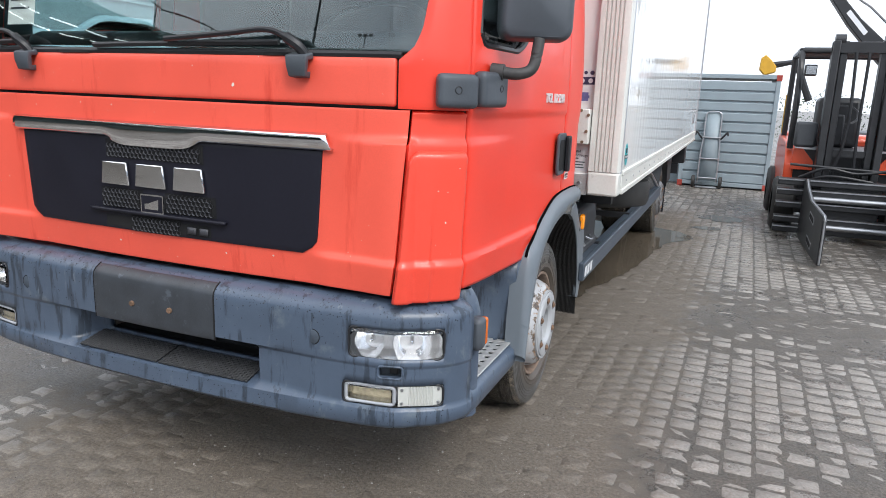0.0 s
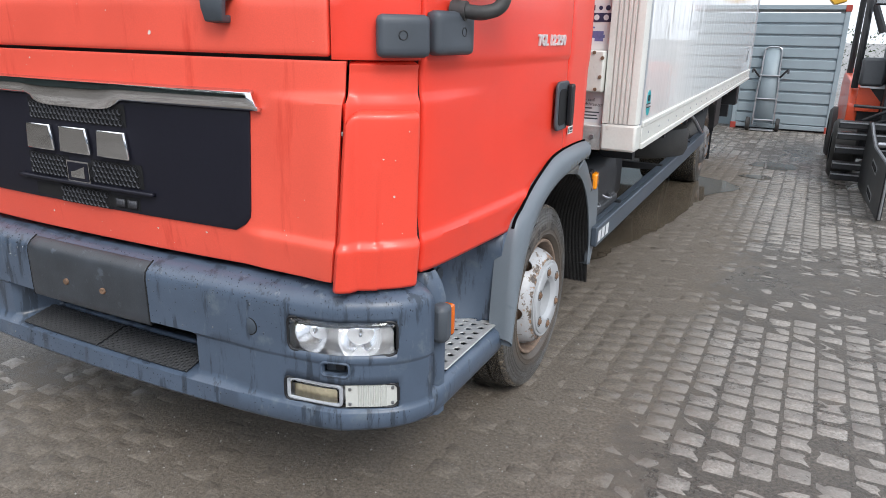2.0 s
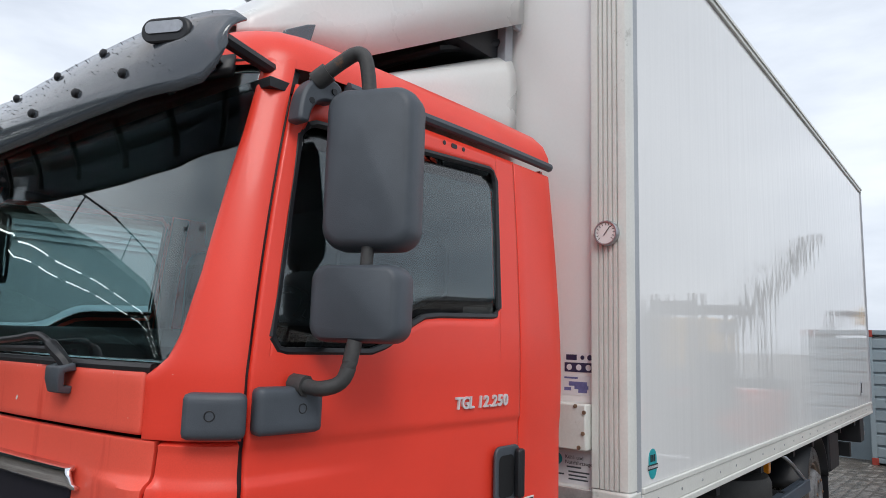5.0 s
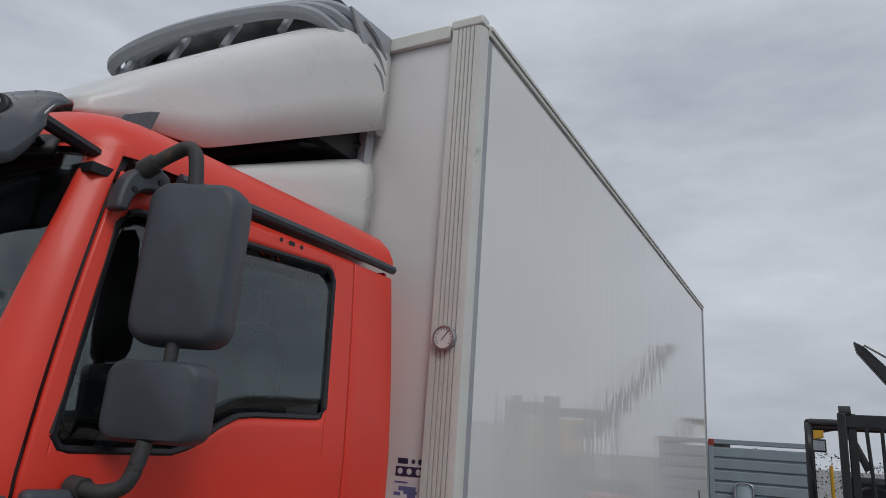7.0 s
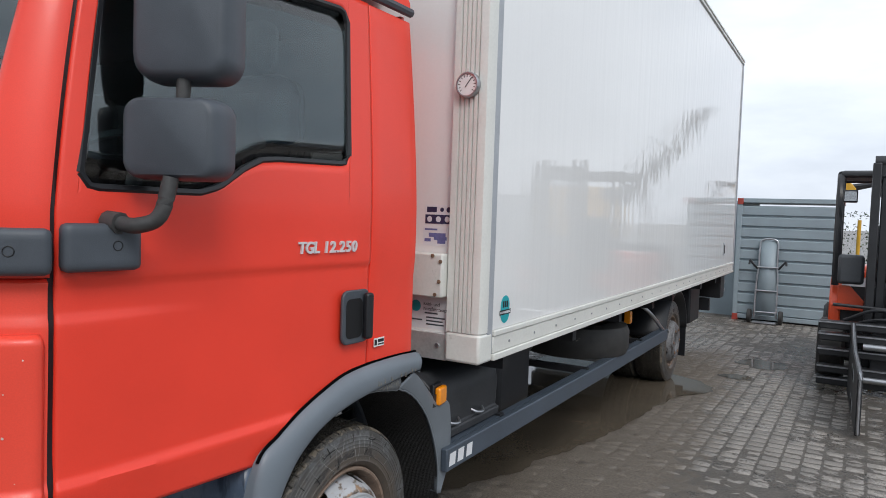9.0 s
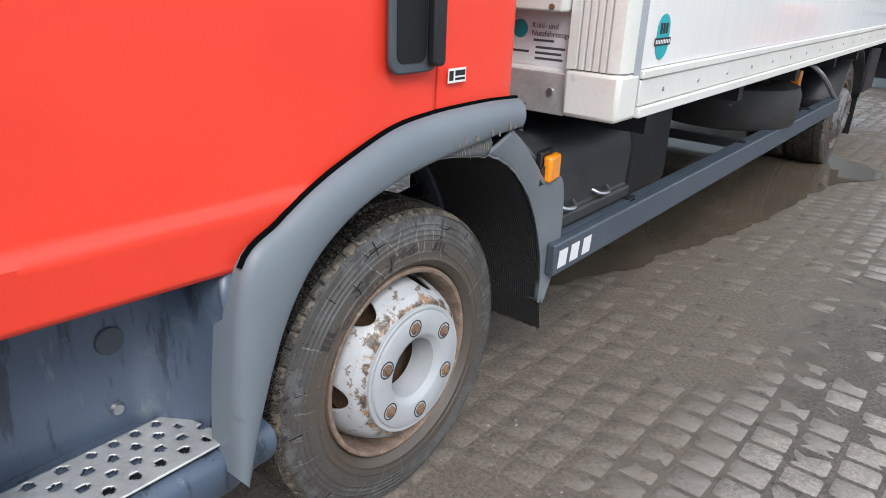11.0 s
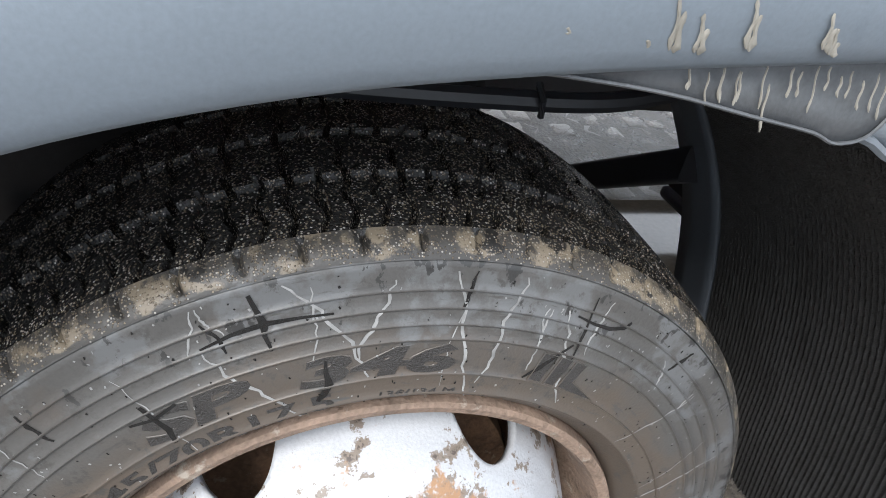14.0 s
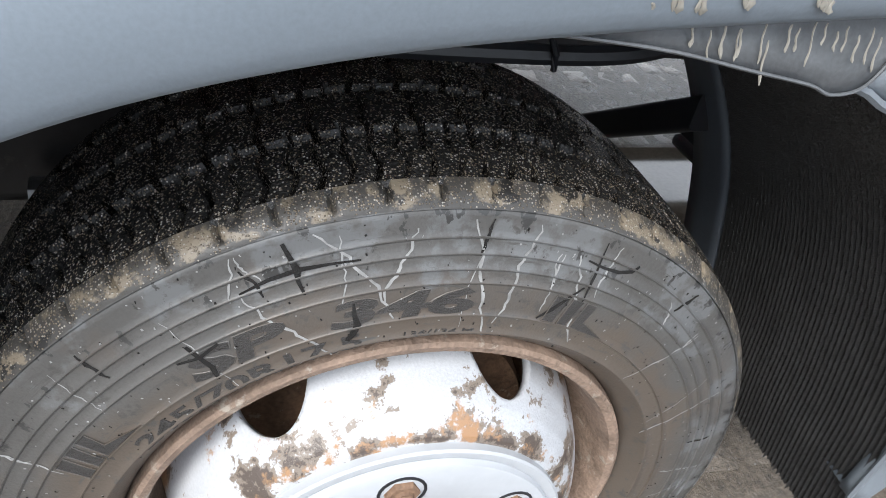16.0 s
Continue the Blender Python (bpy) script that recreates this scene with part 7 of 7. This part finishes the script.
# forklift
FKB = mat("forklift_black_paint", (0.022, 0.023, 0.026), 0.42, var=0.2, scale=6, dirt=(0.10, 0.095, 0.09), dirt_amount=0.2, dirt_scale=9)
FKR = mat("forklift_red_paint", (0.70, 0.085, 0.03), 0.3, var=0.08, scale=4, coat=0.3)
fk = thing("forklift", "red and black forklift with paper clamp arms", "forklift", pose(2.30, 6.85, 0))
for x in (0.355, 0.435, 0.815, 0.895):
    part("mast_beam", box(x, x + 0.070, 0.02 + 0.05 * (x in (0.435, 0.815)), 0.20, 0.10, 2.12), FKB, fk, "black mast channel", bevel=0.008)
part("mast_top", box(0.355, 0.965, 0.05, 0.17, 1.99, 2.11), FKB, fk, bevel=0.008)
part("mast_cross", box(0.43, 0.89, 0.08, 0.15, 0.90, 0.97), FKB, fk)
for x in (0.19, 1.13):
    part("mast_lamp", box(x - 0.06, x + 0.06, 0.22, 0.34, 1.76, 1.88), BLACK, fk, "small work lamp", bevel=0.01)
    part("lamp_lens", box(x - 0.05, x + 0.05, 0.212, 0.22, 1.775, 1.865), SILVER, fk)
    part("mast_roller", spin([(-0.05, 0.0), (-0.05, 0.06), (0.05, 0.06), (0.05, 0.0)], 18, m=Matrix.Translation((0.42 if x < 0.5 else 0.88, 0.10, 2.13))), FKB, fk)
# carriage and clamps
for z in (0.06, 0.17, 0.33, 0.47, 0.58):
    part("carriage_bar", box(0.0, 1.30, -0.16, -0.05, z, z + 0.075), FKB, fk, "black carriage crossbar", bevel=0.01)
    part("bar_edge", box(0.0, 1.30, -0.168, -0.16, z + 0.055, z + 0.068), STEEL, fk)
part("carriage_plate", box(0.42, 1.0, -0.10, -0.04, 0.06, 0.64), FKB, fk, bevel=0.01)
for z in (0.15, 0.45):
    part("carriage_cylinder", tube([(0.36, -0.19, z), (1.10, -0.19, z)], 0.03, 12), STEEL, fk, "bright hydraulic cylinder")
for x in (0.25, 1.12):
    blade = [(-0.16, 0.66), (-0.28, 0.66), (-0.45, 0.59), (-0.80, 0.50), (-1.64, 0.47), (-1.68, 0.43), (-1.69, 0.02), (-1.50, 0.02), (-0.25, 0.02), (-0.16, 0.06)]
    cb = part("clamp_arm", prism(blade, lambda a, b, d, x=x: Vector((x + d - 0.036 * a, a, b)), 0.035), FKB, fk, "worn dark steel clamp arm", bevel=0.005)
    part("arm_edge", tube([(x + 0.018 - 0.036 * a, a, b) for a, b in ((-0.28, 0.662), (-0.45, 0.592), (-0.80, 0.502), (-1.64, 0.472), (-1.685, 0.43), (-1.692, 0.03))], 0.010, 6), STEEL, cb)
    for a, z in ((-1.05, 0.36), (-1.05, 0.12)):
        part("grip_slot", prism(rounded(0.34, 0.075, 0.03), lambda u, v, d, x=x: Vector((x - 0.0015 - d - 0.036 * (a + u), a + u, z + v + 0.10 * u)), 0.002), STEEL, cb, "bright-edged grip slot")
        # black patch on the arm paints the shade inside the slot
        part("slot_recess", prism(rounded(0.29, 0.045, 0.02), lambda u, v, d, x=x: Vector((x - 0.0040 - d - 0.036 * (a + u), a + u, z + v + 0.10 * u)), 0.002), GAP_SHADE, cb)
for i, pts in enumerate(([(0.2, -0.06, 0.66), (0.45, -0.12, 0.78), (0.75, -0.10, 0.74), (1.1, -0.08, 0.80)], [(0.25, -0.05, 0.62), (0.5, -0.14, 0.70), (0.9, -0.12, 0.66)], [(0.52, 0.02, 0.70), (0.60, 0.0, 1.2), (0.58, 0.02, 2.0)], [(0.72, 0.02, 0.70), (0.70, 0.0, 1.3), (0.70, 0.02, 2.0)])):
    part("hydraulic_hose", tube(smooth_path(pts, 6), 0.016, 8), BLACK, fk)
part("guard_rod", tube([(0.10, -0.05, 0.80), (1.30, -0.05, 0.76)], 0.015, 8), FKB, fk)
# body
body = [(0.30, 0.20), (0.30, 0.78), (0.50, 0.98), (0.55, 1.02), (1.9, 1.05), (2.25, 0.95), (2.3, 0.25)]
for x0, x1 in ((0.06, 0.16), (1.14, 1.24)):
    part("body_side", prism(body, lambda a, b, d, x0=x0: Vector((x0 + d, a, b)), x1 - x0), FKR, fk, "red body side", bevel=0.02)
part("body_core", box(0.16, 1.14, 0.35, 2.25, 0.22, 0.95), FKB, fk)
part("counterweight", box(0.08, 1.22, 1.9, 2.6, 0.25, 1.08), FKR, fk, bevel=0.08)
FKG = mat("forklift_grey_plastic", (0.055, 0.060, 0.068), 0.5, var=0.1)
for x in (0.12, 0.98):
    part("cowl", box(x, x + 0.22, 0.16, 0.34, 0.98, 1.26), FKG, fk, "dark grey plastic cowl", bevel=0.03)
    part("front_plate", prism([(0.0, 0.0), (0.22, 0.0), (0.22, 0.10), (0.10, 0.24), (0.0, 0.24)] if x < 0.5 else [(0.0, 0.0), (0.22, 0.0), (0.22, 0.24), (0.12, 0.24), (0.0, 0.10)], lambda a, b, d, x=x: Vector((x + 0.01 + a, 0.27 + d, 0.72 + b)), 0.03), FKR, fk, "orange-red front plate", bevel=0.005)
for y in (0.42, 2.0):
    for x in (0.10, 1.20):
        w = part("wheel", spin([(-0.12, 0.16), (-0.12, 0.27), (-0.09, 0.31), (0.09, 0.31), (0.12, 0.27), (0.12, 0.16), (0.06, 0.12), (0.06, 0.0)], 28, m=Matrix.Translation((x, y, 0.31))), RUBBER, fk, "solid black tyre")
        part("rim", spin([(-0.10, 0.0), (-0.10, 0.16), (0.10, 0.16), (0.07, 0.0)], 20, m=Matrix.Translation((x, y, 0.31))), FKR, w)
for x in (0.10, 1.18):
    part("cab_pillar", tube(smooth_path([(x, 0.42, 0.95), (x, 0.36, 1.5), (x + 0.0, 0.50, 1.98), (x, 0.75, 2.06)], 5), 0.035, 8), FKB, fk, "black cab pillar")
    part("cab_pillar", tube([(x, 1.75, 1.0), (x, 1.65, 2.05)], 0.035, 8), FKB, fk)
for k in range(6):
    part("roof_bar", tube([(0.12, 0.62 + 0.20 * k, 2.07), (1.16, 0.62 + 0.20 * k, 2.07)], 0.022, 6), FKB, fk)
part("roof_frame", tube([(0.10, 0.55, 2.05), (0.10, 1.75, 2.06), (1.18, 1.75, 2.06), (1.18, 0.55, 2.05), (0.10, 0.55, 2.05)], 0.032, 8), FKB, fk)
part("seat", box(0.40, 0.88, 1.15, 1.60, 0.95, 1.55), BLACK, fk, "black seat", bevel=0.06)
part("steering_wheel", spin([(0.0, 0.15), (0.012, 0.165), (0.0, 0.18), (-0.012, 0.165), (0.0, 0.15)], 28, "z", m=pose(0.64, 0.85, 1.35, 40, 0, 0)), BLACK, fk)
part("control_console", box(0.50, 0.62, 0.45, 0.60, 1.0, 1.35), BLACK, fk, bevel=0.02)

# machines far behind
YEL = mat("yellow_machine_paint", (0.62, 0.34, 0.03), 0.4, var=0.08)
ex = thing("excavator", "dark excavator boom standing behind the forklift", "excavator", pose(-0.26, 17.5, 0))
boom = [(3.55, 4.42), (3.75, 4.30), (4.45, 3.50), (5.6, 2.45), (5.9, 2.0), (5.55, 1.9), (4.9, 2.55), (4.2, 3.35), (3.6, 4.18)]
bmn = part("boom", prism(boom, lambda a, b, d: Vector((a, d, b)), 0.35), FKB, ex, "dark excavator boom with a pale mark", bevel=0.02)
part("boom_mark", prism([(4.12, 3.62), (4.55, 3.12), (4.62, 3.20), (4.19, 3.70)], lambda a, b, d: Vector((a, -0.003 - d, b)), 0.004), STICK, bmn)
part("boom_cylinder", tube([(3.75, -0.05, 4.33), (4.6, -0.05, 3.75), (5.8, -0.05, 2.6)], 0.035, 8), STEEL, ex)
part("cab", box(6.0, 7.6, 0.0, 1.8, 1.0, 2.4), YEL, ex, bevel=0.05)
part("track", box(4.6, 7.4, -0.2, 2.2, 0.0, 0.9), FKB, ex, bevel=0.2)
ld = thing("yellow_loader", "yellow machine partly hidden behind the container", "machine", pose(0, 18.0, 0))
part("bucket", prism([(2.16, 2.35), (2.18, 2.62), (2.28, 2.70), (2.42, 2.58), (2.55, 2.42), (2.55, 2.28), (2.3, 2.2)], lambda a, b, d: Vector((a, d, b)), 0.5), YEL, ld, "yellow bucket", bevel=0.02)
part("arm", tube([(2.45, 0.2, 2.45), (3.0, 0.2, 2.55), (3.4, 0.2, 1.6)], 0.09, 8), FKB, ld)
part("ladder_post", tube([(2.62, -5.0, 0.0), (2.62, -5.0, 1.65)], 0.03, 8), YEL, ld)
hedge = thing("far_hedge", "thin dark hedge beyond the yard", "hedge", pose(0, 26, 0), kind="stuff")
bm = bmesh.new()
rng = random.Random(9)
for k in range(2600):
    x, z = -3 + 10 * rng.random(), 0.1 + 2.0 * rng.random() ** 0.8
    p = Vector((x, rng.random() * 0.8, z * (0.9 + 0.1 * math.sin(x * 3))))
    a, b = Vector((rng.uniform(-1, 1), rng.uniform(-1, 1), rng.uniform(-1, 1))) * 0.07, Vector((rng.uniform(-1, 1), rng.uniform(-1, 1), rng.uniform(-1, 1))) * 0.07
    bm.faces.new([bm.verts.new(p), bm.verts.new(p + a), bm.verts.new(p + b)])
LEAF = mat("hedge_leaf", (0.045, 0.07, 0.03), 0.6, var=0.3, island=0.4)
part("leaves", bm, LEAF, hedge, smooth=False)

# what stands round the yard beside and behind the viewer, seen in glossy panels
SHEET = mat("pale_cladding", (0.62, 0.65, 0.67), 0.45, var=0.05, scale=1.5)
hall = thing("warehouse", "long pale clad warehouse across the yard", "building", pose(0, -34, 0))
rows = []
for k in range(26):
    for o in (0.0, 0.06):
        rows.append([(-10, o, 0.25 * k), (40, o, 0.25 * k)])
part("cladding", grid(rows), SHEET, hall, "horizontally ribbed cladding", smooth=False)
part("roof", box(-10, 40, -14, 0.4, 6.5, 6.8), SHEET, hall)
for k in range(5):
    part("roller_door", box(-6 + 9 * k, -1 + 9 * k, 0.07, 0.12, 0, 4.5), GREYD, hall, bevel=0.01)
HALLG = mat("grey_green_hall_sheet", (0.10, 0.135, 0.125), 0.5, var=0.08, scale=1.0)
tent = thing("storage_hall", "open-fronted grey-green hall lit by two rows of tubes", "building", pose(-13, 0, 0))
part("roof", box(-13.0, 0.3, -46, 2.6, 5.85, 6.10), HALLG, tent, "flat grey-green roof")
part("back_wall", box(-13.0, -12.7, -46, 2.6, 0, 5.85), HALLG, tent)
for y0 in (-46.0, 2.3):
    part("end_wall", box(-12.7, 0.0, y0, y0 + 0.3, 0, 5.85), HALLG, tent)
TUBE = bpy.data.materials.new("lit_tube")
TUBE.use_nodes = True
te = TUBE.node_tree.nodes["Principled BSDF"]
te.inputs["Base Color"].default_value = (0.9, 0.9, 0.9, 1)
te.inputs["Emission Color"].default_value, te.inputs["Emission Strength"].default_value = (0.95, 1.0, 1.0, 1), 2.0
for k in range(20):
    for x, z in ((-2.7, 5.72), (-4.9, 5.72)):
        part("light_tube", box(x - 0.03, x + 0.03, -39 + 2.05 * k, -37.5 + 2.05 * k, z + 0.02, z + 0.06), TUBE, tent, "lit white tube lamp", smooth=False)
for k in range(13):
    part("roof_post", tube([(0.0, 1.5 - 3.4 * k, 6.05), (0.0, 1.5 - 3.4 * k, 7.2)], 0.045, 6), DARKMETAL, tent)
part("roof_cable", tube([(0.0, 1.5, 7.2), (0.0, -39.3, 7.2)], 0.035, 6), DARKMETAL, tent)
shed = thing("ribbed_shed", "pale shed with horizontal ribs and a plain lower wall", "building", pose(-13, 0, 0))
rows = []
for k in range(9):
    for o in (0.0, 0.07):
        rows.append([(o, 3.0, 3.45 + 0.14 * k), (o, 30.0, 3.45 + 0.14 * k)])
part("cladding", grid(rows), SHEET, shed, "pale horizontally ribbed cladding", smooth=False)
part("lower_wall", box(-0.3, 0.02, 3.0, 30.0, 0, 3.45), SHEET, shed)
part("roof", box(-8.0, 0.1, 3.0, 30.0, 4.57, 4.70), HALLG, shed)
for k in range(4):
    mast = thing("light_mast", "tall thin yard light mast", "lamp post", pose(-6.5 + 5.5 * (k % 2), -14.0 - 9.0 * (k // 2), 0), group="yard light masts")
    part("pole", tube([(0, 0, 0), (0, 0, 9.0)], [0.09, 0.05], 8), DARKMETAL, mast)
    for a in (-0.5, 0.0, 0.5):
        part("lamp_head", box(a - 0.16, a + 0.16, -0.12, 0.12, 9.0, 9.16), BLACK, mast, bevel=0.02)
rowc = thing("container_row", "row of grey and blue containers along the yard", "container", pose(15, 0, 0))
BLUEC = mat("blue_container_paint", (0.08, 0.14, 0.22), 0.5, var=0.1)
for k in range(9):
    rr = random.Random(k)
    y = -14 + 5.6 * k
    h = 2.6 if k % 3 else 3.4
    bm = bmesh.new()
    grid([[(0.04 * (i % 4 in (1, 2)), y + 5.3 * i / 96, z) for i in range(97)] for z in (0, h)], bm)
    grid([[(x, y + yy, h) for yy in (0, 5.3)] for x in (0, 2.4)], bm)
    part("unit", bm, (CONT, BLUEC, SHEET)[k % 3], rowc, smooth=False)

# ---- paving ----
TURN = Matrix.Rotation(radians(-1.0), 4, "Z")
BW, BL = 0.118, 0.105


def cover(x, y):
    """How thickly grit lies over the pavers: 0 bare, 1 hidden."""
    n = noise.noise(Vector((x * 0.55, y * 0.55, 3.1))) * 0.55 + noise.noise(Vector((x * 1.9, y * 1.9, 8.7))) * 0.35
    right = lerp_at([(-2.0, 1.55), (0.5, 1.75), (1.2, 1.75), (2.2, 1.60), (3.2, 1.35), (6.5, 1.25), (8.0, 0.2)], y)
    d = min(right - x, x + 0.55)
    c = smooth_step((d + 0.22 + 0.5 * n) / 0.75) * 0.92 + 0.10 * n
    return min(1.0, max(0.0, c))


PONDS = ((0.75, 4.2, 0.45, 1.6), (1.75, 7.6, 0.25, 0.25))


def grit_height(x, y):
    wet = max(math.exp(-((x - a) / b) ** 2 - ((y - c) / d) ** 2) for a, c, b, d in PONDS)
    return -0.0095 + 0.0102 * cover(x, y) - 0.010 * wet + 0.0010 * noise.noise(Vector((x * 4, y * 4, 0))) + 0.0012 * noise.noise(Vector((x * 19, y * 19, 5)))


gx, gy = 520, 640
rows = []
for j in range(gy + 1):
    y = -2.6 + 16.0 * j / gy
    row = []
    for i in range(gx + 1):
        x = -4.2 + 10.5 * i / gx
        edge = min(i, gx - i, j, gy - j)
        row.append((x, y, grit_height(x, y) if edge > 1 else -0.004))
    rows.append(row)
part("grit_layer", grid(rows), SOIL, ground, "dark wet grit lying over and between the pavers")


def brick_mesh(k):
    rr = random.Random(100 + k)
    bm = bmesh.new()
    w, l = BW / 2 - 0.0020, BL / 2 - 0.0024
    ring = [(a * (w - rr.random() * 0.0035), b * (l - rr.random() * 0.004)) for a, b in ((-1, -0.82), (-0.84, -1), (0.84, -1), (1, -0.82), (1, 0.82), (0.84, 1), (-0.84, 1), (-1, 0.82))]
    hi = [(a * 0.90, b * 0.89, rr.uniform(-0.0012, 0.0012)) for a, b in ring]
    lo = [(a * 0.985, b * 0.985, -0.0045) for a, b in ring]
    bo = [(a, b, -0.03) for a, b in ring]
    v0, v1, v2 = ([bm.verts.new(p) for p in q] for q in (hi, lo, bo))
    mid = bm.verts.new((0, 0, rr.uniform(0.0, 0.0015)))
    for i in range(8):
        j = (i + 1) % 8
        bm.faces.new((mid, v0[i], v0[j]))
        bm.faces.new((v0[i], v1[i], v1[j], v0[j]))
        bm.faces.new((v1[i], v2[i], v2[j], v1[j]))
    me = bpy.data.meshes.new("brick")
    bm.to_mesh(me)
    bm.free()
    for p in me.polygons:
        p.use_smooth = True
    return me


kinds = [brick_mesh(k) for k in range(6)]
for me in kinds:
    me.materials.append(BRICK_ONE)
coords, polys = [], []
rng = random.Random(21)
singles = 0
crumbs = []
for c in range(-38, 56):
    shift = (0.5 if c % 2 else 0.0) + rng.uniform(-0.12, 0.12)
    for r in range(-28, 128):
        p = TURN @ Vector(((c + 0.5) * BW, (r + shift) * BL, 0))
        if not (-4.0 < p.x < 6.0 and -2.4 < p.y < 13.0):
            continue
        z = 0.0008 * rng.uniform(-1, 1) + 0.0016 * noise.noise(Vector((p.x * 0.8, p.y * 0.8, 1.0)))
        M = Matrix.Translation((p.x, p.y, z)) @ TURN @ Euler((rng.uniform(-0.006, 0.006), rng.uniform(-0.006, 0.006), rng.uniform(-0.02, 0.02))).to_matrix().to_4x4()
        me = kinds[rng.randrange(6)]
        for k in range(rng.randrange(5) if noise.noise(Vector((p.x * 1.3, p.y * 1.3, 4.4))) > -0.25 and -1.5 < p.x < 4.6 and p.y < 8 else 0):
            along, cross = rng.uniform(-0.5, 0.5), rng.gauss(0, 0.003)
            q = TURN @ (Vector((along * BW, BL * 0.5 + cross, 0)) if rng.random() < 0.6 else Vector((BW * 0.5 + cross, along * BL, 0)))
            crumbs.append((p.x + q.x, p.y + q.y))
        if 1.6 < p.x < 2.75 and 0.6 < p.y < 6.9 and singles < 300:
            ob = new("brick", me)
            ob.parent, ob.matrix_basis = ground, M
            singles += 1
            continue
        base = len(coords)
        coords += [M @ v.co for v in me.vertices]
        polys += [[base + i for i in q.vertices] for q in me.polygons]
rest = bpy.data.meshes.new("bricks")
rest.from_pydata(coords, [], polys)
rest.materials.append(BRICKM)
rest.shade_smooth()
rb = new("bricks", rest)
rb.parent = ground
tagged(rb, "wet grey-brown paving bricks in running rows", kind="stuff")

# standing water
WATER = mat("shallow_puddle", (0.105, 0.086, 0.064), 0.05, var=0.2, scale=2, bump=0.003, fine_bump=0.0, spec=0.5)
EDGE = [(2.30, 0.35), (2.7, 0.74), (3.25, 0.92), (3.95, 1.05), (4.8, 1.19), (5.6, 1.30), (5.85, 1.46), (6.1, 1.50), (6.3, 1.36), (6.5, 0.9)]
bm = bmesh.new()
rows = []
for k in range(85):
    y = 2.30 + 4.2 * k / 84
    x = lerp_at(EDGE, y) + 0.05 * noise.noise(Vector((y * 4.0, 1.7, 0))) + 0.035 * noise.noise(Vector((y * 13.0, 4.2, 0)))
    rows.append([(-0.3 + (x + 0.3) * i / 4, y, 0.0052) for i in range(5)])
part("puddle", grid(rows, bm), WATER, ground, "wide brown puddle under the truck", smooth=False)
for cx, cy, ax, ay, seed in ((1.62, 6.75, 0.16, 0.12, 2), (1.75, 7.6, 0.26, 0.24, 3)):
    pts = []
    for k in range(48):
        a = 2 * math.pi * k / 48
        q = 1 + 0.4 * noise.noise(Vector((math.cos(a) * 1.6, math.sin(a) * 1.6, seed * 7.0))) + 0.2 * noise.noise(Vector((math.cos(a) * 5, math.sin(a) * 5, seed * 3.0)))
        pts.append((cx + ax * q * math.cos(a), cy + ay * q * math.sin(a), 0.0045))
    bm = bmesh.new()
    bm.faces.new([bm.verts.new(p) for p in pts])
    part("puddle", bm, WATER, ground, "still brown puddle", smooth=False)

# dark crumbs of moss and dirt along the joints
cb, cp = [], []
rng = random.Random(31)
for x, y in crumbs:
    r = 0.0018 + 0.0055 * rng.random() ** 2.5
    base, a0, stretch = len(cb), rng.random() * 6.28, rng.uniform(1.0, 2.0)
    for i in range(5):
        a = a0 + 2 * math.pi * i / 5
        q = r * rng.uniform(0.6, 1.3)
        cb.append((x + q * stretch * math.cos(a), y + q * math.sin(a), -0.005))
    cb.append((x, y, r * rng.uniform(0.1, 0.6)))
    cp += [[base + i, base + (i + 1) % 5, base + 5] for i in range(5)]
CRUMB = mat("dark_joint_dirt", (0.022, 0.020, 0.016), 0.55, var=0.2, scale=60, island=0.5)
me = bpy.data.meshes.new("joint_dirt")
me.from_pydata(cb, [], cp)
me.materials.append(CRUMB)
jd = new("joint_dirt", me)
jd.parent = ground
tagged(jd, "dark crumbs of dirt along the joints", kind="stuff")

# loose stones on the grit
pb, pp = [], []
rng = random.Random(77)
for k in range(9000):
    if k < 7500:
        x, y = rng.uniform(-1.0, 3.0), rng.uniform(-1.3, 4.0)
    else:
        x, y = rng.uniform(-0.8, 2.4), rng.uniform(3.0, 9.0)
    if cover(x, y) < 0.30 and k % 3:
        continue
    r = 0.0016 + 0.0042 * rng.random() ** 4
    z = max(grit_height(x, y), -0.004) + r * 0.3
    base = len(pb)
    a0 = rng.random() * 6.28
    for i in range(5):
        a = a0 + 2 * math.pi * i / 5
        q = r * rng.uniform(0.7, 1.3)
        pb.append((x + q * math.cos(a), y + q * math.sin(a), z - r * 0.4))
    pb.append((x + r * 0.2, y, z + r * rng.uniform(0.5, 0.9)))
    pp += [[base + i, base + (i + 1) % 5, base + 5] for i in range(5)]
PEB = mat("small_stones", (0.26, 0.25, 0.235), 0.5, var=0.2, scale=60, island=0.55)
me = bpy.data.meshes.new("loose_stones")
me.from_pydata(pb, [], pp)
me.materials.append(PEB)
st_ = new("loose_stones", me)
st_.parent = ground
tagged(st_, "tiny loose pale stones", kind="stuff")
